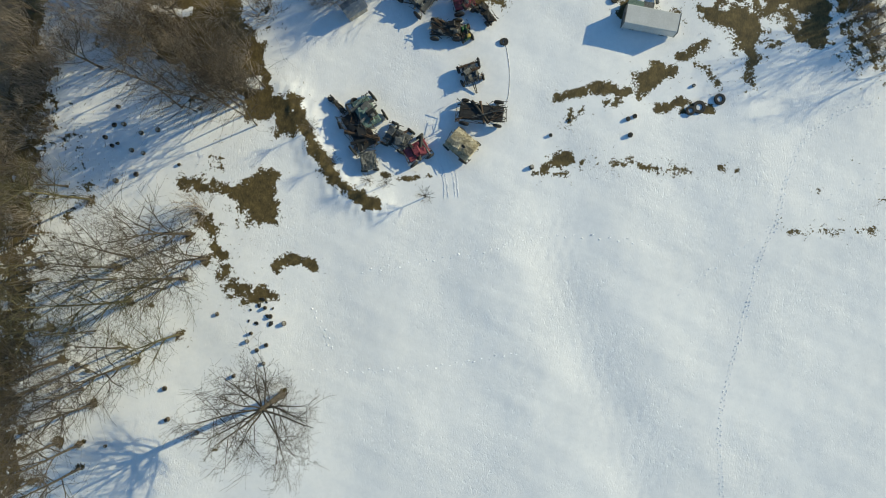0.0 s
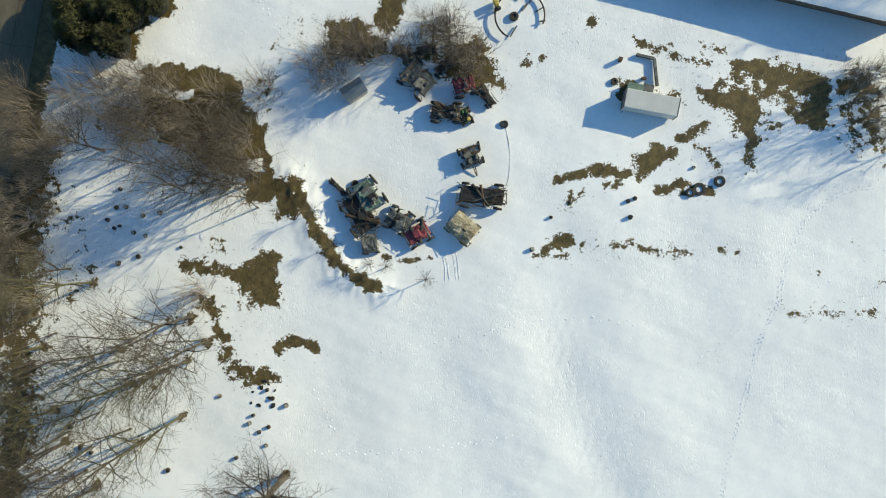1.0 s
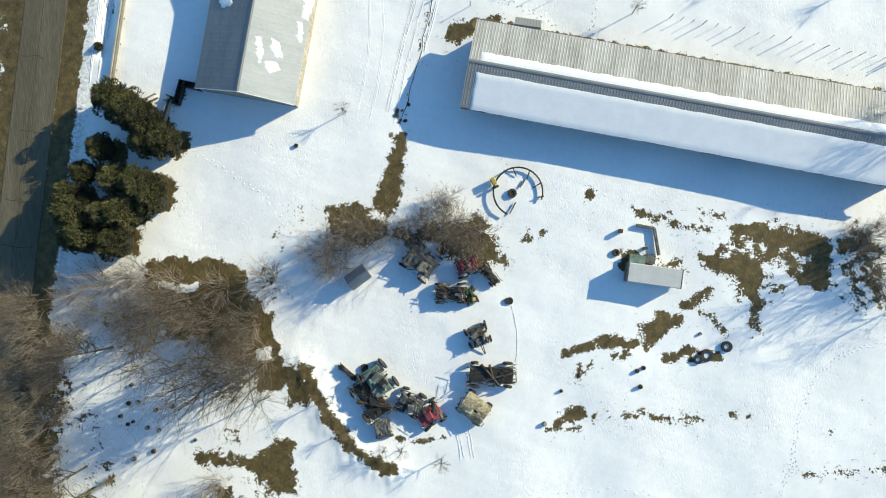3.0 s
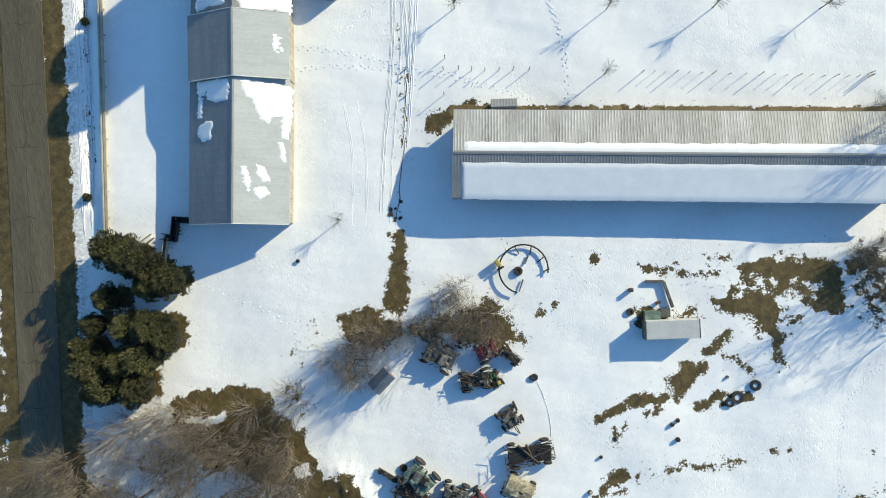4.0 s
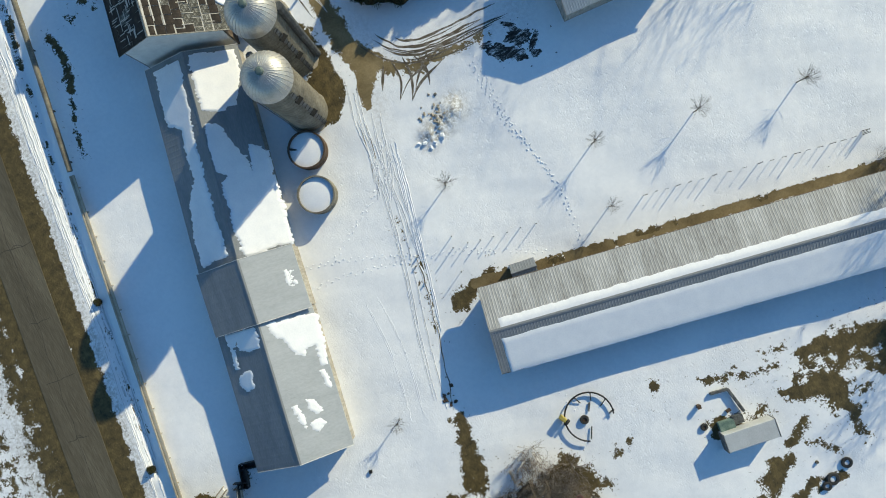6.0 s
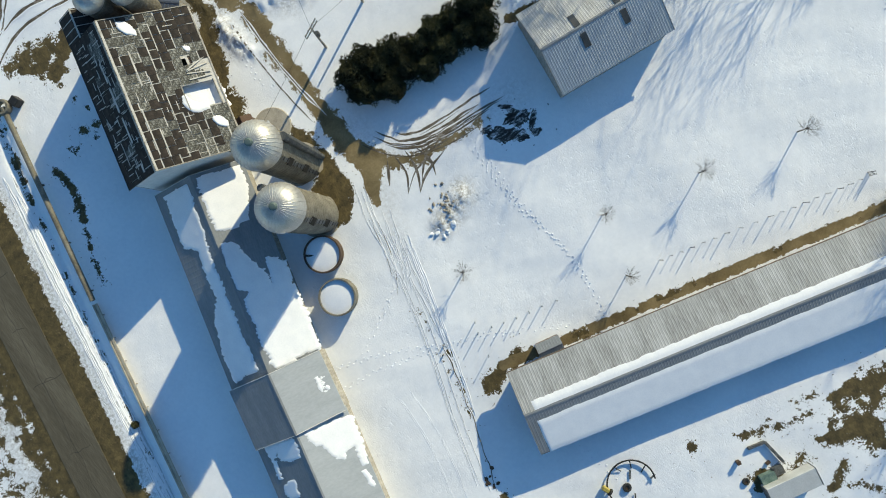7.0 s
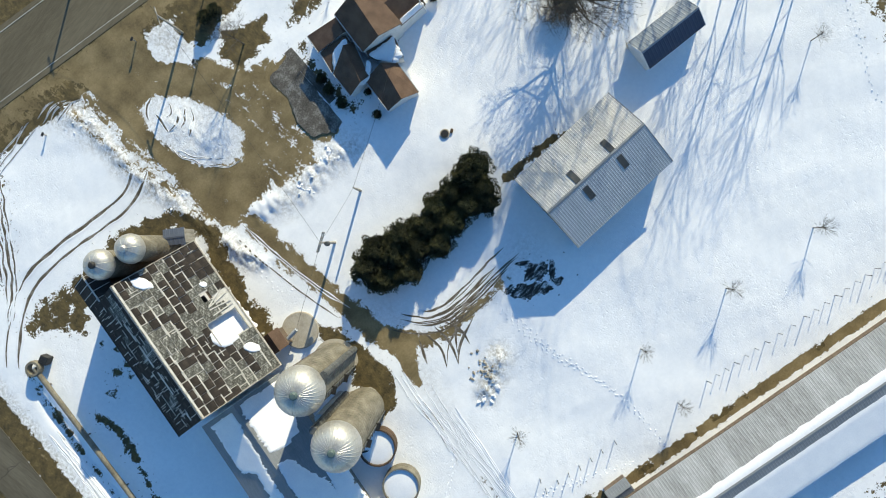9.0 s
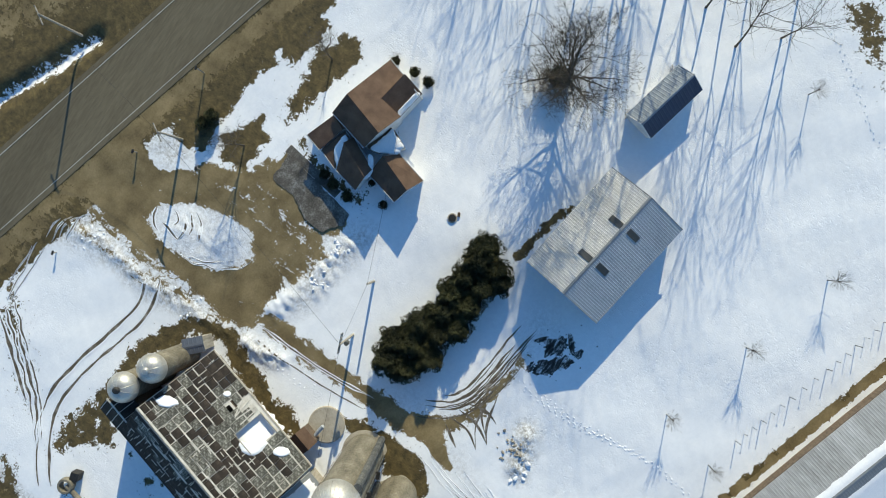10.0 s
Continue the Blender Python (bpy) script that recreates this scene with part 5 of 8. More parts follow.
for sy, x0, x1, y, w in ((-1, -6.5, -1.5, 0.85, 0.14), (-1, 0.8, 4.6, 1.65, 0.16), (-1, -7.0, -4.0, 1.65, 0.13), (-1, 2.0, 5.5, 3.25, 0.12), (-1, -3.5, -0.5, 3.25, 0.1), (-1, -7.5, -5.5, 7.3, 0.16), (-1, 4.0, 7.0, 4.05, 0.1),
                         (-1, -6.5, -4.5, 4.9, 0.1), (-1, -1.2, 1.6, 2.45, 0.1), (1, 2.4, 4.6, 1.5, 0.22), (1, -0.8, 1.9, 1.55, 0.26), (1, -4.2, -1.4, 1.5, 0.24), (1, -7.4, -6.6, 1.5, 0.24), (1, -6.0, -3.5, 3.0, 0.07), (1, 1.0, 3.0, 3.0, 0.07)):
    bm = bmesh.new()
    add_box(bm, ((x0 + x1) / 2, sy * y, HR + 0.07 - y * hf), (x1 - x0, w, 0.03), rx=-sy * tilt)
    part("batten", bm, PALE_WOOD, hay_barn)
for _ in range(150):
    sy = hr.choice((-1, 1, 1))
    run = HEAST if sy < 0 else HWEST
    x, y, w = hr.uniform(HA + 0.5, HZ - 0.5), hr.uniform(0.5, run - 0.6), hr.uniform(0.5, 1.1)
    if sy < 0 and any(a - 0.7 < x < b + 0.7 and c - 0.7 < y < d + 0.7 for a, b, c, d in HOLES):
        continue
    bm = bmesh.new()
    add_box(bm, (x, sy * y, HR + 0.075 - y * hf), (0.07, w, 0.03) if hr.random() < 0.7 else (w, 0.08, 0.03), rx=-sy * tilt)
    part("batten", bm, PALE_WOOD, hay_barn)
for sy, y, w, mat in ((1, 0.12, 0.24, GREY_WOOD), (-1, 0.12, 0.22, PALE_WOOD), (-1, HEAST - 0.05, 0.14, GREY_WOOD), (1, HWEST - 0.05, 0.14, SHINGLE)):
    bm = bmesh.new()
    add_box(bm, (HX, sy * y, HR + 0.06 - y * hf), (HL + 0.1, w, 0.05), rx=-sy * tilt)
    part("ridge_board" if y < 1 else "eave_board", bm, mat, hay_barn, "weathered edge board")
for x in (HA, HZ):
    bm = bmesh.new()
    add_box(bm, (x, -HEAST / 2, HR + 0.05 - HEAST / 2 * hf), (0.08, HEAST / math.cos(radians(tilt)), 0.12), rx=tilt)
    part("barge_board", bm, GREY_WOOD, hay_barn, "pale bare barge board")
for a, rot in ((0.35, 3), (0.9, -6), (1.5, 14), (1.9, 32)):
    bm = bmesh.new()
    add_box(bm, (0, 0, 0), (0.12, 2.4, 0.08))
    b = part("bare_rafter", bm, PALE_WOOD, hay_barn, "exposed pale rafter")
    b.matrix_basis = pose(a, -6.7, HR + 0.1 - 6.7 * hf, tilt, 0, rot)
for y0, x0, x1 in ((4.7, -2.75, -0.15), (7.65, -2.75, -0.15)):
    bm = bmesh.new()
    add_box(bm, ((x0 + x1) / 2, -y0, HR + 0.02 - y0 * hf), (x1 - x0 + 0.2, 0.1, 0.2), rx=tilt)
    part("trimmer", bm, GREY_WOOD, hay_barn)
HI = hay_barn.matrix_world


def barn_slope(pts, lift=0.06):
    """Points of the east slope, set on it in the world."""
    return [tuple(HI @ Vector((x, -y, HR + lift - y * hf))) for x, y in pts]


snow_slab(barn_slope([(7.95, 1.5), (7.7, 2.4), (6.6, 3.0), (5.9, 2.9), (6.2, 2.4), (6.4, 1.9), (7.1, 1.5)]), 0.08, "melting snow patch on the hay barn roof", 31)
snow_slab(barn_slope([(4.1, 6.1), (4.0, 6.8), (3.3, 6.8), (3.3, 6.3)]), 0.07, "melting snow patch on the hay barn roof", 32)
snow_slab(barn_slope([(-3.9, 6.3), (-4.1, 7.0), (-5.1, 7.6), (-5.6, 7.4), (-5.3, 6.7), (-4.5, 6.1)]), 0.08, "melting snow patch on the hay barn roof", 33)
snow_slab(barn_slope([(0.3, 4.4), (0.3, 8.0), (-3.2, 8.0), (-3.2, 4.4)], -0.85), 0.04, "deep snow lying in the roof hole", 34)
snow_slab(barn_slope([(-0.9, 4.75), (-1.4, 4.3), (-2.6, 4.3), (-3.3, 5.0), (-3.3, 6.0), (-2.9, 6.6), (-2.5, 6.2), (-2.2, 5.5), (-1.7, 5.0)], 0.03), 0.07, "snow spilling over the rim of the roof hole", 35)
bm = bmesh.new()
add_box(bm, (HX, -1.2, 3.6), (HL - 0.8, 9.6, 0.15))
part("loft_floor", bm, GREY_WOOD, hay_barn, "old loft floor boards")
# end bay with its own small ridge
bm = bmesh.new()
add_box(bm, (9.75, 2.9, 3.3), (2.7, 3.0, 6.6))
part("bay_wall", bm, DARK_WOOD, hay_barn, "weathered dark end bay")
for sy, w, drop in ((-1, 1.7, 0.9), (1, 2.0, 1.25)):
    bm = bmesh.new()
    t0 = math.degrees(math.atan(drop / w))
    add_box(bm, (9.75, 2.6 + sy * w / 2, 7.95 - drop / 2), (3.2, math.hypot(w, drop), 0.1), rx=-sy * t0, bevel=0.02)
    bay = part("bay_roof", bm, SHINGLE, hay_barn, "black felt roof of the end bay")
    for k in range(4):
        bm = bmesh.new()
        add_box(bm, (8.5 + k * 0.9, 2.6 + sy * w / 2, 8.02 - drop / 2), (0.06, math.hypot(w, drop) * 0.9, 0.04), rx=-sy * t0)
        part("bay_batten", bm, PALE_WOOD, bay)
bm = bmesh.new()
add_box(bm, (9.75, 2.6, 8.0), (3.25, 0.16, 0.08))
part("ridge_board", bm, PALE_WOOD, hay_barn, "pale bare board")


def silo(name, p, radius, wall_h, dome, label, ribs, hatch, wall=None, chute=None, sides=40):
    ob = thing(name, pose(p[0], p[1], 0), label, "silo")
    bm = bmesh.new()
    rings = [(radius, -0.1)]
    z = 0.0
    while z < wall_h - 0.3:
        rings += [(radius, z + 0.66), (radius + 0.025, z + 0.69), (radius + 0.025, z + 0.73), (radius, z + 0.76)]
        z += 0.76
    rings += [(radius, wall_h)]
    add_lathe(bm, rings, sides)
    part("stave_wall", bm, wall or STAVE, ob, "banded concrete stave wall")
    bm = bmesh.new()
    prof = [(radius + 0.16, wall_h - 0.12), (radius + 0.16, wall_h)]
    for i in range(1, 9):
        a = i / 9 * math.pi / 2
        prof.append(((radius + 0.14) * math.cos(a) ** 0.9, wall_h + dome * math.sin(a)))
    prof.append((0.0, wall_h + dome))
    add_lathe(bm, prof, sides)
    part("dome", bm, STEEL_DOME, ob, "shiny ribbed steel dome", smooth=True)
    for i in range(ribs):
        a = 2 * math.pi * i / ribs
        bm = bmesh.new()
        add_tube(bm, [(r * math.cos(a), r * math.sin(a), h + 0.012) for r, h in prof[1:-1]], 0.03, 4)
        part("dome_rib", bm, STEEL_DOME, ob)
    bm = bmesh.new()
    add_lathe(bm, [(0.38, wall_h + dome - 0.12), (0.38, wall_h + dome + 0.16), (0.22, wall_h + dome + 0.28), (0, wall_h + dome + 0.3)], 12)
    part("vent_cap", bm, hatch, ob, "dull round vent cap")
    if chute is not None:
        bm = bmesh.new()
        a = radians(chute)
        add_tube(bm, [((radius + 0.35) * math.cos(a), (radius + 0.35) * math.sin(a), z) for z in (0, wall_h)], 0.4, 8)
        part("chute", bm, GREY_IRON, ob, "grey half-round unloading chute")
        bm = bmesh.new()
        a += 1.9
        for k in (-0.2, 0.2):
            add_tube(bm, [((radius + 0.12) * math.cos(a) - k * math.sin(a), (radius + 0.12) * math.sin(a) + k * math.cos(a), z) for z in (0.3, wall_h)], 0.03, 4)
        for i in range(int(wall_h / 0.6)):
            add_tube(bm, [((radius + 0.12) * math.cos(a) - k * math.sin(a), (radius + 0.12) * math.sin(a) + k * math.cos(a), 0.5 + i * 0.6) for k in (-0.2, 0.2)], 0.02, 4)
        part("ladder", bm, RUST, ob, "rusty steel ladder")
        a = radians(-62)
        bm = bmesh.new()
        add_box(bm, ((radius + 0.1) * math.cos(a), (radius + 0.1) * math.sin(a), wall_h / 2 - 0.4), (0.12, 0.45, wall_h - 1.0), -62, bevel=0.03)
        doors = part("door_strip", bm, GREY_IRON, ob, "dark grey strip of unloading doors")
        for i in range(int(wall_h / 1.2)):
            bm = bmesh.new()
            add_box(bm, ((radius + 0.22) * math.cos(a), (radius + 0.22) * math.sin(a), 0.7 + i * 1.2), (0.04, 0.52, 0.08), -62)
            part("door_bar", bm, BLACK_IRON, doors)
        for z in (wall_h * 0.42, wall_h * 0.8):
            bm = bmesh.new()
            add_box(bm, ((radius + 0.3) * math.cos(a), (radius + 0.3) * math.sin(a), z), (0.5, 0.8, 0.06), -62)
            part("platform", bm, BLACK_IRON, ob, "small dark steel platform")
        bm = bmesh.new()
        add_lathe(bm, [(radius, -0.1), (radius + 0.42, -0.1), (radius + 0.4, 0.14), (radius, 0.17)], sides)
        part("footing", bm, CONCRETE, ob, "tan concrete footing ring")
    return ob


SILO_A, SILO_B = (-11.1, 46.05), (-12.6, 40.2)
silo("tower_silo", SILO_A, 2.2, 15.0, 2.2, "tall concrete stave silo with ribbed steel dome", 34, TEAL_ROOF, chute=-15)
silo("tower_silo", SILO_B, 2.2, 15.0, 2.2, "tall concrete stave silo with ribbed steel dome", 34, TEAL_ROOF, chute=100)
silo("small_silo", (-17.6, 70.15), 1.45, 9.0, 1.4, "smaller silo with smooth dome and open hatch", 10, BLACK_IRON)
silo("small_silo", (-14.4, 69.0), 1.4, 8.6, 1.4, "smaller silo with smooth steel dome", 10, STEEL_DOME)


def open_tank(p, radius, height, label, stub):
    ob = thing("open_tank", pose(p[0], p[1], 0), label, "tank", "low open tanks beside the silos")
    bm = bmesh.new()
    add_lathe(bm, [(radius, -0.1), (radius, height * 0.45), (radius + 0.05, height * 0.5), (radius, height * 0.55), (radius + 0.03, height), (radius - 0.13, height), (radius - 0.13, 0.2)], 40)
    part("tank_wall", bm, STAVE if not stub else RUST, ob, "curved tank wall")
    bm = bmesh.new()
    add_lathe(bm, [(radius - 0.14, height * 0.83), (radius * 0.6, height * 0.88), (0, height * 0.89)], 40)
    part("tank_snow", bm, SNOW, ob, "smooth snow filling the tank", True)
    if stub:
        bm = bmesh.new()
        add_tube(bm, [(-1.7, 1.0, height * 0.9), (-0.2, 0.0, height * 0.75)], 0.12, 8)
        part("pipe", bm, BLACK_IRON, ob, "black pipe poking from the snow")


open_tank((-14.6, 36.2), 2.05, 1.9, "low rusty tank ring filled with snow", True)
open_tank((-16.0, 31.4), 2.05, 1.9, "low concrete tank ring filled with snow", False)
bm = bmesh.new()
add_lathe(bm, [(2.1, -0.1), (2.1, 0.35), (2.0, 0.4), (0, 0.4)], 36)
pad = link_mesh("silo_pad", bm, CONCRETE)
px, py = (-11.1, 51.4)
pad.location = (px, py, 0)
tagged(pad, "round bare concrete silo foundation", "foundation")


# ---- vegetation ----
def grow(bm, twigs, start, way, length, radius, level, r, most, droop):
    """A limb that bends, tapers and forks; the finer levels go into the mesh twigs."""
    segs = (6, 5, 4, 3, 2)[level]
    p, d = Vector(start), Vector(way).normalized()
    pts, rads = [p.copy()], [radius]
    for i in range(segs):
        d = (d + Vector((r.uniform(-1, 1), r.uniform(-1, 1), r.uniform(-0.7, 0.8))) * (0.20 if level else 0.07) + Vector((0, 0, droop * 0.05))).normalized()
        p = p + d * length / segs
        pts.append(p.copy())
        rads.append(max(0.008, radius * (1 - 0.72 * (i + 1) / segs)))
    add_tube(bm if level < 2 else twigs, pts, rads, (8, 5, 4, 3, 3)[level], cap=False)
    if level >= most:
        return
    for k in range((12, 8, 5, 4, 3)[level]):
        t = r.uniform(0.3 if level == 0 else 0.15, 1.0)
        i = min(int(t * segs), segs - 1)
        q = pts[i].lerp(pts[i + 1], t * segs - i)
        base = (pts[i + 1] - pts[i]).normalized()
        out = Vector((r.uniform(-1, 1), r.uniform(-1, 1), r.uniform(-0.2, 0.4))).normalized()
        out = (base * 0.6 + out * r.uniform(0.55, 1.0)).normalized()
        grow(bm, twigs, q, out, length * r.uniform(0.45, 0.8) * (1.15 - 0.5 * t), max(0.013, rads[i] * r.uniform(0.4, 0.65)), level + 1, r, most, droop)


def tree_kind(seed, height, radius, most=4, droop=1.0, mossy=False, crown=None, bole=0.0):
    """The meshes of a bare tree: trunk with limbs, and the crown of twigs. crown: for a broad tree, the reach of its limbs from a short bole."""
    r = random.Random(seed)
    bm, twigs = bmesh.new(), bmesh.new()
    add_tube(bm, [(0, 0, -0.3), (0, 0, 0.2), (0, 0, 0.6)], [radius * 1.6, radius * 1.25, radius], 9)
    if bole:
        add_tube(bm, [(0, 0, 0.2), (0.1, 0.05, bole * 0.5), (0, 0, bole), (0.1, 0.1, bole + 1.5)], [radius * 1.1, radius * 0.9, radius * 0.8, radius * 0.4], 9)
        for k in range(13):
            a = 6.28 * k / 13 + r.uniform(-0.2, 0.2)
            grow(bm, twigs, (0, 0, bole + r.uniform(-1.0, 0.8)), (math.cos(a), math.sin(a), r.uniform(0.1, 0.9)), crown * r.uniform(0.75, 1.05), radius * r.uniform(0.25, 0.4), 1, r, most, 0.5)
    elif crown:
        grow(bm, twigs, (0, 0, 0.4), (0.05, 0.0, 1), height * 0.8, radius * 0.8, 0, r, most, droop)
        for k in range(13):
            a = 6.28 * k / 13 + r.uniform(-0.2, 0.2)
            grow(bm, twigs, (0, 0, r.uniform(0.12, 0.4) * height), (math.cos(a), math.sin(a), r.uniform(0.25, 0.8)), crown * r.uniform(0.75, 1.05), radius * r.uniform(0.3, 0.5), 1, r, most, 0.6)
    else:
        grow(bm, twigs, (0, 0, 0.3), (r.uniform(-0.1, 0.1), r.uniform(-0.1, 0.1), 1), height * 0.72, radius, 0, r, most, droop)
    out = []
    for name, b, mat in (("trunk", bm, MOSSY if mossy else BARK), ("crown", twigs, MOSSY if mossy else BRANCH)):
        me = bpy.data.meshes.new(name)
        b.to_mesh(me)
        b.free()
        me.materials.append(mat)
        out.append(me)
    return out


def wood_kind(seed, height, radius, limbs, mossy):
    """A tall bare tree: a long leaning bole, and upswept limbs with fine ends on its upper part."""
    r = random.Random(seed)
    bm, twigs = bmesh.new(), bmesh.new()
    lean, bend = r.uniform(0, 6.28), r.uniform(0.3, 1.1)
    bole = [Vector((bend * (u ** 2) * math.cos(lean) + r.uniform(-0.1, 0.1) * u, bend * (u ** 2) * math.sin(lean) + r.uniform(-0.1, 0.1) * u, height * u * 0.85)) for u in (0, 0.15, 0.3, 0.45, 0.6, 0.75, 0.9, 1.0)]
    add_tube(bm, [(0, 0, -0.3), (0, 0, 0.12), *bole[1:]], [radius * 2.0, radius * 1.3, *(radius * (1.0 - 0.13 * i) for i in range(len(bole) - 1))], 8)
    for k in range(limbs):
        a, u = 2.4 * k + r.uniform(-0.5, 0.5), 0.20 + 0.75 * (k + r.random()) / limbs
        i = min(int(u * 7), 6)
        q = bole[i].lerp(bole[i + 1], u * 7 - i)
        out = r.uniform(0.45, 0.95)
        grow(bm, twigs, q, (math.cos(a) * out, math.sin(a) * out, 1.0), height * r.uniform(0.26, 0.42) * (1.2 - 0.6 * u), radius * r.uniform(0.42, 0.66) * (1.2 - 0.6 * u), 1, r, 3, 0.4)
    res = []
    for name, b, mat in (("trunk", bm, MOSSY if mossy else BARK), ("crown", twigs, MOSSY if mossy else BRANCH)):
        me = bpy.data.meshes.new(name)
        b.to_mesh(me)
        b.free()
        me.materials.append(mat)
        res.append(me)
    return res


def plant(kind, name, p, scale, turn, label, category, group="", lean=(0, 0), names=("trunk", "crown")):
    ob = thing(name, pose(p[0], p[1], height_at(*p) - 0.03, lean[0], lean[1], turn) @ Matrix.Diagonal((scale, scale, scale, 1)), label, category, group)
    for n, me in zip(names, kind):
        child = new(n, me)
        child.parent = ob
    return ob


TALL = [wood_kind(100 + i, 15.5, 0.115, 12 + i % 3, i in (1, 3)) for i in range(5)]
POLE_TREE = [tree_kind(100 + i, 17.0, 0.12, 2) for i in range(4)]
SPREAD = [tree_kind(200, 9.0, 0.34, 4, droop=0.2, crown=6.6, bole=6.6), tree_kind(201, 14.0, 0.26, 4, droop=0.9, crown=5.8)]
THIN = [tree_kind(300 + i, 12.0, 0.17, 3) for i in range(3)]


def sapling_kind(seed, height, reach):
    """A young tree: a straight stem and a fan of thin upswept shoots."""
    r = random.Random(seed)
    bm, twigs = bmesh.new(), bmesh.new()
    add_tube(bm, [(0, 0, -0.1), (0, 0, 0.1), (0.03, 0.02, height)], [0.08, 0.05, 0.03], 6)
    for _ in range(44):
        z, a, up = height * r.uniform(0.55, 1.0), r.uniform(0, 6.28), r.uniform(0.35, 1.2)
        q = Vector((0.02, 0.01, z))
        w = Vector((math.cos(a), math.sin(a), up)).normalized() * reach * r.uniform(0.55, 1.1)
        mid = q + w * 0.55 + Vector((r.uniform(-0.06, 0.06), r.uniform(-0.06, 0.06), 0))
        add_tube(twigs, [q, mid, q + w + Vector((0, 0, 0.1))], [0.011, 0.008, 0.004], 3, False)
        for _k in range(2):
            v = (w.normalized() + Vector((r.uniform(-0.5, 0.5), r.uniform(-0.5, 0.5), 0.2))).normalized()
            add_tube(twigs, [mid, mid + v * reach * r.uniform(0.25, 0.5)], [0.006, 0.004], 3, False)
    out = []
    for name, b in (("trunk", bm), ("crown", twigs)):
        me = bpy.data.meshes.new(name)
        b.to_mesh(me)
        b.free()
        me.materials.append(BARK)
        out.append(me)
    return out


SAPLING = [sapling_kind(400 + i, 2.0 + 0.3 * i, 1.35) for i in range(3)]


def shrub_kind(seed, height, radius, stems):
    """A thicket: many thin stems that fork once or twice."""
    r = random.Random(seed)
    bm = bmesh.new()
    for _ in range(stems):
        a, d = r.uniform(0, 6.28), radius * 0.5 * r.random() ** 0.6
        p = Vector((d * math.cos(a), d * math.sin(a), 0))
        way = Vector((p.x / radius * 0.9 + r.uniform(-0.3, 0.3), p.y / radius * 0.9 + r.uniform(-0.3, 0.3), 1)).normalized()
        h = height * r.uniform(0.55, 1.0)
        pts = [p, p + way * h * 0.5]
        for k in range(4):
            w = (way + Vector((r.uniform(-0.55, 0.55), r.uniform(-0.55, 0.55), r.uniform(-0.3, 0.2)))).normalized()
            q = pts[1] + w * h * 0.35 * r.uniform(0.7, 1.3)
            add_tube(bm, [pts[1], q], [0.013, 0.008], 3, False)
            for _k in range(3):
                v = (w + Vector((r.uniform(-0.7, 0.7), r.uniform(-0.7, 0.7), r.uniform(-0.4, 0.4)))).normalized()
                add_tube(bm, [q.lerp(pts[1], r.uniform(0, 0.5)), q + v * h * 0.22], [0.008, 0.005], 3, False)
        add_tube(bm, pts, [0.03, 0.018], 3, False)
    me = bpy.data.meshes.new("twig_mass")
    bm.to_mesh(me)
    bm.free()
    me.materials.append(TWIG)
    return [me]


SHRUB = [shrub_kind(500 + i, 3.4, 1.9, 42) for i in range(3)]


def conifer_kind(seed, height, radius):
    """A spreading juniper: a low core, coloured near black as shade in the gaps between many plumed boughs."""
    r = random.Random(seed)
    core, bm = bmesh.new(), bmesh.new()
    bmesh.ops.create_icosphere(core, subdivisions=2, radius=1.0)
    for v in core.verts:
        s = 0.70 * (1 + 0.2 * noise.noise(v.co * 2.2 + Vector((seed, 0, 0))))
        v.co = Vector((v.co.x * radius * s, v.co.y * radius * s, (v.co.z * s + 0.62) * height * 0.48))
    boughs = []
    for k in range(23):
        a = 2.4 * k + r.uniform(-0.35, 0.35)
        d = radius * 0.74 * math.sqrt((k + 0.3) / 23) * r.uniform(0.85, 1.1)
        z = height * (0.90 - 0.78 * (d / radius) ** 1.5) * r.uniform(0.82, 1.08)
        boughs.append((Vector((d * math.cos(a), d * math.sin(a), z)), radius * r.uniform(0.20, 0.32), r.uniform(0.8, 1.3)))
    for c, w, tall in boughs:
        lean = Vector((c.x, c.y, radius * 0.9)).normalized()
        for _ in range(152):
            n = Vector((r.gauss(0, 1), r.gauss(0, 1), r.gauss(0.5, 0.9))).normalized()
            if n.z < -0.5:
                continue
            rim = 1.0 + 0.35 * noise.noise(n * 2.6 + c)
            p = c + Vector((n.x * w * rim, n.y * w * rim, n.z * w * tall * rim)) * r.uniform(0.72, 1.0)
            p.z = max(p.z, 0.05)
            tip = (n * 0.6 + lean * 0.7 + Vector((r.uniform(-0.4, 0.4), r.uniform(-0.4, 0.4), r.uniform(0.0, 0.5)))).normalized()
            length, wide = r.uniform(0.13, 0.30), r.uniform(0.03, 0.062)
            side = tip.orthogonal().normalized()
            side.rotate(Matrix.Rotation(r.uniform(0, 6.28), 3, tip))
            third = tip.cross(side)
            base = [bm.verts.new(p + side * wide), bm.verts.new(p - side * wide * 0.6 + third * wide), bm.verts.new(p - side * wide * 0.6 - third * wide)]
            top = bm.verts.new(p + tip * length)
            for i in range(3):
                bm.faces.new((base[i], base[(i + 1) % 3], top))
    out = []
    for name, b in (("core", core), ("foliage", bm)):
        me = bpy.data.meshes.new(name)
        b.to_mesh(me)
        b.free()
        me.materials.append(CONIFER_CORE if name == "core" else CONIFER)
        out.append(me)
    return out


JUNIPER = [conifer_kind(600 + i, 3.2, 2.0) for i in range(3)]
TALL_JUNIPER = [conifer_kind(620 + i, 4.6, 2.0) for i in range(3)]

vr = random.Random(11)
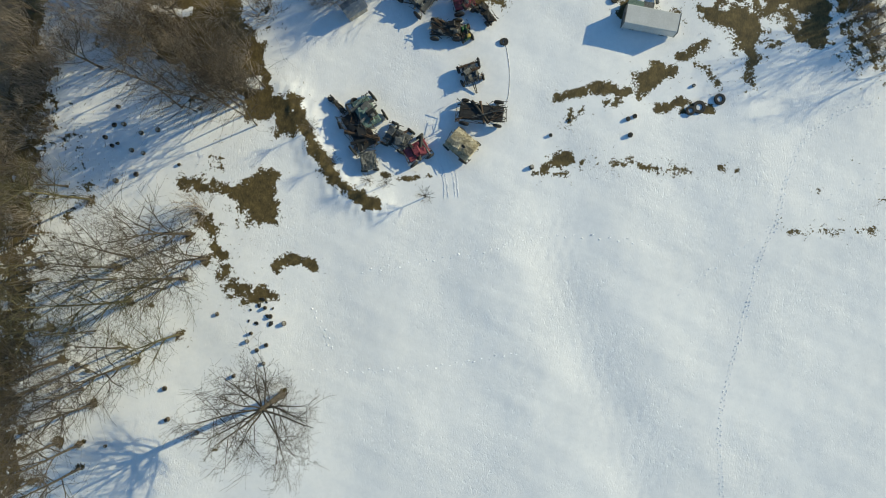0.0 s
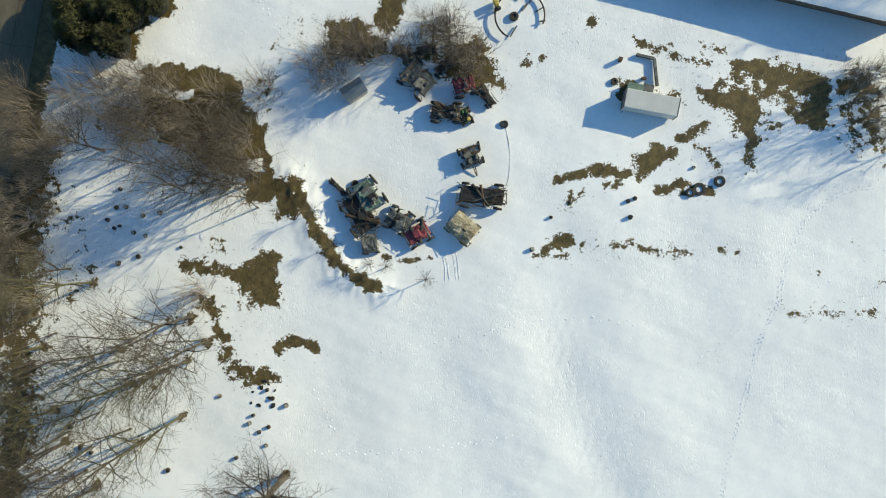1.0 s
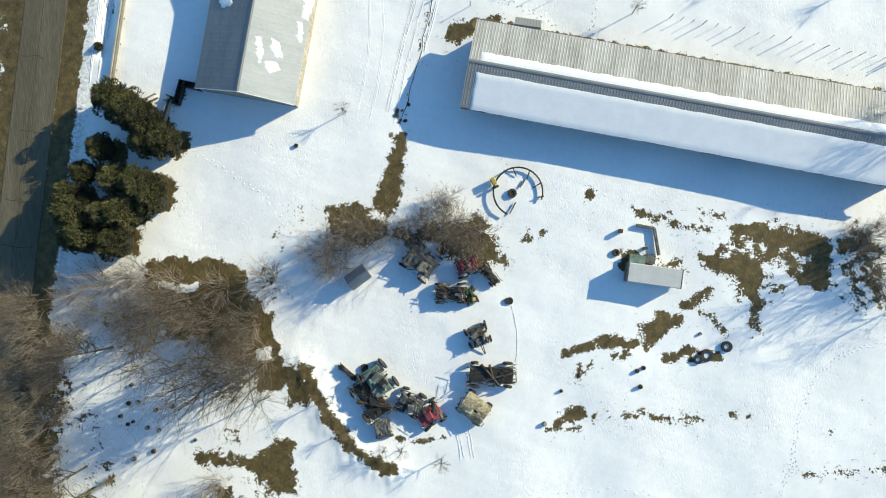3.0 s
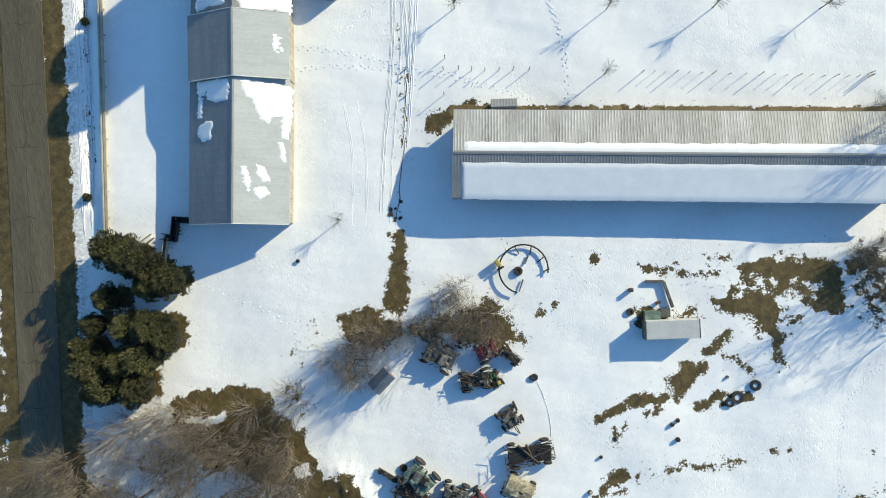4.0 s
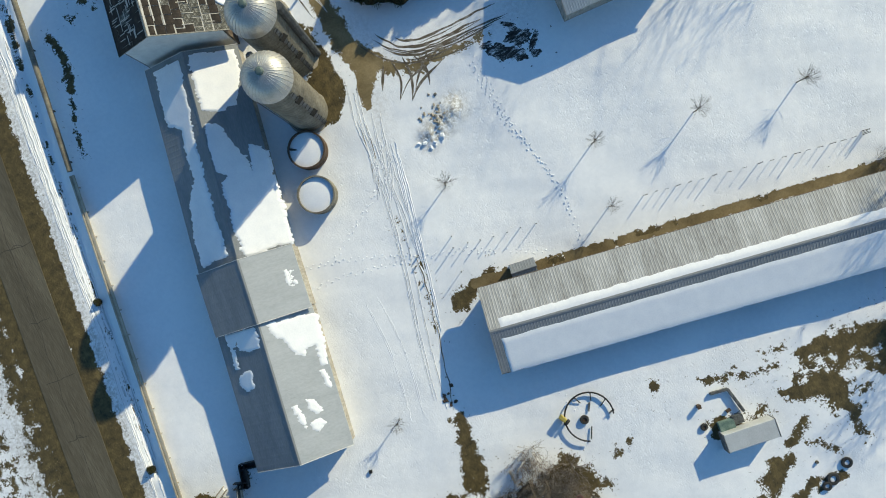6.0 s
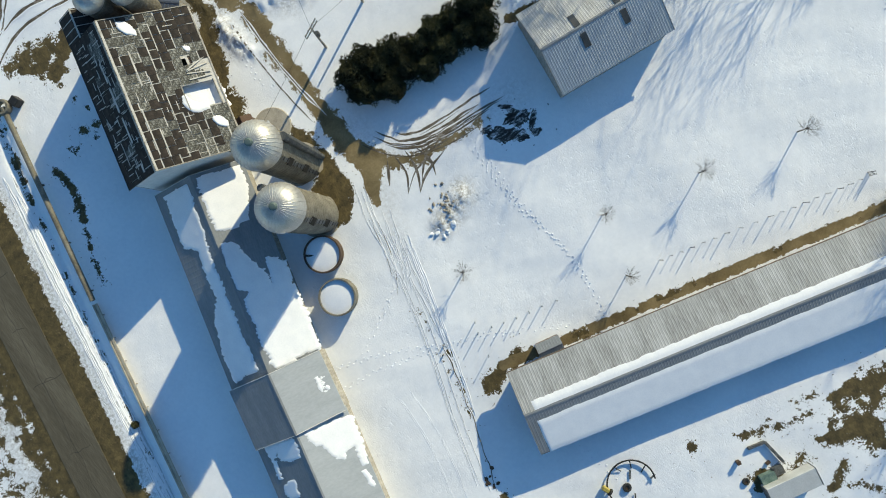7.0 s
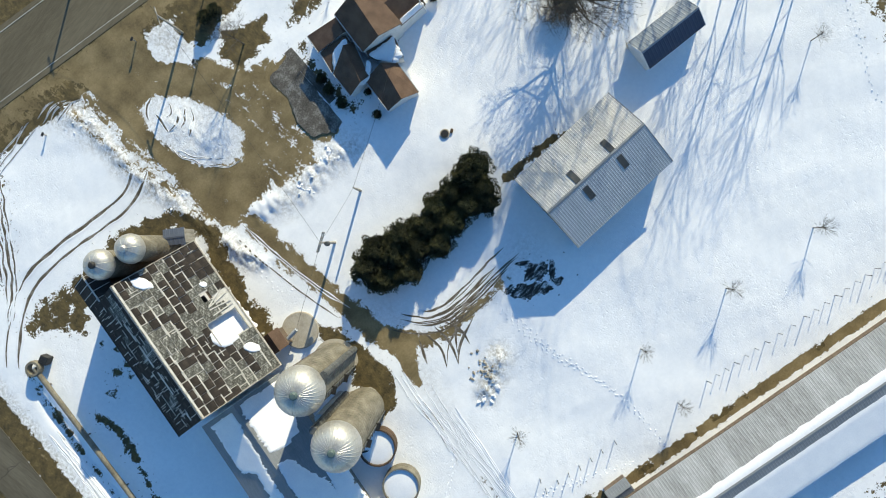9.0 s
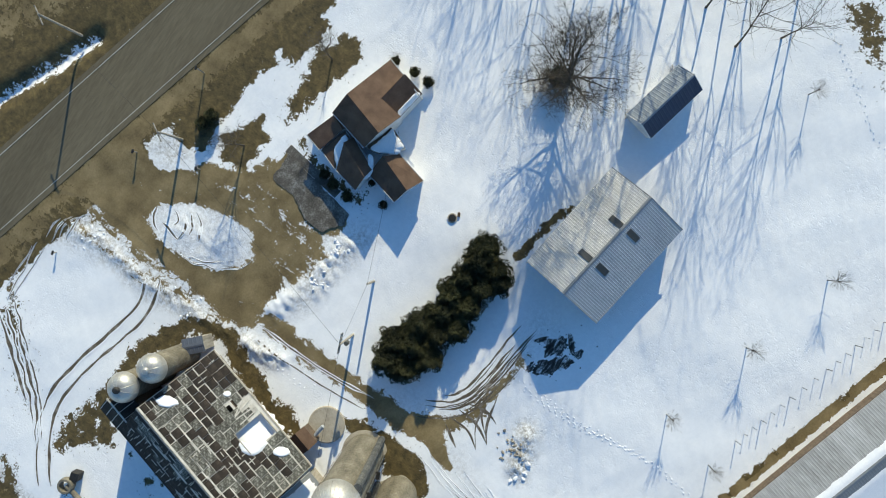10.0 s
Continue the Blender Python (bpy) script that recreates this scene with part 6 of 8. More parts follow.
# tall bare trees of the south-west wood
for i, p in enumerate(WOOD_TREES):
    plant(TALL[3] if i in (10, 2) else TALL[(0, 1, 2, 4)[vr.randrange(4)]], "bare_tree", p, vr.uniform(0.95, 1.25), vr.uniform(0, 360), "tall leafless tree standing in snow", "tree", "bare trees of the wood")
for p in [(-40.8, -17.0), (-30.7, -23.0), (-49.8, -32.8), (-53.6, -31.1), (-37.5, -14.4), (-46.6, -19.7), (-30.5, -17.6), (-39.1, -18.8), (-33.4, -21.1), (-31.6, -19.2), (-42.4, -15.8), (-29.7, -21.6)]:
    plant(THIN[vr.randrange(3)], "bare_tree", p, vr.uniform(0.6, 0.85), vr.uniform(0, 360), "slender leafless tree among brush", "tree", "bare trees of the wood")
for p in [(-39.0, -22.2), (-36.5, -21.4), (-35.0, -23.0), (-33.1, -22.7), (-31.2, -23.4), (-41.4, -21.1), (-37.4, -23.8), (-42.4, -20.2), (-38.4, -21.6), (-33.9, -22.6), (-32.4, -23.4), (-30.6, -24.4), (-29.2, -25.4), (-34.8, -21.0), (-31.6, -22.2), (-35.8, -24.2)]:
    plant(POLE_TREE[vr.randrange(4)], "bare_tree", p, vr.uniform(0.58, 0.8), vr.uniform(0, 360), "slender leafless tree at the brush edge", "tree", "bare trees of the wood")
for p in [(-34.6, -39.9), (-36.0, -42.2), (-38.4, -43.5), (-48.1, -48.5), (-45.9, -48.4), (-51.4, -43.0), (-49.3, -50.7), (-46.7, -52.2), (-28.5, -21.2), (-29.6, -22.0), (-43.9, -42.7), (-42.4, -40.2), (-52.8, -38.1), (-51.0, -39.9), (-49.5, -51.9), (-47.2, -54.8), (-45.5, -56.2), (-53.5, -46.8), (-42.3, -50.0), (-53.4, -43.1)]:
    plant(POLE_TREE[vr.randrange(4)], "bare_tree", p, vr.uniform(0.7, 1.0), vr.uniform(0, 360), "slender leafless tree in the open wood", "tree", "bare trees of the wood")
plant(SPREAD[0], "bare_tree", (-25.2, -54.4), 1.0, 40, "broad leafless tree with open spreading crown", "tree")
for p in [(x, y) for x, y in ((-56.6, -16.2), (-55.9, -23.7), (-56.5, -31.2), (-54.6, -37.3), (-53.2, -14.2), (-54.2, -20.5), (-55.8, -26.8), (-53.6, -44.7), (-55.3, -47.2), (-54.5, -13.7), (-55.1, -57.0), (-53.3, -38.5), (-54.7, -34.2))]:
    plant(TALL[(0, 1, 2, 4)[vr.randrange(4)]], "bare_tree", p, vr.uniform(0.6, 0.9), vr.uniform(0, 360), "tall leafless tree beside the lane", "tree", "bare trees of the wood")
for p in [(-52.0, -26.1), (-53.0, -31.0), (-53.4, -36.0), (-45.5, -15.9), (-41.8, -15.2), (-38.0, -15.7), (-34.8, -17.4), (-32.2, -19.8), (-34.0, -21.1), (-30.3, -20.4), (-28.8, -12.9), (-34.4, -13.4), (-39.4, -13.2), (-42.3, -17.7), (-51.7, -19.2), (-35.0, -34.7)]:
    plant(SHRUB[vr.randrange(3)], "brush", p, vr.uniform(0.8, 1.3), vr.uniform(0, 360), "grey-brown leafless thicket among trees", "shrub", "thickets of the wood", names=("twig_mass",))
for p in [(-50.8, -13.4), (-47.6, -12.7), (-45.1, -12.0), (-48.8, -15.9), (-50.6, -18.4), (-43.1, -14.5), (-37.9, -17.5), (-31.0, -17.3), (-36.0, -18.7), (-39.9, -15.7), (-42.5, -12.0), (-52.4, -20.9), (-53.3, -23.5)]:
    plant(SHRUB[vr.randrange(3)], "brush", p, vr.uniform(0.8, 1.25), vr.uniform(0, 360), "grey-brown leafless thicket among trees", "shrub", "thickets of the wood", names=("twig_mass",))
for p in WOOD_TREES[:12] + [(-25.2, -54.4)]:
    plant(SHRUB[vr.randrange(3)], "brush", p, vr.uniform(0.22, 0.34), vr.uniform(0, 360), "tuft of dry brush at a tree foot", "shrub", "tufts at the tree feet", names=("twig_mass",))
for y in range(-66, -12, 3):
    plant(SHRUB[vr.randrange(3)], "brush", (-59.4 + (y + 50) * 0.14 + vr.uniform(-1.2, 2.2), y + vr.uniform(-1, 1)), vr.uniform(0.9, 1.35), vr.uniform(0, 360), "dense leafless thicket along the lane", "shrub", "thickets along the lane", names=("twig_mass",))
# brush round the scrap yard
for p in [(-23.8, -9.4), (-21.9, -8.4), (-20.0, -9.0), (-21.2, -10.9), (-23.1, -11.6), (-19.5, -7.5), (-18.2, -7.7), (-17.6, -8.7), (-9.0, -6.3), (-7.8, -7.5), (-9.6, -8.5), (-7.1, -9.4), (-5.9, -8.1), (-10.9, -5.1), (-9.1, -4.5), (-6.5, -10.6), (-12.7, -7.9), (-15.1, -7.7)]:
    plant(SHRUB[vr.randrange(3)], "brush", p, vr.uniform(0.7, 1.1), vr.uniform(0, 360), "reddish leafless thicket at the scrap yard", "shrub", "thickets of the scrap yard", names=("twig_mass",))
for p in [(-9.0, -7.0), (-10.8, -7.5), (-21.6, -9.7)]:
    plant(THIN[vr.randrange(3)], "bare_tree", p, 0.7, vr.uniform(0, 360), "slender leafless tree among scrap", "tree")
for p in [(33.0, -9.1), (34.8, -9.7), (36.3, -11.4), (35.5, -13.9), (33.7, -11.5), (37.0, -15.0), (36.6, -8.4)]:
    plant(SHRUB[vr.randrange(3)], "brush", p, vr.uniform(0.6, 0.9), vr.uniform(0, 360), "dark leafless thicket at the pasture edge", "shrub", "thickets of the pasture", names=("twig_mass",))
for p in [(36.6, -12.6), (41.3, -11.3), (44.8, -13.7), (40.0, -7.8), (44.1, -7.1)]:
    plant(TALL[(0, 1, 2, 4)[vr.randrange(4)]], "bare_tree", p, vr.uniform(0.5, 0.7), vr.uniform(0, 360), "leafless tree at the pasture edge", "tree", "bare trees of the pasture")
for p in [(-16.6, -31.1), (-14.8, -31.3), (-10.6, -32.5), (-20.5, -29.1), (-22.8, -25.7)]:
    plant(SAPLING[vr.randrange(3)], "young_tree", p, vr.uniform(0.8, 1.2), vr.uniform(0, 360), "young leafless tree on the yard bank", "tree", "young trees on the bank")
for p, size in (((46.6, 6.4), 0.75), ((45.0, 4.6), 0.68), ((48.4, 8.6), 0.8)):
    plant(TALL[0], "bare_tree", p, size, vr.uniform(0, 360), "leafless tree beyond the long shed", "tree", "bare trees beyond the shed")
plant(SHRUB[1], "brush", (38.9, 5.6), 0.7, 20, "dark leafless thicket beside the long shed", "shrub", names=("twig_mass",))
# planted saplings in the lawn
for p in [(-3.2, 25.6), (12.9, 21.9), (24.0, 19.6), (35.1, 17.1), (49.9, 30.9), (-20.1, 5.4), (11.2, 15.0)]:
    plant(SAPLING[vr.randrange(3)], "young_tree", p, vr.uniform(0.85, 1.2), vr.uniform(0, 360), "young leafless tree planted in the snowy lawn", "tree", "saplings of the lawn")
# big trees north of the farmyard
plant(JUNIPER[1], "juniper", (35.6, 53.6), 0.85, 0, "dark low evergreen bush at a tree foot", "conifer", names=("core", "foliage"))
plant(SPREAD[1], "bare_tree", (35.4, 52.7), 0.95, 10, "large leafless tree with brush at its foot", "tree")
for p in [(45.3, 54.3), (49.3, 49.3), (51.1, 45.4), (49.5, 40.3), (53.0, 36.9), (33.8, 70.5), (38.7, 68.4), (42.3, 65.5), (45.9, 63.6), (50.2, 60.7), (50.1, 54.5), (55.9, 55.8), (54.9, 49.8), (54.6, 45.0), (60.1, 45.5), (59.5, 39.1), (55.9, 61.1), (61.4, 53.2), (40.9, 73.9), (36.0, 76.5), (46.1, 70.8), (61.9, 58.9), (54.2, 66.8)]:
    size = 1.45 if p[0] < 51 and 48 < p[1] < 55 else vr.uniform(0.78, 1.0)
    # stand far enough off for the shadow to end on the lawn
    short = size * 23.7 * vr.uniform(0.88, 1.0) - ((p[0] - 27.2) * 0.877 - (p[1] - 65.5) * 0.481)
    if short > 0:
        p = (p[0] + SUN_DIR.x * short / 0.574, p[1] + SUN_DIR.y * short / 0.574)
    plant(POLE_TREE[vr.randrange(4)], "bare_tree", p, size, vr.uniform(0, 360), "tall leafless tree north of the yard", "tree", "bare trees of the north wood")
plant(THIN[0], "bare_tree", (8.7, 77.9), 0.55, 0, "small weeping leafless tree beside the drive", "tree")
plant(THIN[1], "bare_tree", (22.5, 75.5), 0.5, 0, "small leafless tree beside the farmhouse", "tree")
for p, s in (((33.4, 54.5), 0.7), ((34.2, 53.4), 0.8), ((35.0, 52.6), 0.7), ((34.6, 54.6), 0.6), ((26.7, 69.6), 0.3), ((26.5, 65.1), 0.3), ((36.7, 45.2), 0.25), ((43.5, 44.2), 0.25)):
    plant(SHRUB[vr.randrange(3)], "brush", p, s, vr.uniform(0, 360), "small leafless bush in snow", "shrub", names=("twig_mass",))
# junipers by the barnyard and the clipped row
for p, s in zip(JUNIPER_SPOTS, [1.1, 1.15, 1.1, 1.0, 0.9, 0.8, 0.9, 1.0, 0.9, 1.1, 1.0, 1.05, 0.9, 1.1, 0.8, 1.0, 0.7, 0.8]):
    plant(TALL_JUNIPER[vr.randrange(3)], "juniper", p, s * 1.15, vr.uniform(0, 360), "dark green spreading juniper", "conifer", "junipers by the barnyard", names=("core", "foliage"))
for p, s in zip([(-0.5, 50.3), (-0.3, 48.0), (1.5, 51.0), (2.5, 49.0), (2.4, 46.5), (4.7, 49.8), (4.9, 47.5), (7.5, 48.3), (6.7, 46.1), (9.4, 48.9), (9.5, 46.6), (12.2, 46.7), (11.9, 48.8), (14.3, 48.6), (14.3, 46.6), (15.7, 48.9), (13.6, 45.4), (-1.2, 48.6), (3.3, 47.5), (6.0, 47.6), (8.4, 47.0), (10.9, 46.9), (14.6, 47.2), (3.1, 50.4), (6.4, 49.5), (9.7, 49.5), (14.1, 49.4), (1.0, 47.3), (11.0, 49.1)], [1.0, 0.8, 0.9, 0.9, 0.8, 0.9, 0.85, 0.9, 0.85, 0.9, 0.9, 0.9, 0.85, 1.0, 0.85, 0.95, 0.8] + [0.62] * 12):
    plant(JUNIPER[vr.randrange(3)], "hedge_bush", p, s * 1.16, vr.uniform(0, 360), "dark green arborvitae bush in a dense row", "conifer", "dense evergreen row", names=("core", "foliage"))

for p in ((26.5, 69.4), (11.6, 68.4), (11.3, 66.9), (11.1, 64.8), (12.8, 61.0), (26.7, 65.0), (26.7, 66.9), (14.0, 63.5)):
    plant(JUNIPER[vr.randrange(3)], "juniper", p, vr.uniform(0.25, 0.42), vr.uniform(0, 360), "small dark evergreen shrub against the farmhouse", "conifer", "shrubs round the farmhouse", names=("core", "foliage"))
for p, s in (((-44.0, 33.1), 0.28), ((-47.4, 13.6), 0.3)):
    plant(JUNIPER[0], "juniper", p, s, 0, "small dark evergreen shrub on the lane bank", "conifer", names=("core", "foliage"))

for p in ((8.0, 82.8), (9.3, 82.5)):
    plant(TALL_JUNIPER[1], "juniper", p, 0.5, vr.uniform(0, 360), "small upright evergreen beside the drive", "conifer", "evergreens beside the drive", names=("core", "foliage"))

# dry grass tufts on the thawed ground
gr = np.random.RandomState(5)
ok = np.argwhere((BARE > 0.45) & (GX > -64) & (GX < 62) & (GY > -60) & (GY < 108))
pick = ok[gr.randint(0, len(ok), 7000)]
vs, fs = [], []
for j, i in pick:
    x, y = GX[j, i] + gr.uniform(-0.25, 0.25), GY[j, i] + gr.uniform(-0.25, 0.25)
    z = HIGH[j, i]
    a = gr.uniform(0, 6.28)
    h, s = gr.uniform(0.04, 0.14), gr.uniform(0.08, 0.25)
    dx, dy = math.cos(a), math.sin(a)
    k = len(vs)
    vs += [(x - dy * 0.03, y + dx * 0.03, z - 0.02), (x + dy * 0.03, y - dx * 0.03, z - 0.02), (x + dx * s, y + dy * s, z + h)]
    fs.append((k, k + 1, k + 2))
tufts = bpy.data.meshes.new("dry_grass")
tufts.from_pydata(vs, [], fs)
tufts.materials.append(DRY_WEED)
tagged(new("dry_grass", tufts), "flattened brown winter grass on thawed ground", "grass", kind="stuff")

# single weed stalks poking through thin snow
thin = np.argwhere((BARE > 0.02) & (BARE < 0.5) & (GX > -62) & (GX < 62) & (GY > -60) & (GY < 100))
pick = thin[gr.randint(0, len(thin), 3600)]
vs, fs = [], []
for j, i in pick:
    x, y, z = GX[j, i] + gr.normal(0, 0.5), GY[j, i] + gr.normal(0, 0.5), HIGH[j, i]
    for _ in range(3):
        a, h, s0 = gr.uniform(0, 6.28), gr.uniform(0.05, 0.17), gr.uniform(0.05, 0.18)
        dx, dy = math.cos(a), math.sin(a)
        k = len(vs)
        vs += [(x - dy * 0.025, y + dx * 0.025, z - 0.02), (x + dy * 0.025, y - dx * 0.025, z - 0.02), (x + dx * s0, y + dy * s0, z + h)]
        fs.append((k, k + 1, k + 2))
weeds = bpy.data.meshes.new("weed_stalks")
weeds.from_pydata(vs, [], fs)
weeds.materials.append(DRY_WEED)
tagged(new("weed_stalks", weeds), "sparse dry weed stalks poking through snow", "weeds", kind="stuff")


# ---- yard things ----
def flat_quad(bm, pts, thick=0.12):
    """A slab whose top has the given corners."""
    top = [bm.verts.new(p) for p in pts]
    low = [bm.verts.new((p[0], p[1], p[2] - thick)) for p in pts]
    n = len(pts)
    bm.faces.new(top)
    bm.faces.new(low[::-1])
    for i in range(n):
        bm.faces.new((top[i], low[i], low[(i + 1) % n], top[(i + 1) % n]))
    bmesh.ops.recalc_face_normals(bm, faces=bm.faces)


def drop_wall(bm, pts, foot=-0.2):
    """A solid from the given top corners down to the ground."""
    top = [bm.verts.new((x, y, z - 0.14)) for x, y, z in pts]
    low = [bm.verts.new((x, y, foot)) for x, y, z in pts]
    n = len(pts)
    bm.faces.new(low[::-1])
    for i in range(n):
        bm.faces.new((top[i], low[i], low[(i + 1) % n], top[(i + 1) % n]))
    return top


def house_roof(parent, origin, ridge, zr, left, zl, right, zw, labels=("", ""), valley=()):
    """A gabled wing: its ridge, and the eave on either side, each from the same end to the other."""
    ox, oy = origin
    r0, r1 = ((p[0] - ox, p[1] - oy, zr) for p in ridge)
    made = []
    for (e0, e1), z, text in ((left, zl, labels[0]), (right, zw, labels[1])):
        q = [r0, r1, (e1[0] - ox, e1[1] - oy, z), (e0[0] - ox, e0[1] - oy, z)]
        bm = bmesh.new()
        flat_quad(bm, q if not valley or text != labels[0] else [q[0], q[1], *((x - ox, y - oy, z) for x, y, z in valley), q[3]])
        part("roof_slope", bm, BROWN_ROOF, parent, text)
        bm = bmesh.new()
        add_tube(bm, [q[3], q[2]], 0.06, 6)
        part("gutter", bm, GALV, parent, "pale metal gutter")
        made.append(q)
    mid = Vector(((r0[0] + r1[0]) / 2, (r0[1] + r1[1]) / 2, 0))
    inset = lambda p: (p[0] + (mid.x - p[0]) * 0.07, p[1] + (mid.y - p[1]) * 0.07, p[2])
    a, b = made
    side = [(x - ox, y - oy, z) for x, y, z in reversed(valley)] or [a[2]]
    loop = [inset(p) for p in (a[3], *side, a[1], b[2], b[3], a[0])]
    bm = bmesh.new()
    top = drop_wall(bm, loop)
    k = len(side)
    bm.faces.new((*top[:k + 2], top[-1]))
    bm.faces.new((top[-1], top[k + 1], top[k + 2], top[k + 3]))
    bmesh.ops.recalc_face_normals(bm, faces=bm.faces)
    part("wall", bm, WHITE_PAINT, parent, "pale house wall")
    bm = bmesh.new()
    add_tube(bm, [(r0[0], r0[1], r0[2] + 0.02), (r1[0], r1[1], r1[2] + 0.02)], 0.06, 6)
    part("ridge_cap", bm, BROWN_ROOF, parent)


def at_height(pts, *zs):
    return [(p[0], p[1], z) for p, z in zip(pts, zs)]


HO = (19.3, 67.0)
farmhouse = thing("farmhouse", pose(HO[0], HO[1], 0), "brown-roofed farmhouse with several wings and melting snow", "house")
house_roof(farmhouse, HO, [(20.1, 70.2), (18.8, 65.1)], 5.6, [(26.0, 69.3), (24.5, 63.9)], 2.9, [(17.6, 70.9), (16.6, 65.9)], 3.5, ("sunlit brown shingle slope", "shaded dark brown shingle slope"), ((21.6, 64.5, 4.27), (21.9, 67.2, 4.42), (25.4, 66.9, 2.93)))
wing = [(21.8 - HO[0], 67.3 - HO[1], 4.5), (25.5 - HO[0], 66.9 - HO[1], 4.1), (25.1 - HO[0], 64.5 - HO[1], 2.3), (21.5 - HO[0], 64.9 - HO[1], 2.6)]
bm = bmesh.new()
flat_quad(bm, wing, 0.14)
part("wing_slope", bm, BROWN_ROOF, farmhouse, "shaded dark brown shingle slope")
bm = bmesh.new()
top = drop_wall(bm, [(x * 0.985, y, z) for x, y, z in wing])
bm.faces.new(top)
bmesh.ops.recalc_face_normals(bm, faces=bm.faces)
part("wing_wall", bm, WHITE_PAINT, farmhouse, "pale house wall")
house_roof(farmhouse, HO, [(15.8, 68.0), (14.1, 64.0)], 3.4, [(16.9, 67.7), (15.3, 64.0)], 2.4, [(12.8, 67.2), (12.3, 64.2)], 2.1)
house_roof(farmhouse, HO, [(17.1, 63.8), (15.7, 59.5)], 3.1, [(18.4, 62.7), (17.6, 58.8)], 2.0, [(14.6, 64.1), (13.8, 60.0)], 2.0)
house_roof(farmhouse, HO, [(17.5, 70.7), (16.8, 69.0)], 3.2, [(18.0, 70.5), (17.2, 68.8)], 3.0, [(14.0, 72.1), (13.5, 70.0)], 2.2)
house_roof(farmhouse, HO, [(16.5, 68.9), (16.3, 68.1)], 2.8, [(16.9, 68.7), (16.7, 68.0)], 2.7, [(13.6, 69.9), (12.8, 67.4)], 2.0)
house_roof(farmhouse, HO, [(16.8, 65.3), (20.1, 64.4)], 2.75, [(17.0, 66.0), (20.1, 65.1)], 2.6, [(17.1, 64.3), (19.3, 62.5)], 2.3)


snow_slab(at_height([(14.6, 68.8), (16.6, 68.6), (16.3, 67.8), (13.7, 67.2), (13.1, 67.4)], 2.4, 2.95, 2.95, 2.3, 2.2), 0.12, "melting snow in the farmhouse roof valley", 1)
snow_slab(at_height([(16.7, 65.5), (20.1, 64.7), (19.2, 62.5), (18.0, 62.8), (17.2, 64.4)], 2.8, 2.85, 2.45, 2.4, 2.5), 0.14, "snow sheet on the farmhouse flat roof", 2)
snow_slab(at_height([(21.6, 65.4), (25.0, 65.0), (25.1, 64.5), (21.5, 64.9)], 3.05, 2.75, 2.4, 2.7), 0.12, "snow strip along the farmhouse eave", 3)
snow_slab(at_height([(16.6, 65.5), (16.6, 64.8), (15.1, 63.7), (13.7, 63.9), (13.8, 64.4), (15.0, 64.3)], 2.6, 2.5, 2.3, 2.3, 2.3, 2.4), 0.1, "melting snow between the farmhouse roofs", 4)
bm = bmesh.new()
add_tube(bm, [(0, 0, -0.1), (0, 0, 0.35)], 0.55, 20)
well = thing("well_cap", pose(*(16.2, 53.9), 0), "round concrete well cap with dark cover", "well")
part("ring", bm, CONCRETE, well)
bm = bmesh.new()
add_tube(bm, [(0, 0, 0.35), (0, 0, 0.42)], 0.42, 20)
part("cover", bm, BLACK_IRON, well, "dark metal cover")
bm = bmesh.new()
add_box(bm, (0.75, -0.35, 0.2), (0.5, 0.3, 0.5), 30, bevel=0.05)
part("pump_box", bm, RUST, well)


def utility_pole(p, height, heading, arms, gear, label):
    ob = thing("utility_pole", pose(p[0], p[1], 0, 0, 0, heading), label, "utility pole", "wooden poles of the farm line")
    bm = bmesh.new()
    add_tube(bm, [(0, 0, -0.3), (0, 0, height)], [0.16, 0.10], 8)
    part("pole", bm, GREY_WOOD, ob)
    for z in arms:
        bm = bmesh.new()
        add_box(bm, (0, 0.12, z), (2.2, 0.1, 0.12), bevel=0.01)
        arm = part("crossarm", bm, GREY_WOOD, ob)
        for x in (-1.0, -0.4, 0.4, 1.0):
            bm = bmesh.new()
            add_lathe(bm, [(0.05, z + 0.06), (0.07, z + 0.12), (0.04, z + 0.2), (0, z + 0.22)], 8, (x, 0.12, 0))
            part("insulator", bm, GREY_IRON, arm)
    if gear:
        bm = bmesh.new()
        add_lathe(bm, [(0.24, height - 2.0), (0.26, height - 1.9), (0.26, height - 1.2), (0.2, height - 1.1), (0, height - 1.1)], 12, (0, -0.4, 0))
        part("transformer", bm, GREY_IRON, ob, "grey can transformer")
    return (p[0], p[1], height)


def wire(a, b, sag, label="thin sagging overhead wire"):
    bm = bmesh.new()
    pts = []
    for i in range(17):
        u = i / 16
        pts.append((a[0] + (b[0] - a[0]) * u, a[1] + (b[1] - a[1]) * u, a[2] + (b[2] - a[2]) * u - sag * 4 * u * (1 - u)))
    add_tube(bm, pts, 0.016, 4)
    tagged(link_mesh("overhead_wire", bm, BLACK_IRON), label, "wire", "overhead wires")


POLE_A = utility_pole((-1.1, 55.1), 7.0, 25, (6.7, 6.0), True, "wooden utility pole with crossarm and transformer")
POLE_B = utility_pole((5.2, 56.8), 4.4, 60, (), False, "short wooden service pole on the lawn")
POLE_C = utility_pole((5.0, 84.1), 6.0, 60, (5.8,), False, "wooden pole beside the farm drive")
POLE_D = utility_pole((7.6, 100.9), 7.5, 60, (7.2,), False, "wooden pole across the marked road")
wire(POLE_A, POLE_B, 0.3)
wire(POLE_B, (HO[0] + 1.0, HO[1] - 3.0, 3.0), 0.3)
wire(POLE_A, POLE_C, 0.5)
wire(POLE_C, POLE_D, 0.6)
wire(POLE_A, (SILO_A[0] - 1.5, SILO_A[1] + 4.0, 5.0), 0.3)
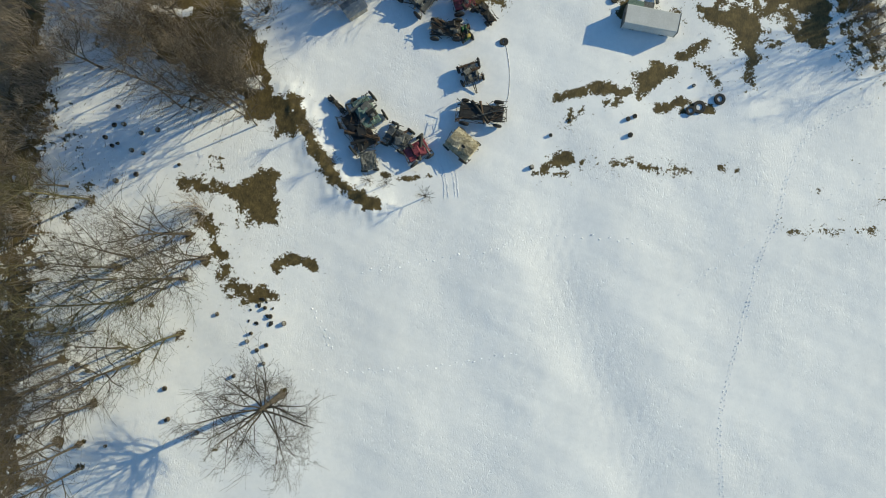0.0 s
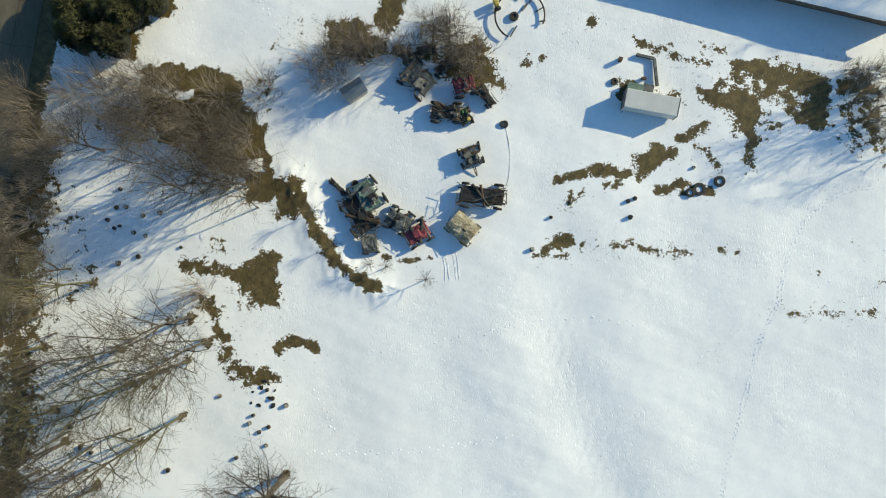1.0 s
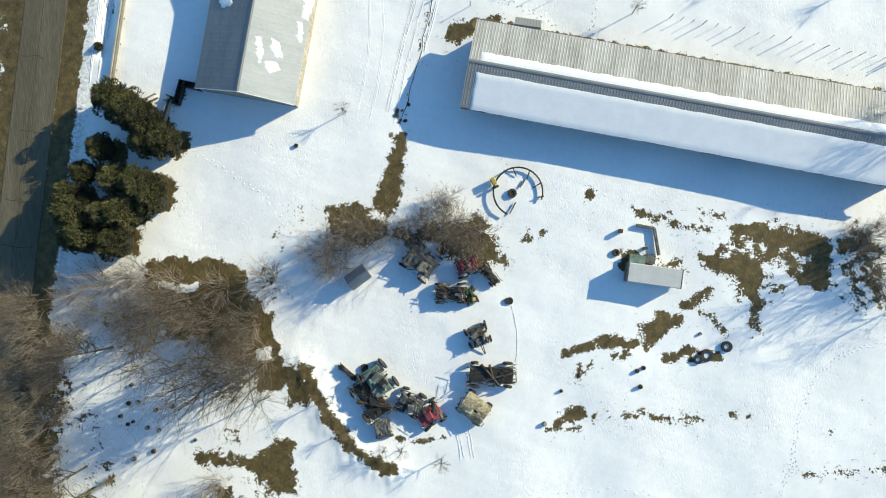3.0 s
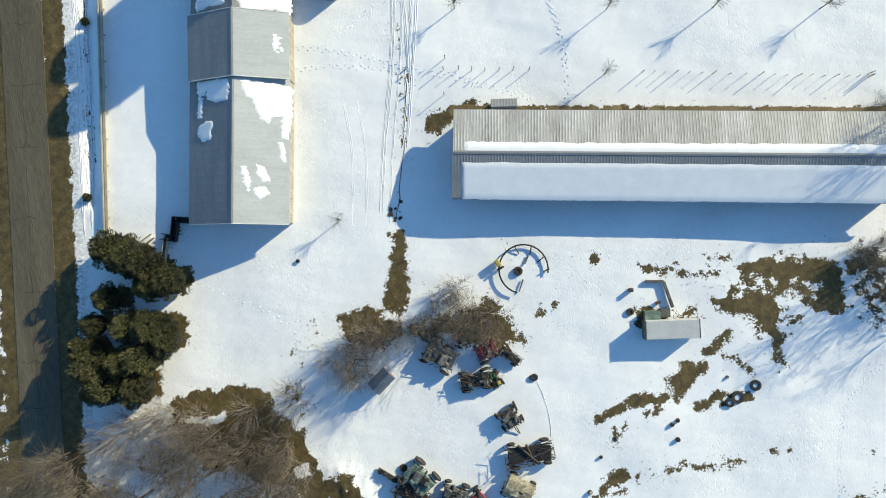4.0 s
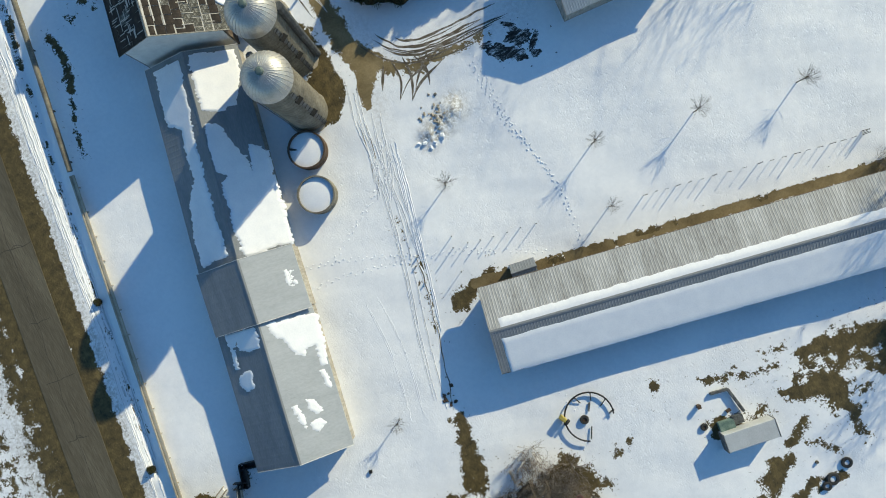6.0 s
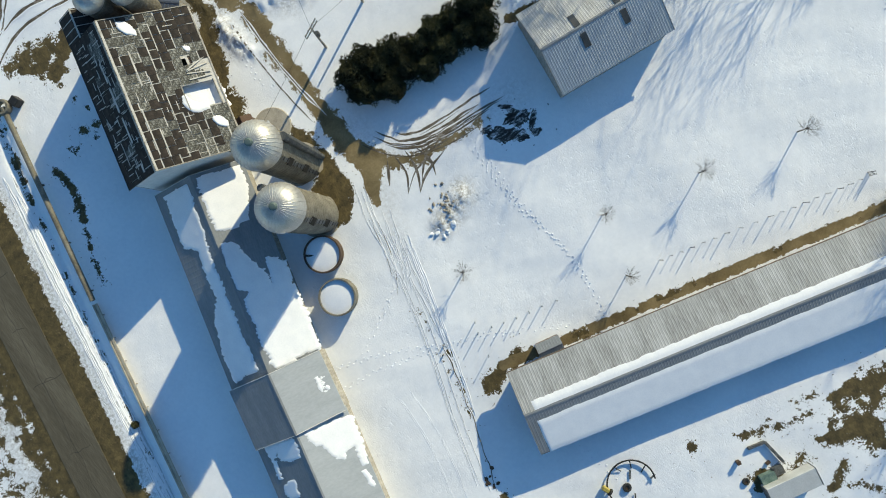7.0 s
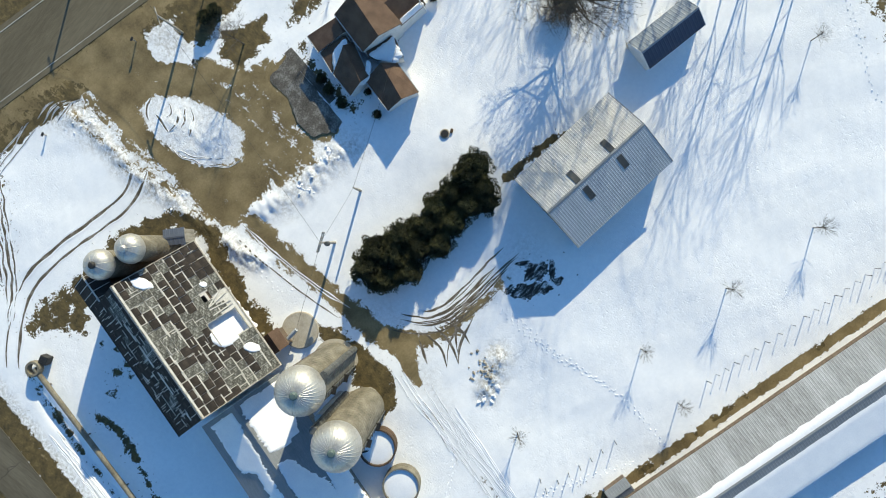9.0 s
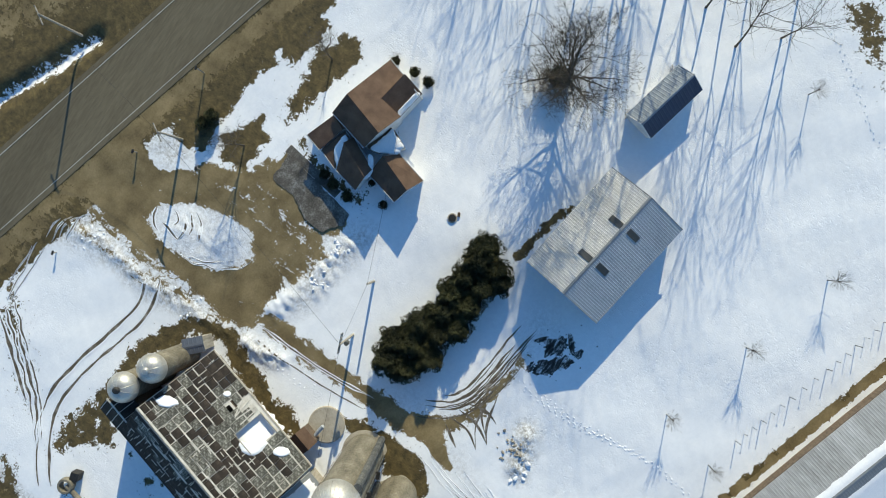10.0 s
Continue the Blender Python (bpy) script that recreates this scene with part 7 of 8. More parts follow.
# road sign and small posts by the drive
for p, h, label in (((12.6, 86.5), 2.6, "dark leaning roadside post by drive"), ((0.7, 87.5), 1.2, "dark mailbox post by the drive"), ((3.5, 80.4), 1.4, "dark post by the drive"), ((-14.4, 88.5), 0.7, "short post in the snow")):
    ob = thing("roadside_post", pose(p[0], p[1], 0, 4, 0, 20), label, "post")
    bm = bmesh.new()
    add_box(bm, (0, 0, h / 2), (0.12, 0.12, h), bevel=0.015)
    part("post", bm, GREY_WOOD, ob)
    bm = bmesh.new()
    add_box(bm, (0, 0, h + 0.1), (0.5, 0.22, 0.22), bevel=0.05)
    part("box", bm, BLACK_IRON, ob)

# steel fence posts along the lawn, with one wire
POSTS = [(-5.7, 19.2), (-6.2, 16.5), (-5.3, 20.4), (-4.1, 18.9), (-2.7, 18.5), (-1.3, 18.2), (0.2, 17.9), (1.7, 17.6), (3.4, 17.2), (15.1, 14.3), (18.6, 13.5), (22.5, 12.6), (27.3, 11.4), (31.2, 10.5), (35.0, 9.6), (38.5, 8.8), (38.6, 9.2)]
for i, p in enumerate(POSTS):
    ob = thing("fence_post", pose(p[0], p[1], height_at(*p), vr.uniform(-3, 3), vr.uniform(-3, 3), vr.uniform(0, 90)), "thin steel fence post in snow", "fence post", "fence posts of the lawn")
    bm = bmesh.new()
    add_box(bm, (0, 0, 0.6), (0.055, 0.055, 1.4))
    part("post", bm, BLACK_IRON, ob)
    bm = bmesh.new()
    add_box(bm, (0, 0, 1.3), (0.11, 0.11, 0.08), bevel=0.02)
    part("insulator", bm, GREY_IRON, ob)
stakes = [(a[0] + (b[0] - a[0]) * u, a[1] + (b[1] - a[1]) * u) for a, b in zip(POSTS[9:-1], POSTS[10:]) for u in (0.34, 0.67)]
for p in stakes:
    ob = thing("fence_post", pose(p[0], p[1], height_at(*p), vr.uniform(-4, 4), vr.uniform(-4, 4), vr.uniform(0, 90)), "short thin fence stake in snow", "fence post", "fence stakes of the lawn")
    bm = bmesh.new()
    add_tube(bm, [(0, 0, -0.1), (0, 0, 0.95)], 0.025, 5)
    part("stake", bm, BLACK_IRON, ob)
    bm = bmesh.new()
    add_box(bm, (0, 0, 0.95), (0.08, 0.08, 0.06))
    part("insulator", bm, GREY_IRON, ob)
for p in [(-9.7, 20.2), (-10.3, 19.4), (-10.3, 17.3), (-12.5, 9.2), (-13.3, 7.1), (-13.7, 5.3)]:
    ob = thing("fence_post", pose(p[0], p[1], height_at(*p), 0, 3, 0), "short wooden corner post in snow", "fence post")
    bm = bmesh.new()
    add_tube(bm, [(0, 0, -0.2), (0, 0, 0.4)], [0.09, 0.08], 8)
    part("post", bm, GREY_WOOD, ob)

# tree stumps and cut posts of the wood and pasture
for p in [(-40.0, -26.3), (-41.8, -26.7), (-42.8, -28.6), (-41.5, -28.9), (-43.8, -25.8), (-44.9, -25.9), (-44.4, -27.9), (-45.0, -28.2), (-37.5, -30.0), (-44.4, -32.0), (-39.0, -21.9), (-45.8, -27.3), (-42.2, -31.2), (-32.6, -46.0), (-28.8, -47.9), (-29.2, -48.8), (-28.1, -49.7), (-27.3, -51.1), (-30.5, -52.6), (-38.0, -54.3), (-37.5, -57.6), (-44.2, -60.8), (-34.3, -58.9), (-27.1, -49.1), (-47.1, -54.8), (-47.8, -52.2), (-46.6, -52.8), (-48.4, -48.3), (-49.1, -50.1), (-44.5, -23.9), (-27.4, -45.1), (-26.8, -46.0), (-25.3, -46.7), (10.6, -23.4), (11.3, -23.1), (10.9, -25.1), (17.4, -19.6), (2.5, -25.4), (0.6, -28.9), (4.5, -23.7)]:
    r = vr.uniform(0.15, 0.26)
    ob = thing("tree_stump", pose(p[0], p[1], height_at(*p), vr.uniform(-5, 5), vr.uniform(-5, 5), vr.uniform(0, 360)), "dark cut tree stump standing in snow", "stump", "cut stumps in the snow")
    h = vr.uniform(0.15, 0.4)
    bm = bmesh.new()
    add_tube(bm, [(0, 0, -0.2), (0, 0, 0.15), (0.03, 0.02, h)], [r * 1.3, r, r * 0.9], 9)
    part("bark", bm, BARK, ob)
    bm = bmesh.new()
    add_lathe(bm, [(r * 0.8, h + 0.0), (r * 0.75, h + 0.05), (0, h + 0.06)], 9, (0.03, 0.02, 0))
    part("cut_top", bm, BLACK_IRON if vr.random() < 0.6 else GREY_WOOD, ob, "dark weathered cut face")

# box body used as a store
CB = [(9.7, -11.8), (15.2, -12.7), (15.0, -14.7), (9.5, -13.6)]
box_body = thing("box_trailer", pose(*middle(*CB), 0, 0, 0, along(CB[0], CB[1])), "silver box trailer body parked on snow", "trailer")
bm = bmesh.new()
add_box(bm, (0, 0, 1.05), (5.6, 2.0, 1.6), bevel=0.06)
part("box", bm, BOX_METAL, box_body)
for x in (-2.85, 2.85):
    bm = bmesh.new()
    add_box(bm, (x * 0.985, 0, 1.05), (0.08, 2.06, 1.66), bevel=0.02)
    part("end_frame", bm, GREY_IRON, box_body)
bm = bmesh.new()
for y in (-0.7, 0.7):
    add_box(bm, (0, y, 0.22), (5.5, 0.12, 0.2))
part("sill", bm, BLACK_IRON, box_body, "black steel sill beam")
for x in (-1.6, 1.6):
    for y in (-0.8, 0.8):
        bm = bmesh.new()
        add_tyre(bm, (x, y, 0.12), 0.36, 0.22, rx=90)
        part("wheel", bm, RUBBER, box_body)


def wreck(p, heading, size, mat, label, category, seed, wheels=4, rods=8, extra=None, boom=0.0, accent=None):
    """An old field machine: frame, bodywork of panels, axles with wheels, bars and tines."""
    r = random.Random(seed)
    L, W, H = size
    ob = thing("old_machine", pose(p[0], p[1], height_at(*p), 0, 0, heading), label, category, "derelict machines of the scrap yard")
    for y in (-W * 0.3, W * 0.3):
        bm = bmesh.new()
        add_box(bm, (0, y, H * 0.35), (L * 0.96, 0.12, 0.16), bevel=0.02)
        part("frame_rail", bm, BLACK_IRON, ob)
    for k in range(wheels):
        x, y = (-L * 0.33 if k % 2 else L * 0.33), (-W * 0.5 if k < 2 else W * 0.5)
        rad = H * r.uniform(0.26, 0.4)
        bm = bmesh.new()
        add_tyre(bm, (x, y, rad), rad, 0.22, rx=90, rz=r.uniform(-12, 12))
        wheel = part("wheel", bm, RUBBER, ob)
        bm = bmesh.new()
        add_tyre(bm, (x, y, rad), rad * 0.52, 0.14, rx=90, hole=0.2)
        part("rim", bm, RUST, wheel)
    bm = bmesh.new()
    add_box(bm, (0, 0, H * 0.5), (L * 0.86, W * 0.66, H * (0.12 if rods > 30 else 0.3)), r.uniform(-4, 4), bevel=0.08)
    bmesh.ops.subdivide_edges(bm, edges=list(bm.edges), cuts=3, use_grid_fill=True)
    for v in bm.verts:
        v.co += 0.09 * noise.noise_vector(v.co * 1.6 + Vector((seed, 0, 0)))
    part("machine_body", bm, mat, ob)
    for k in range(3 if rods > 30 else 12):
        bm = bmesh.new()
        s = (L * r.uniform(0.07, 0.27), W * r.uniform(0.10, 0.38), H * r.uniform(0.10, 0.36))
        add_box(bm, (r.uniform(-0.3, 0.3) * L, r.uniform(-0.22, 0.22) * W, H * r.uniform(0.5, 0.85)), s, r.uniform(-20, 20), r.uniform(-14, 14), r.uniform(-14, 14), bevel=min(s) * 0.18)
        part("panel", bm, mat if r.random() < 0.66 else (accent or GREY_IRON) if r.random() < 0.5 else BLACK_IRON, ob)
    for k in range(2):
        bm = bmesh.new()
        add_tube(bm, [(r.uniform(-0.4, 0.4) * L, -W * 0.45, H * 0.6), (r.uniform(-0.4, 0.4) * L, W * 0.45, H * 0.6)], r.uniform(0.1, 0.22), 10)
        part("roller", bm, r.choice((RUST, GREY_IRON, BLACK_IRON)), ob)
    for k in range(rods + 14):
        bm = bmesh.new()
        a = Vector((r.uniform(-0.5, 0.5) * L, r.uniform(-0.5, 0.5) * W, H * r.uniform(0.4, 0.85)))
        b = a + Vector((r.uniform(-0.6, 0.6) * L, r.uniform(-0.6, 0.6) * W, r.uniform(-0.3, 0.2) * H))
        b.x, b.y, b.z = max(min(b.x, L * 0.5), -L * 0.5), max(min(b.y, W * 0.5), -W * 0.5), max(b.z, 0.05)
        add_tube(bm, [a, b], r.uniform(0.018, 0.05), 5)
        part("bar", bm, r.choice((BLACK_IRON, RUST, GREY_IRON)), ob)
    if boom:
        bm = bmesh.new()
        for y in (-0.12, 0.12):
            add_tube(bm, [(L * 0.45, y, H * 0.4), (L * 0.5 + boom, y * 0.4, 0.15)], 0.05, 5)
        part("drawbar", bm, BLACK_IRON, ob)
    if extra:
        bm = bmesh.new()
        n = 10
        grid = [[bm.verts.new((L * (-0.42 + 0.84 * i / n), W * (-0.5 + 1.0 * j / n), H * (0.98 - 0.55 * abs(j / n - 0.5) ** 2 * 2.2) + 0.14 * noise.noise(Vector((i * 0.6, j * 0.6, seed))))) for j in range(n + 1)] for i in range(n + 1)]
        for i in range(n):
            for j in range(n):
                bm.faces.new((grid[i][j], grid[i + 1][j], grid[i + 1][j + 1], grid[i][j + 1]))
        bmesh.ops.solidify(bm, geom=list(bm.faces), thickness=0.05)
        part("cover", bm, extra, ob, "crumpled weathered cover")
    return ob


wreck((-17.2, -23.8), -55, (3.6, 3.0, 2.0), TEAL_PAINT, "faded green derelict combine body", "farm machine", 1, 4, 12)
wreck((-17.9, -25.7), -60, (4.8, 3.3, 1.7), BLACK_IRON, "black tangled derelict field machine", "farm machine", 2, 2, 48)
wreck((-13.8, -26.3), -25, (3.0, 2.5, 1.5), GREY_IRON, "grey derelict implement with wheels", "farm machine", 3, 4, 9)
wreck((-16.8, -28.9), 10, (1.9, 2.0, 1.2), GREY_IRON, "grey covered implement half in snow", "farm machine", 4, 2, 4, GREY_TARP)
wreck((-11.7, -27.6), 30, (2.9, 2.4, 1.3), FADED_RED, "faded red derelict machine", "farm machine", 5, 4, 8)
wreck((-6.9, -26.9), -38, (3.5, 2.5, 1.4), TAN_TARP, "hay wagon under a tan tarpaulin", "farm wagon", 6, 4, 4, TAN_TARP)
wreck((-5.0, -23.4), -2, (5.4, 2.5, 1.6), BLACK_IRON, "long black derelict seed drill", "farm machine", 7, 4, 44)
wreck((-6.3, -19.2), -70, (2.3, 2.3, 1.4), GREY_IRON, "small grey derelict implement with drawbar", "farm machine", 8, 4, 8, None, 1.0)
wreck((-12.2, -11.1), -40, (3.9, 3.2, 1.7), GREY_IRON, "grey derelict baler with dark wheels", "farm machine", 9, 4, 12)
wreck((-9.1, -14.6), 0, (3.6, 2.0, 1.5), BLACK_IRON, "black derelict field machine", "farm machine", 10, 4, 14)
wreck((-7.0, -14.9), -70, (1.8, 1.1, 1.2), GREEN_PAINT, "green and yellow derelict tractor", "tractor", 11, 4, 4, None, 0.0, YELLOW_PAINT)
wreck((-7.3, -11.6), 20, (2.6, 2.2, 1.6), FADED_RED, "faded red derelict implement in brush", "farm machine", 12, 2, 8)
wreck((-4.9, -12.7), -50, (2.8, 1.2, 1.1), BLACK_IRON, "dark low derelict implement", "farm machine", 13, 2, 10)
wreck((-20.5, -22.9), -42, (2.6, 0.5, 0.7), BLACK_IRON, "dark elevator conveyor lying in snow", "farm machine", 14, 2, 6)
for p, a in (((-14.1, -8.3), -20), ((-11.4, -7.7), 15), ((-9.5, -9.5), 40)):
    wreck(p, a, (2.4, 1.2, 0.7), RUST, "rusty scrap heap among brush", "scrap", int(a * 3 + 200), 1, 16)
HT = (-19.0, -12.6)
gable("field_hut", HT, 35, 2.2, 1.5, 1.3, 1.8, (GREY_ROOF, GREY_ROOF), GREY_WOOD, "small weathered grey hut in brush", "hut", 0.4, 0.15, 0.01)

# loose tyres
for p, r0 in (((-2.2, -4.0), 0.5), ((-18.7, -22.5), 0.42), ((8.7, -10.7), 0.4), ((-3.0, -15.6), 0.35), ((-2.8, -15.6), 0.4), ((18.0, -21.9), 0.7), ((20.1, -21.0), 0.6), ((17.1, -22.3), 0.5)):
    ob = thing("loose_tyre", pose(p[0], p[1], height_at(*p) + 0.14, vr.uniform(-6, 6), vr.uniform(-6, 6), vr.uniform(0, 90)), "old black tyre lying in snow", "tyre", "loose tyres in the snow")
    bm = bmesh.new()
    add_tyre(bm, (0, 0, 0), r0, 0.28)
    part("tread", bm, RUBBER, ob)
    bm = bmesh.new()
    add_lathe(bm, [(r0 * 0.5, -0.05), (r0 * 0.45, 0.02), (0, 0.04)], 14)
    part("rim", bm, RUST if vr.random() < 0.5 else SNOW, ob)

# curved irrigation arm lying as an open ring
RC = (-1.6, -3.9)
ring = thing("irrigation_ring", pose(RC[0], RC[1], height_at(*RC)), "curved black machine boom lying in snow", "farm machine")
bm = bmesh.new()
add_tube(bm, [(2.65 * math.cos(a), 2.65 * math.sin(a), 0.35) for a in [radians(-20 + i * 12) for i in range(23)]], 0.09, 6)
part("boom", bm, BLACK_IRON, ring)
for a in (100, 60, 20):
    bm = bmesh.new()
    add_tube(bm, [(2.65 * math.cos(radians(a)), 2.65 * math.sin(radians(a)), 0.35), (1.7 * math.cos(radians(a - 6)), 1.7 * math.sin(radians(a - 6)), 0.1)], 0.06, 5)
    part("stay", bm, BLACK_IRON, ring)
bm = bmesh.new()
add_box(bm, (-2.6, 1.2, 0.5), (0.5, 0.8, 0.7), 25, bevel=0.08)
part("motor", bm, YELLOW_PAINT, ring, "yellow motor housing")
bm = bmesh.new()
add_tyre(bm, (-2.4, 0.6, 0.4), 0.4, 0.25, 90, 20)
part("wheel", bm, RUBBER, ring)
for centre, size, turn in (((-0.6, -1.7, 0.15), (0.14, 1.4, 0.1), -30), ((0.5, 0.9, 0.15), (0.2, 1.0, 0.1), -35), ((2.4, -0.6, 0.3), (0.7, 0.15, 0.2), 10)):
    bm = bmesh.new()
    add_box(bm, centre, size, turn, bevel=0.02)
    part("bar", bm, GREY_IRON, ring)

# gate frame and pens beside the trailer
GF = [(10.9, -7.8), (12.8, -8.2), (13.2, -11.1)]
frame_ob = thing("pipe_frame", pose(GF[0][0], GF[0][1], 0), "grey pipe frame lying beside the trailer", "frame")
for a, b in zip(GF, GF[1:]):
    bm = bmesh.new()
    add_box(bm, ((a[0] + b[0]) / 2 - GF[0][0], (a[1] + b[1]) / 2 - GF[0][1], 0.3), (math.dist(a, b), 0.3, 0.35), along(a, b), bevel=0.03)
    part("beam", bm, GREY_IRON, frame_ob)
for p, s, mat, label in (((10.8, -11.6), (1.6, 1.2, 0.8), TEAL_PAINT, "faded green feed box beside the trailer"), ((12.2, -11.5), (1.1, 0.9, 0.6), GREY_IRON, "grey metal crate beside the trailer"), ((9.2, -8.4), (0.4, 0.4, 0.6), RUST, "small rusty drum in snow"), ((11.8, -10.3), (0.5, 0.3, 0.3), RUST, "rusty block in snow"), ((-12.1, -5.9), (0.25, 1.4, 0.2), GREY_WOOD, "short grey plank in snow"), ((-25.6, 1.9), (0.35, 0.35, 0.25), BLACK_IRON, "dark capped well block in snow")):
    ob = thing("yard_crate", pose(p[0], p[1], height_at(*p), 0, 0, vr.uniform(-15, 15)), label, "crate")
    bm = bmesh.new()
    add_box(bm, (0, 0, s[2] / 2), s, bevel=0.04)
    part("body", bm, mat, ob)
    bm = bmesh.new()
    add_box(bm, (0, 0, s[2] + 0.01), (s[0] * 1.04, s[1] * 1.04, 0.05), bevel=0.01)
    part("lid", bm, mat, ob)

# concrete feed bunk along the barnyard
F0, F1 = (-39.4, 46.9), (-46.2, 6.6)
bunk = thing("feed_bunk", pose(*middle(F0, F1), 0, 0, 0, along(F1, F0)), "long concrete feed bunk with worn wooden rail", "feed bunk")
FL = math.dist(F0, F1)
bm = bmesh.new()
add_box(bm, (0, 0.32, 0.32), (FL, 0.16, 0.8), bevel=0.02)
part("outer_wall", bm, CONCRETE, bunk)
bm = bmesh.new()
add_box(bm, (0, -0.05, 0.62), (FL, 0.3, 0.14), bevel=0.02)
part("rail", bm, CONCRETE, bunk, "tan worn top rail")
for i in range(14):
    bm = bmesh.new()
    add_box(bm, (-FL / 2 + (i + 0.5) * FL / 14, -0.05, 0.25), (0.12, 0.12, 0.6))
    part("leg", bm, GREY_WOOD, bunk)
P0, P1 = (-35.1, 71.3), (-39.3, 47.3)
pipe = thing("auger_tube", pose(0, 0, 0), "long tan auger tube beside the barnyard", "auger")
bm = bmesh.new()
add_tube(bm, [(P0[0], P0[1], 0.9), (P1[0], P1[1], 0.9)], 0.3, 10)
part("tube", bm, STAVE, pipe, "tan metal tube")
bm = bmesh.new()
add_tyre(bm, (P0[0], P0[1], 0.9), 0.95, 0.9, hole=0.65)
part("hopper", bm, STAVE, pipe, "round open hopper")
bm = bmesh.new()
add_box(bm, (P0[0] + 1.5, P0[1] - 0.2, 0.6), (1.0, 1.0, 1.1), 20, bevel=0.05)
part("motor_box", bm, BLACK_IRON, pipe)
for u in (0.1, 0.4, 0.7, 0.95):
    bm = bmesh.new()
    add_box(bm, (P0[0] + (P1[0] - P0[0]) * u, P0[1] + (P1[1] - P0[1]) * u, 0.4), (0.14, 0.14, 0.9))
    part("leg", bm, RUST, pipe)

# barn gutter boxes, lean-to and small sheds
for legs, wide, tall, mat, label in (
    ([(-36.1, 8.6), (-38.0, 9.1), (-38.6, 7.1), (-39.6, 7.5)], 0.7, 0.7, BLACK_IRON, "black angled manure chute at the barn corner"),
    ([(-39.5, 7.2), (-40.2, 5.2)], 0.5, 0.6, GREY_WOOD, "grey wooden pen beside the barn"),
    ([(-41.2, 7.8), (-42.3, 7.3)], 0.6, 0.4, CONCRETE, "low concrete trough in snow")):
    ob = thing("cattle_chute", pose(legs[0][0], legs[0][1], height_at(*legs[0])), label, "chute")
    for a, b in zip(legs, legs[1:]):
        mid, run, turn = ((a[0] + b[0]) / 2 - legs[0][0], (a[1] + b[1]) / 2 - legs[0][1]), math.dist(a, b), along(a, b)
        for side in (-1, 1):
            bm = bmesh.new()
            add_box(bm, (mid[0] - side * (wide / 2 - 0.05) * math.sin(radians(turn)), mid[1] + side * (wide / 2 - 0.05) * math.cos(radians(turn)), tall / 2), (run + wide * 0.9, 0.1, tall), turn, bevel=0.02)
            part("side_board", bm, mat, ob)
        bm = bmesh.new()
        add_box(bm, (*mid, 0.1), (run, wide - 0.22, 0.16), turn)
        part("floor_board", bm, SNOW if mat is CONCRETE else mat, ob)
gable("lean_to", (-0.2, 13.5), LONG_H + 2, 2.6, 1.7, 1.3, 1.7, (GREY_ROOF, GALV), DARK_WOOD, "small grey metal-roofed entry beside the long shed", "shed", 0.3, 0.1, 0.015)
gable("feed_room", (-12.15, 68.4), -41, 2.1, 1.5, 2.85, 2.95, (SLATE_ROOF, SLATE_ROOF), GREY_WOOD, "small feed room with flat blue-grey metal roof", "shed", 0.4, 0.15, 0.015)
gable("silo_room", (-13.3, 52.4), HH, 2.0, 1.8, 2.4, 2.9, (BROWN_ROOF, BROWN_ROOF), DARK_WOOD, "small brown-roofed room between barn and silos", "shed", 0.4, 0.15, 0.01)
bm = bmesh.new()
add_tube(bm, [(*(-12.7, 51.7), 1.2), (*(-11.0, 51.6), 1.6)], 0.22, 8)
tagged(link_mesh("feed_pipe", bm, GALV), "short pale pipe over the silo pad", "pipe")
bm = bmesh.new()
fx, fy = (SILO_A[0] + SILO_B[0]) / 2 - 1.6, (SILO_A[1] + SILO_B[1]) / 2
add_tube(bm, [(fx, fy, 0.0), (fx, fy, 10.5)], 0.45, 10)
tagged(link_mesh("filler_pipe", bm, GALV), "upright pale chute between the silos", "chute")

# stones, rubble and manure
def rubble(centre, spread, count, size, mat, name, label, category, group):
    r = random.Random(int(centre[0] * 31))
    for _ in range(count):
        x, y = centre[0] + r.gauss(0, spread), centre[1] + r.gauss(0, spread)
        t = bmesh.new()
        bmesh.ops.create_icosphere(t, subdivisions=2, radius=0.5)
        s = size * r.uniform(0.5, 1.5)
        for v in t.verts:
            w = 1 + 0.7 * noise.noise(v.co * 2.3 + Vector((x, y, 0)))
            v.co = Vector((v.co.x * s * 1.25 * w, v.co.y * s * 0.85 * w, v.co.z * s * 0.55 * w))
        ob = link_mesh(name, t, mat)
        ob.matrix_world = pose(x, y, height_at(x, y) + s * 0.1, r.uniform(-20, 20), r.uniform(-20, 20), r.uniform(0, 360))
        tagged(ob, label, category, group)


rubble((-0.3, 33.3), 0.8, 34, 0.27, ROCK, "field_stone", "tan field stone in snowy heap", "stone", "stone heap")
rubble((-2.4, 30.6), 0.5, 8, 0.5, SNOW, "snow_clod", "clod of pushed snow", "snow", "pushed snow")
rubble((1.8, 61.6), 1.3, 12, 0.32, SNOW, "snow_clod", "clod of ploughed snow", "snow", "ploughed bank")
rubble((5.3, 61.9), 1.0, 10, 0.32, SNOW, "snow_clod", "clod of ploughed snow", "snow", "ploughed bank")
rubble((-10.2, 86.5), 1.2, 14, 0.22, SNOW, "snow_clod", "clod of ploughed snow", "snow", "drive bank")
rubble((-10.3, 72.3), 1.2, 8, 0.24, SNOW, "snow_clod", "clod of ploughed snow", "snow", "drive bank")
rubble((11.0, 35.8), 1.5, 30, 0.1, BLACK_IRON, "manure_clod", "dark manure clod on snow", "manure", "manure heap")


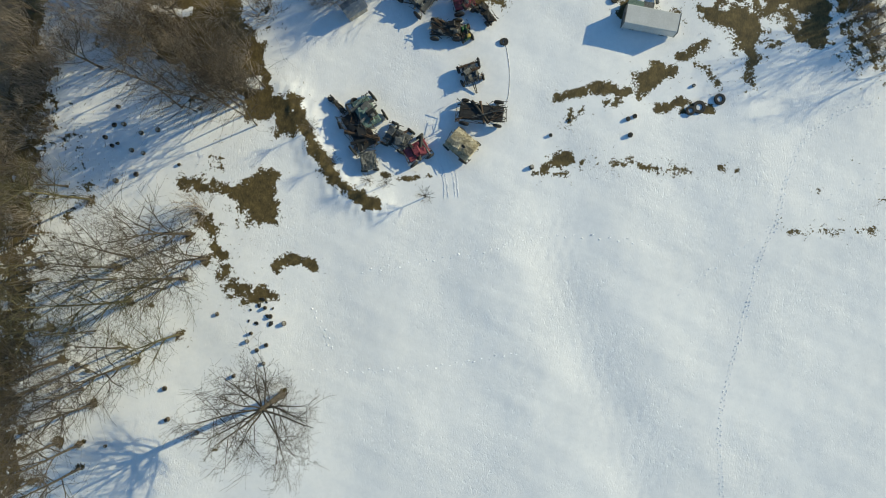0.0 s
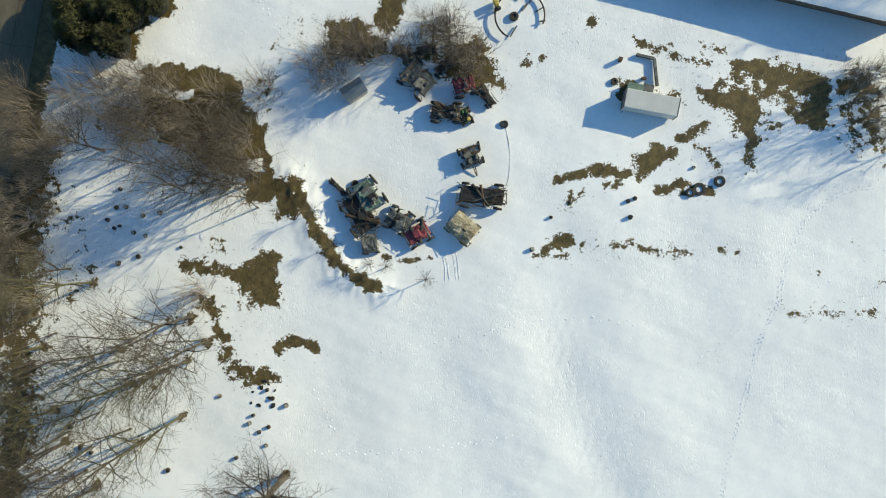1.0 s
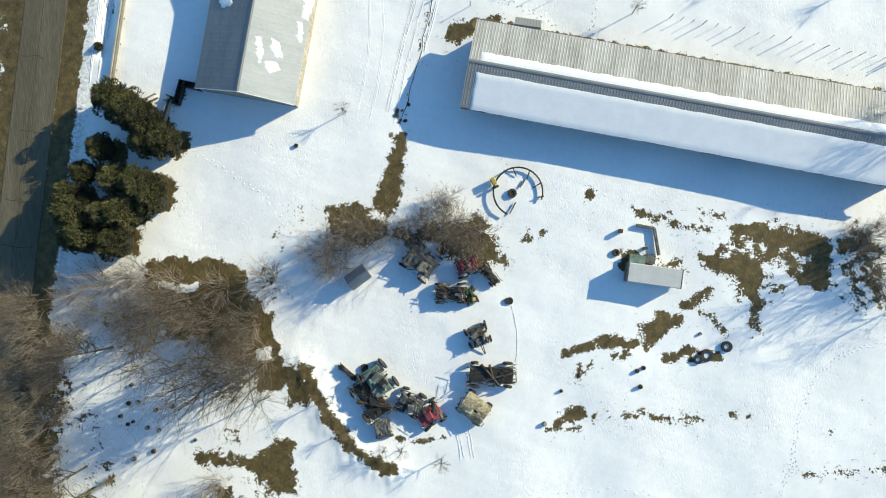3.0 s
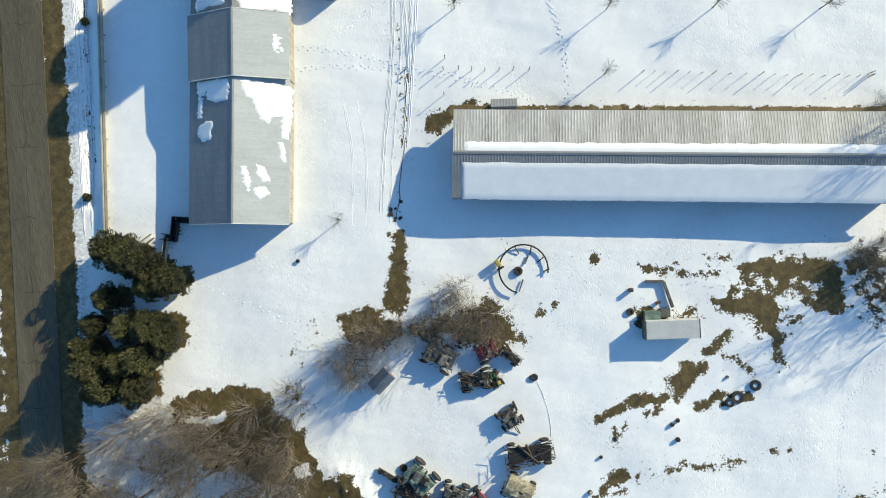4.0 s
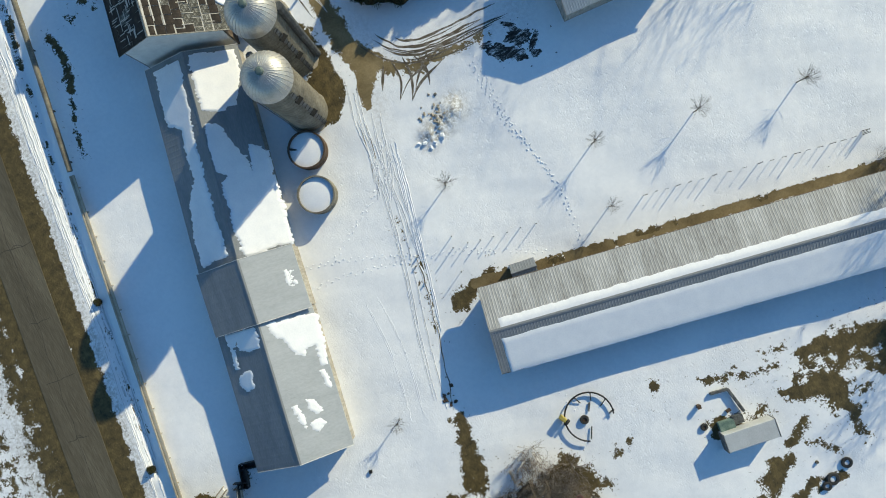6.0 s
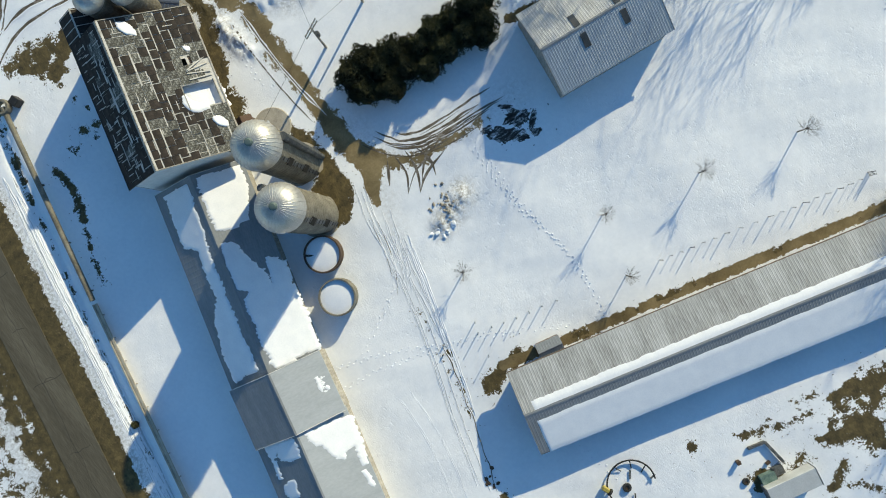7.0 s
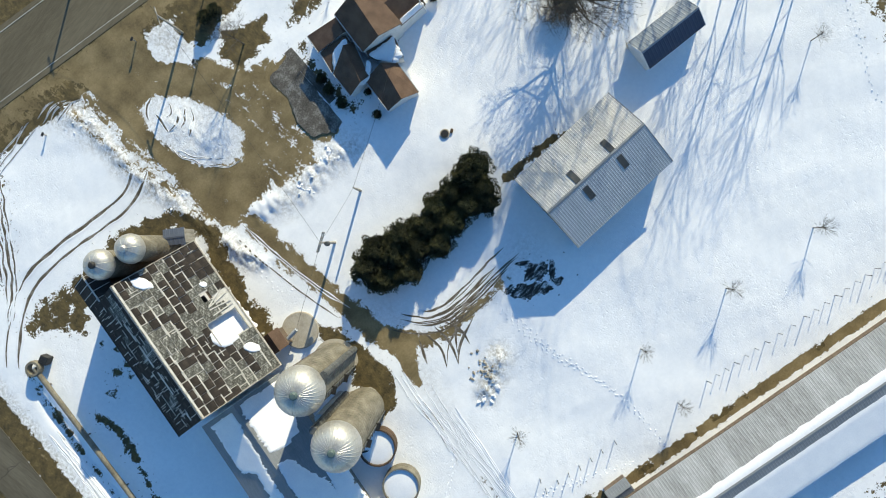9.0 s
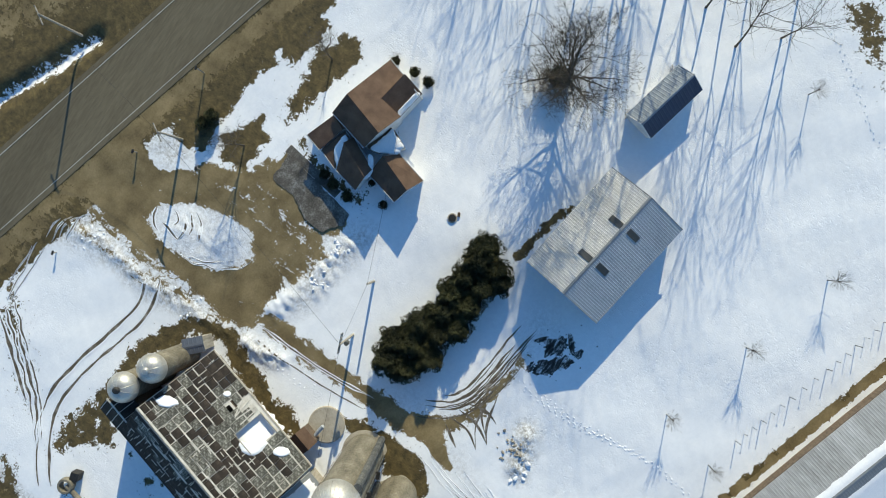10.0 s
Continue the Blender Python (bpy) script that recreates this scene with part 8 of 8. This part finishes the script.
def manure_patch(p, long, wide, heading, seed):
    """A thin trodden layer with a torn, streaky rim."""
    bm = bmesh.new()
    rings = []
    for s, h in ((1.0, -0.01), (0.93, 0.03), (0.6, 0.06), (0.25, 0.07)):
        ring = []
        for k in range(44):
            a = 2 * math.pi * k / 44
            w = 1 + 0.45 * noise.noise(Vector((math.cos(a) * 1.4, math.sin(a) * 1.4, seed))) + 0.35 * noise.noise(Vector((math.cos(a) * 5, math.sin(a) * 5, seed + 9)))
            x, y = Vector((long / 2 * math.cos(a) * s * w, wide / 2 * math.sin(a) * s * w, 0)).xy
            c, d = math.cos(radians(heading)), math.sin(radians(heading))
            x, y = p[0] + x * c - y * d, p[1] + x * d + y * c
            ring.append(bm.verts.new((x, y, height_at(x, y) + h * (1 + 0.5 * noise.noise(Vector((x * 3, y * 3, seed)))))))
        rings.append(ring)
    for a, b in zip(rings, rings[1:]):
        for i in range(44):
            bm.faces.new((a[i], a[(i + 1) % 44], b[(i + 1) % 44], b[i]))
    bm.faces.new(rings[-1])
    tagged(link_mesh("manure_patch", bm, MANURE), "thin dark trodden manure on snow", "manure", "manure heap")


for p, long, wide, heading in (((11.6, 36.2), 3.0, 2.0, -25), ((9.0, 35.6), 2.9, 2.0, -50), ((10.6, 34.5), 2.5, 1.6, -40), ((12.9, 34.9), 0.8, 2.2, -45), ((8.0, 37.0), 1.5, 0.7, -5), ((11.2, 37.9), 1.6, 0.6, -35), ((12.4, 33.6), 1.2, 0.8, 0)):
    manure_patch(p, long, wide, heading, long * 7)
rubble((-14.5, 5.0), 0.7, 14, 0.3, RUST, "scrap_lump", "dark debris along the fence line", "debris", "fence line debris")
rubble((-27.3, -45.7), 0.8, 10, 0.4, BLACK_IRON, "dark_rock", "dark rock at the wood edge", "stone", "wood edge rocks")
# ---- tracks in the snow ----
TRACK = material("dirty_wheel_track", ((0.045, 0.035, 0.022), (0.12, 0.095, 0.066), (0.46, 0.43, 0.39)), 0.9, 0.85, bump=0.5, fine=6, spread=0.7)
PACKED = material("pressed_snow", ((0.42, 0.42, 0.42), (0.74, 0.75, 0.76)), 1.2, 0.8, bump=0.6, fine=6, spread=0.6)


def rut(line, width, depth, core, label, offsets=(0.0,), spread=0.0, ragged=0.06, flank=SNOW):
    """Tyre ruts: each a pressed strip between two pushed-up snow rims, running along one line."""
    r = random.Random(int(abs(line[0][0]) * 13 + abs(line[0][1]) * 7))
    pts = smooth_line(line)
    fine = []
    for a, b in zip(pts, pts[1:]):
        k = max(1, int(math.dist(a, b) / 0.4))
        fine += [(a[0] + (b[0] - a[0]) * i / k, a[1] + (b[1] - a[1]) * i / k) for i in range(k)]
    fine.append(pts[-1])
    for off in offsets:
        i0, i1 = (int(r.uniform(0, spread) * len(fine)), len(fine) - int(r.uniform(0, spread) * len(fine)))
        drift, phase = r.uniform(-spread, spread), r.uniform(0, 50)
        wide = width * (r.uniform(0.6, 1.7) if len(offsets) > 3 else 1.0)
        bm = bmesh.new()
        prev = None
        for i in range(i0, i1):
            q, p = fine[max(i - 1, 0)], fine[min(i + 1, len(fine) - 1)]
            d = Vector((p[0] - q[0], p[1] - q[1])).normalized()
            o = off + drift * (i / len(fine) - 0.5) * 2 + ragged * noise.noise(Vector((i * 0.3, phase, 0)))
            row = []
            for s, h in ((-0.95, -0.03), (-0.6, 1.0), (-0.36, 0.15), (0.36, 0.15), (0.6, 1.0), (0.95, -0.03)):
                u = o + s * wide * (0.75 + 0.6 * noise.noise(Vector((i * 0.25, phase + 9, 0)))) * min(1.0, 0.15 + (i - i0) / 5, 0.15 + (i1 - 1 - i) / 5)
                x, y = fine[i][0] - d.y * u, fine[i][1] + d.x * u
                g = 0.55 + 0.6 * noise.noise(Vector((i * 0.6, s * 5, phase)))
                row.append(bm.verts.new((x, y, height_at(x, y) + 0.008 + depth * max(h, -0.2) * max(g, 0.05))))
            if prev:
                for k in range(5):
                    f = bm.faces.new((prev[k], row[k], row[k + 1], prev[k + 1]))
                    f.material_index = 1 if k == 2 else 0
            prev = row
        ob = link_mesh("wheel_track", bm, flank)
        ob.data.materials.append(core)
        tagged(ob, label, "track", kind="stuff")


WIDE = (-0.75, 0.75)
MANY = (-0.5, -0.15, 0.15, 0.5, 0.8, 1.1, 1.5, 1.9)
rut([(-9.7, 77.4), (-12.2, 76.5), (-14.5, 76.3), (-18.4, 77.2), (-24.5, 78.6), (-29.6, 78.8), (-34.3, 76.2), (-37.3, 73.6)], 0.5, 0.035, TRACK, "muddy wheel track in snow", WIDE, 0.0, 0.12)
rut([(-20.8, 92.3), (-23.7, 88.5), (-27.1, 84.3), (-30.6, 80.1), (-34.9, 77.0)], 0.36, 0.04, TRACK, "muddy wheel track in snow", (-1.0, -0.3, 0.4, 0.9), 0.3, 0.25)
rut([(-14.7, 90.8), (-18.6, 90.5), (-22.5, 90.2)], 0.2, 0.05, TRACK, "muddy wheel track in snow", (-0.6, 0.0, 0.7), 0.3, 0.25)
D = "muddy wheel track on the farm drive"
rut([(-7.3, 64.7), (-7.3, 58.2), (-6.7, 52.1), (-6.0, 48.6)], 0.3, 0.015, TRACK, D, (-1.0, 0.6), 0.08)
rut([(-4.2, 45.4), (-2.1, 41.6), (0.2, 39.6), (4.2, 39.0), (8.6, 38.9), (13.8, 38.5)], 0.12, 0.012, TRACK, D, MANY, 0.45, 0.16, flank=TRACK)
rut([(-4.0, 44.3), (-2.1, 41.0), (0.4, 39.2), (4.2, 38.3), (8.9, 38.0), (13.7, 37.8)], 0.11, 0.012, TRACK, D, (-0.3, 0.2, 0.6, 0.9, 1.3), 0.5, 0.16, flank=TRACK)
for line in ([(-2.8, 40.8), (-3.6, 39.4), (-4.3, 38.2)], [(0.6, 40.0), (1.2, 38.0), (0.6, 36.2)], [(2.2, 39.6), (0.8, 38.6), (-1.0, 36.6)], [(-1.9, 40.6), (-1.8, 38.2), (-3.1, 36.3)], [(-0.6, 40.5), (-0.6, 38.0), (-1.9, 35.6)], [(-1.9, 35.6), (-0.3, 37.0), (3.1, 37.9)], [(-3.0, 36.4), (-0.8, 38.1), (1.7, 38.3)]):
    rut(line, 0.17, 0.02, TRACK, "turning wheel track by the drive", flank=TRACK)
S = "wheel track in snow beside the silos"
rut([(-5.0, 38.3), (-6.7, 34.4), (-7.7, 29.7), (-8.6, 23.5), (-9.3, 19.6)], 0.2, 0.05, PACKED, S, (-0.5, 0.15), 0.2, 0.18)
rut([(-6.4, 41.6), (-8.2, 36.6), (-8.5, 32.4), (-9.5, 28.7), (-10.3, 26.6)], 0.14, 0.05, PACKED, S, (-0.5, 0.0, 0.5), 0.2, 0.18)
rut([(-7.8, 37.7), (-8.2, 34.6), (-9.4, 30.1), (-11.2, 27.5)], 0.14, 0.05, TRACK, S, (-0.3, 0.3), 0.25)
rut([(-6.3, 32.6), (-7.2, 28.4), (-8.8, 22.7), (-9.7, 18.5)], 0.2, 0.07, SNOW, "low snow ridge beside the track")
rut([(x + 6.6, y) for x, y in stretched((-54.5, 10.6), (-52.2, 26.6), 2.0, 42.0)], 0.2, 0.09, PACKED, "ploughed snow ridge on the lane bank", (-0.7, -0.3, 0.15, 0.55), 0.1, 0.07)
F = "wheel track along the fence"
rut([(-8.7, 33.4), (-9.2, 28.7), (-11.0, 20.9), (-13.7, 12.4), (-15.7, 4.2)], 0.14, 0.045, PACKED, F, (-0.3, 0.0, 0.8), 0.06)
rut([(-6.8, 32.9), (-7.8, 30.0), (-9.4, 27.2)], 0.13, 0.05, PACKED, F, (-0.5, 0.0, 0.3), 0.1)
rut([(-5.8, 32.6), (-7.6, 25.1), (-9.6, 17.7), (-11.3, 11.8)], 0.2, 0.08, SNOW, "low snow ridge along the fence")
rut([(-9.7, 20.5), (-10.4, 16.7), (-11.7, 11.9), (-13.0, 7.5), (-14.2, 3.5)], 0.2, 0.05, TRACK, "dark ditch line along the fence", (0.0,), 0.0, 0.25)
rut([(-16.5, 18.4), (-16.4, 14.8), (-16.9, 10.1), (-18.2, 4.5)], 0.16, 0.025, SNOW, "faint wheel track in snow", WIDE)
rut([(-9.1, -28.1), (-8.1, -30.1), (-7.8, -32.5)], 0.14, 0.03, SNOW, "wheel track leaving the scrap yard", (-0.7, -0.35, 0.4, 0.75), 0.1)
rut([(-2.7, -15.9), (-2.1, -18.3), (-2.1, -21.0), (-2.4, -22.2)], 0.09, 0.04, BLACK_IRON, "dark cable lying in snow")
for line in ([(-4.1, 80.3), (-4.2, 79.0), (-4.6, 77.7)], [(-4.5, 77.6), (-2.8, 77.6), (-1.8, 78.5)], [(-1.2, 78.3), (-2.0, 77.2), (-3.2, 76.9)], [(-0.7, 77.8), (-1.5, 76.5), (-3.2, 75.6)], [(-3.0, 82.0), (-4.3, 81.6), (-5.1, 80.5)], [(-2.1, 79.9), (-2.5, 78.8), (-3.4, 78.9)]):
    rut(line, 0.4, 0.05, TRACK, "plough marks on the snow island", (0.0,), 0.0, 0.2)
rut([(-5.2, 80.6), (-5.9, 78.6), (-5.8, 75.9), (-4.8, 72.6), (-2.7, 70.2), (-0.6, 69.3)], 0.18, 0.05, TRACK, "plough marks round the snow island", (-0.1, 0.5), 0.4, 0.3)
for off in range(4):
    a, b = -14.6 + off * 0.7, 90.4 - off * 0.7
    rut([(a, b), (a + 2.6, b + 0.4), (a + 4.4, b - 0.6)], 0.22, 0.05, TRACK, "dirty plough streaks at the drive mouth", (0.0,), 0.3, 0.4)


def footprints(line, spacing, label, size=0.13, jitter=0.05):
    """Trodden prints: small kicked-up rims beside hollows."""
    r = random.Random(int(line[0][0] * 17 + line[0][1]))
    pts = smooth_line(line)
    bm = bmesh.new()
    carry, side = 0.0, 1
    for a, b in zip(pts, pts[1:]):
        L = math.dist(a, b)
        d = Vector((b[0] - a[0], b[1] - a[1])).normalized() if L else Vector((1, 0))
        s = carry
        while s < L:
            side = -side
            x, y = a[0] + d.x * s - d.y * side * 0.16 + r.gauss(0, jitter), a[1] + d.y * s + d.x * side * 0.16 + r.gauss(0, jitter)
            z = height_at(x, y) - 0.01
            w = size * r.uniform(0.7, 1.25)
            ring = []
            n = 7
            for k in range(n):
                q = 2 * math.pi * k / n
                cx, cy = math.cos(q) * w * 1.25, math.sin(q) * w * 0.8
                ring.append((x + d.x * cx - d.y * cy, y + d.y * cx + d.x * cy))
            inner = [bm.verts.new((x + (u - x) * 0.6, y + (v - y) * 0.6, z + size * r.uniform(0.6, 0.95))) for u, v in ring]
            outer = [bm.verts.new((u, v, z)) for u, v in ring]
            low = bm.verts.new((x, y, z + 0.012))
            for k in range(n):
                bm.faces.new((outer[k], outer[(k + 1) % n], inner[(k + 1) % n], inner[k]))
                bm.faces.new((inner[k], inner[(k + 1) % n], low))
            s += spacing * r.uniform(0.8, 1.2)
        carry = s - L
    bmesh.ops.recalc_face_normals(bm, faces=bm.faces)
    tagged(link_mesh("footprints", bm, SNOW), label, "footprints", kind="stuff")


for line, sp in (
    ([(6.3, 37.0), (5.7, 32.7), (6.2, 27.4), (7.2, 22.6), (7.7, 18.2), (6.7, 12.6)], 0.42), ([(6.7, 35.9), (6.1, 31.1), (6.8, 26.1), (7.7, 20.2), (7.4, 16.9)], 0.42),
    ([(-21.9, 22.6), (-18.0, 22.4), (-13.3, 21.1), (-10.7, 20.3), (-5.3, 18.9), (-1.0, 16.3), (3.3, 13.8)], 0.42), ([(-21.5, 25.1), (-17.5, 24.0), (-12.0, 21.7), (-10.0, 20.2), (-6.2, 18.8), (-1.7, 16.5)], 0.42),
    ([(-7.2, 33.3), (-9.9, 28.9), (-13.5, 26.9), (-18.2, 24.2)], 0.45), ([(-6.7, 31.3), (-10.9, 28.1), (-14.8, 26.3)], 0.5)):
    footprints(line, sp * 1.05, "line of footprints in snow", 0.09)

for line, sp in (
    ([(37.4, -20.9), (33.4, -21.4), (30.6, -23.3), (28.3, -26.0), (27.0, -30.6), (26.6, -33.8), (24.9, -37.2), (23.6, -43.8), (22.1, -49.8), (21.1, -55.8), (21.9, -62.9)], 0.27),
    ([(26.6, -33.8), (22.8, -36.7), (16.5, -41.7)], 0.6), ([(37.6, -27.8), (32.6, -30.6), (28.0, -32.9)], 0.6)):
    footprints(line, sp, "line of footprints in snow", 0.075)

for line, sp in (
    ([(-22.8, -51.7), (-16.7, -51.5), (-9.4, -50.8), (0.1, -48.7)], 0.75), ([(-17.1, -40.7), (-8.7, -39.1), (-0.3, -37.0), (4.4, -35.9), (13.4, -36.5)], 0.9), ([(-22.2, -44.9), (-20.5, -48.1), (-20.1, -49.3)], 0.5),
    ([(56.6, 32.8), (53.3, 26.9), (50.6, 23.4), (49.7, 20.6)], 0.5), ([(-8.6, 62.1), (-9.5, 59.0), (-9.5, 55.8)], 0.4), ([(-7.2, 62.3), (-7.7, 58.7), (-8.2, 55.1)], 0.4),
    ([(5.7, 35.9), (5.6, 31.9), (6.1, 26.1)], 0.42), ([(-4.4, 4.2), (-3.0, -0.1), (-2.4, -3.1)], 0.6), ([(-37.7, 1.9), (-34.2, 0.1), (-28.7, -3.9), (-26.9, -7.0)], 0.6)):
    footprints(line, sp, "line of footprints in snow", 0.085)
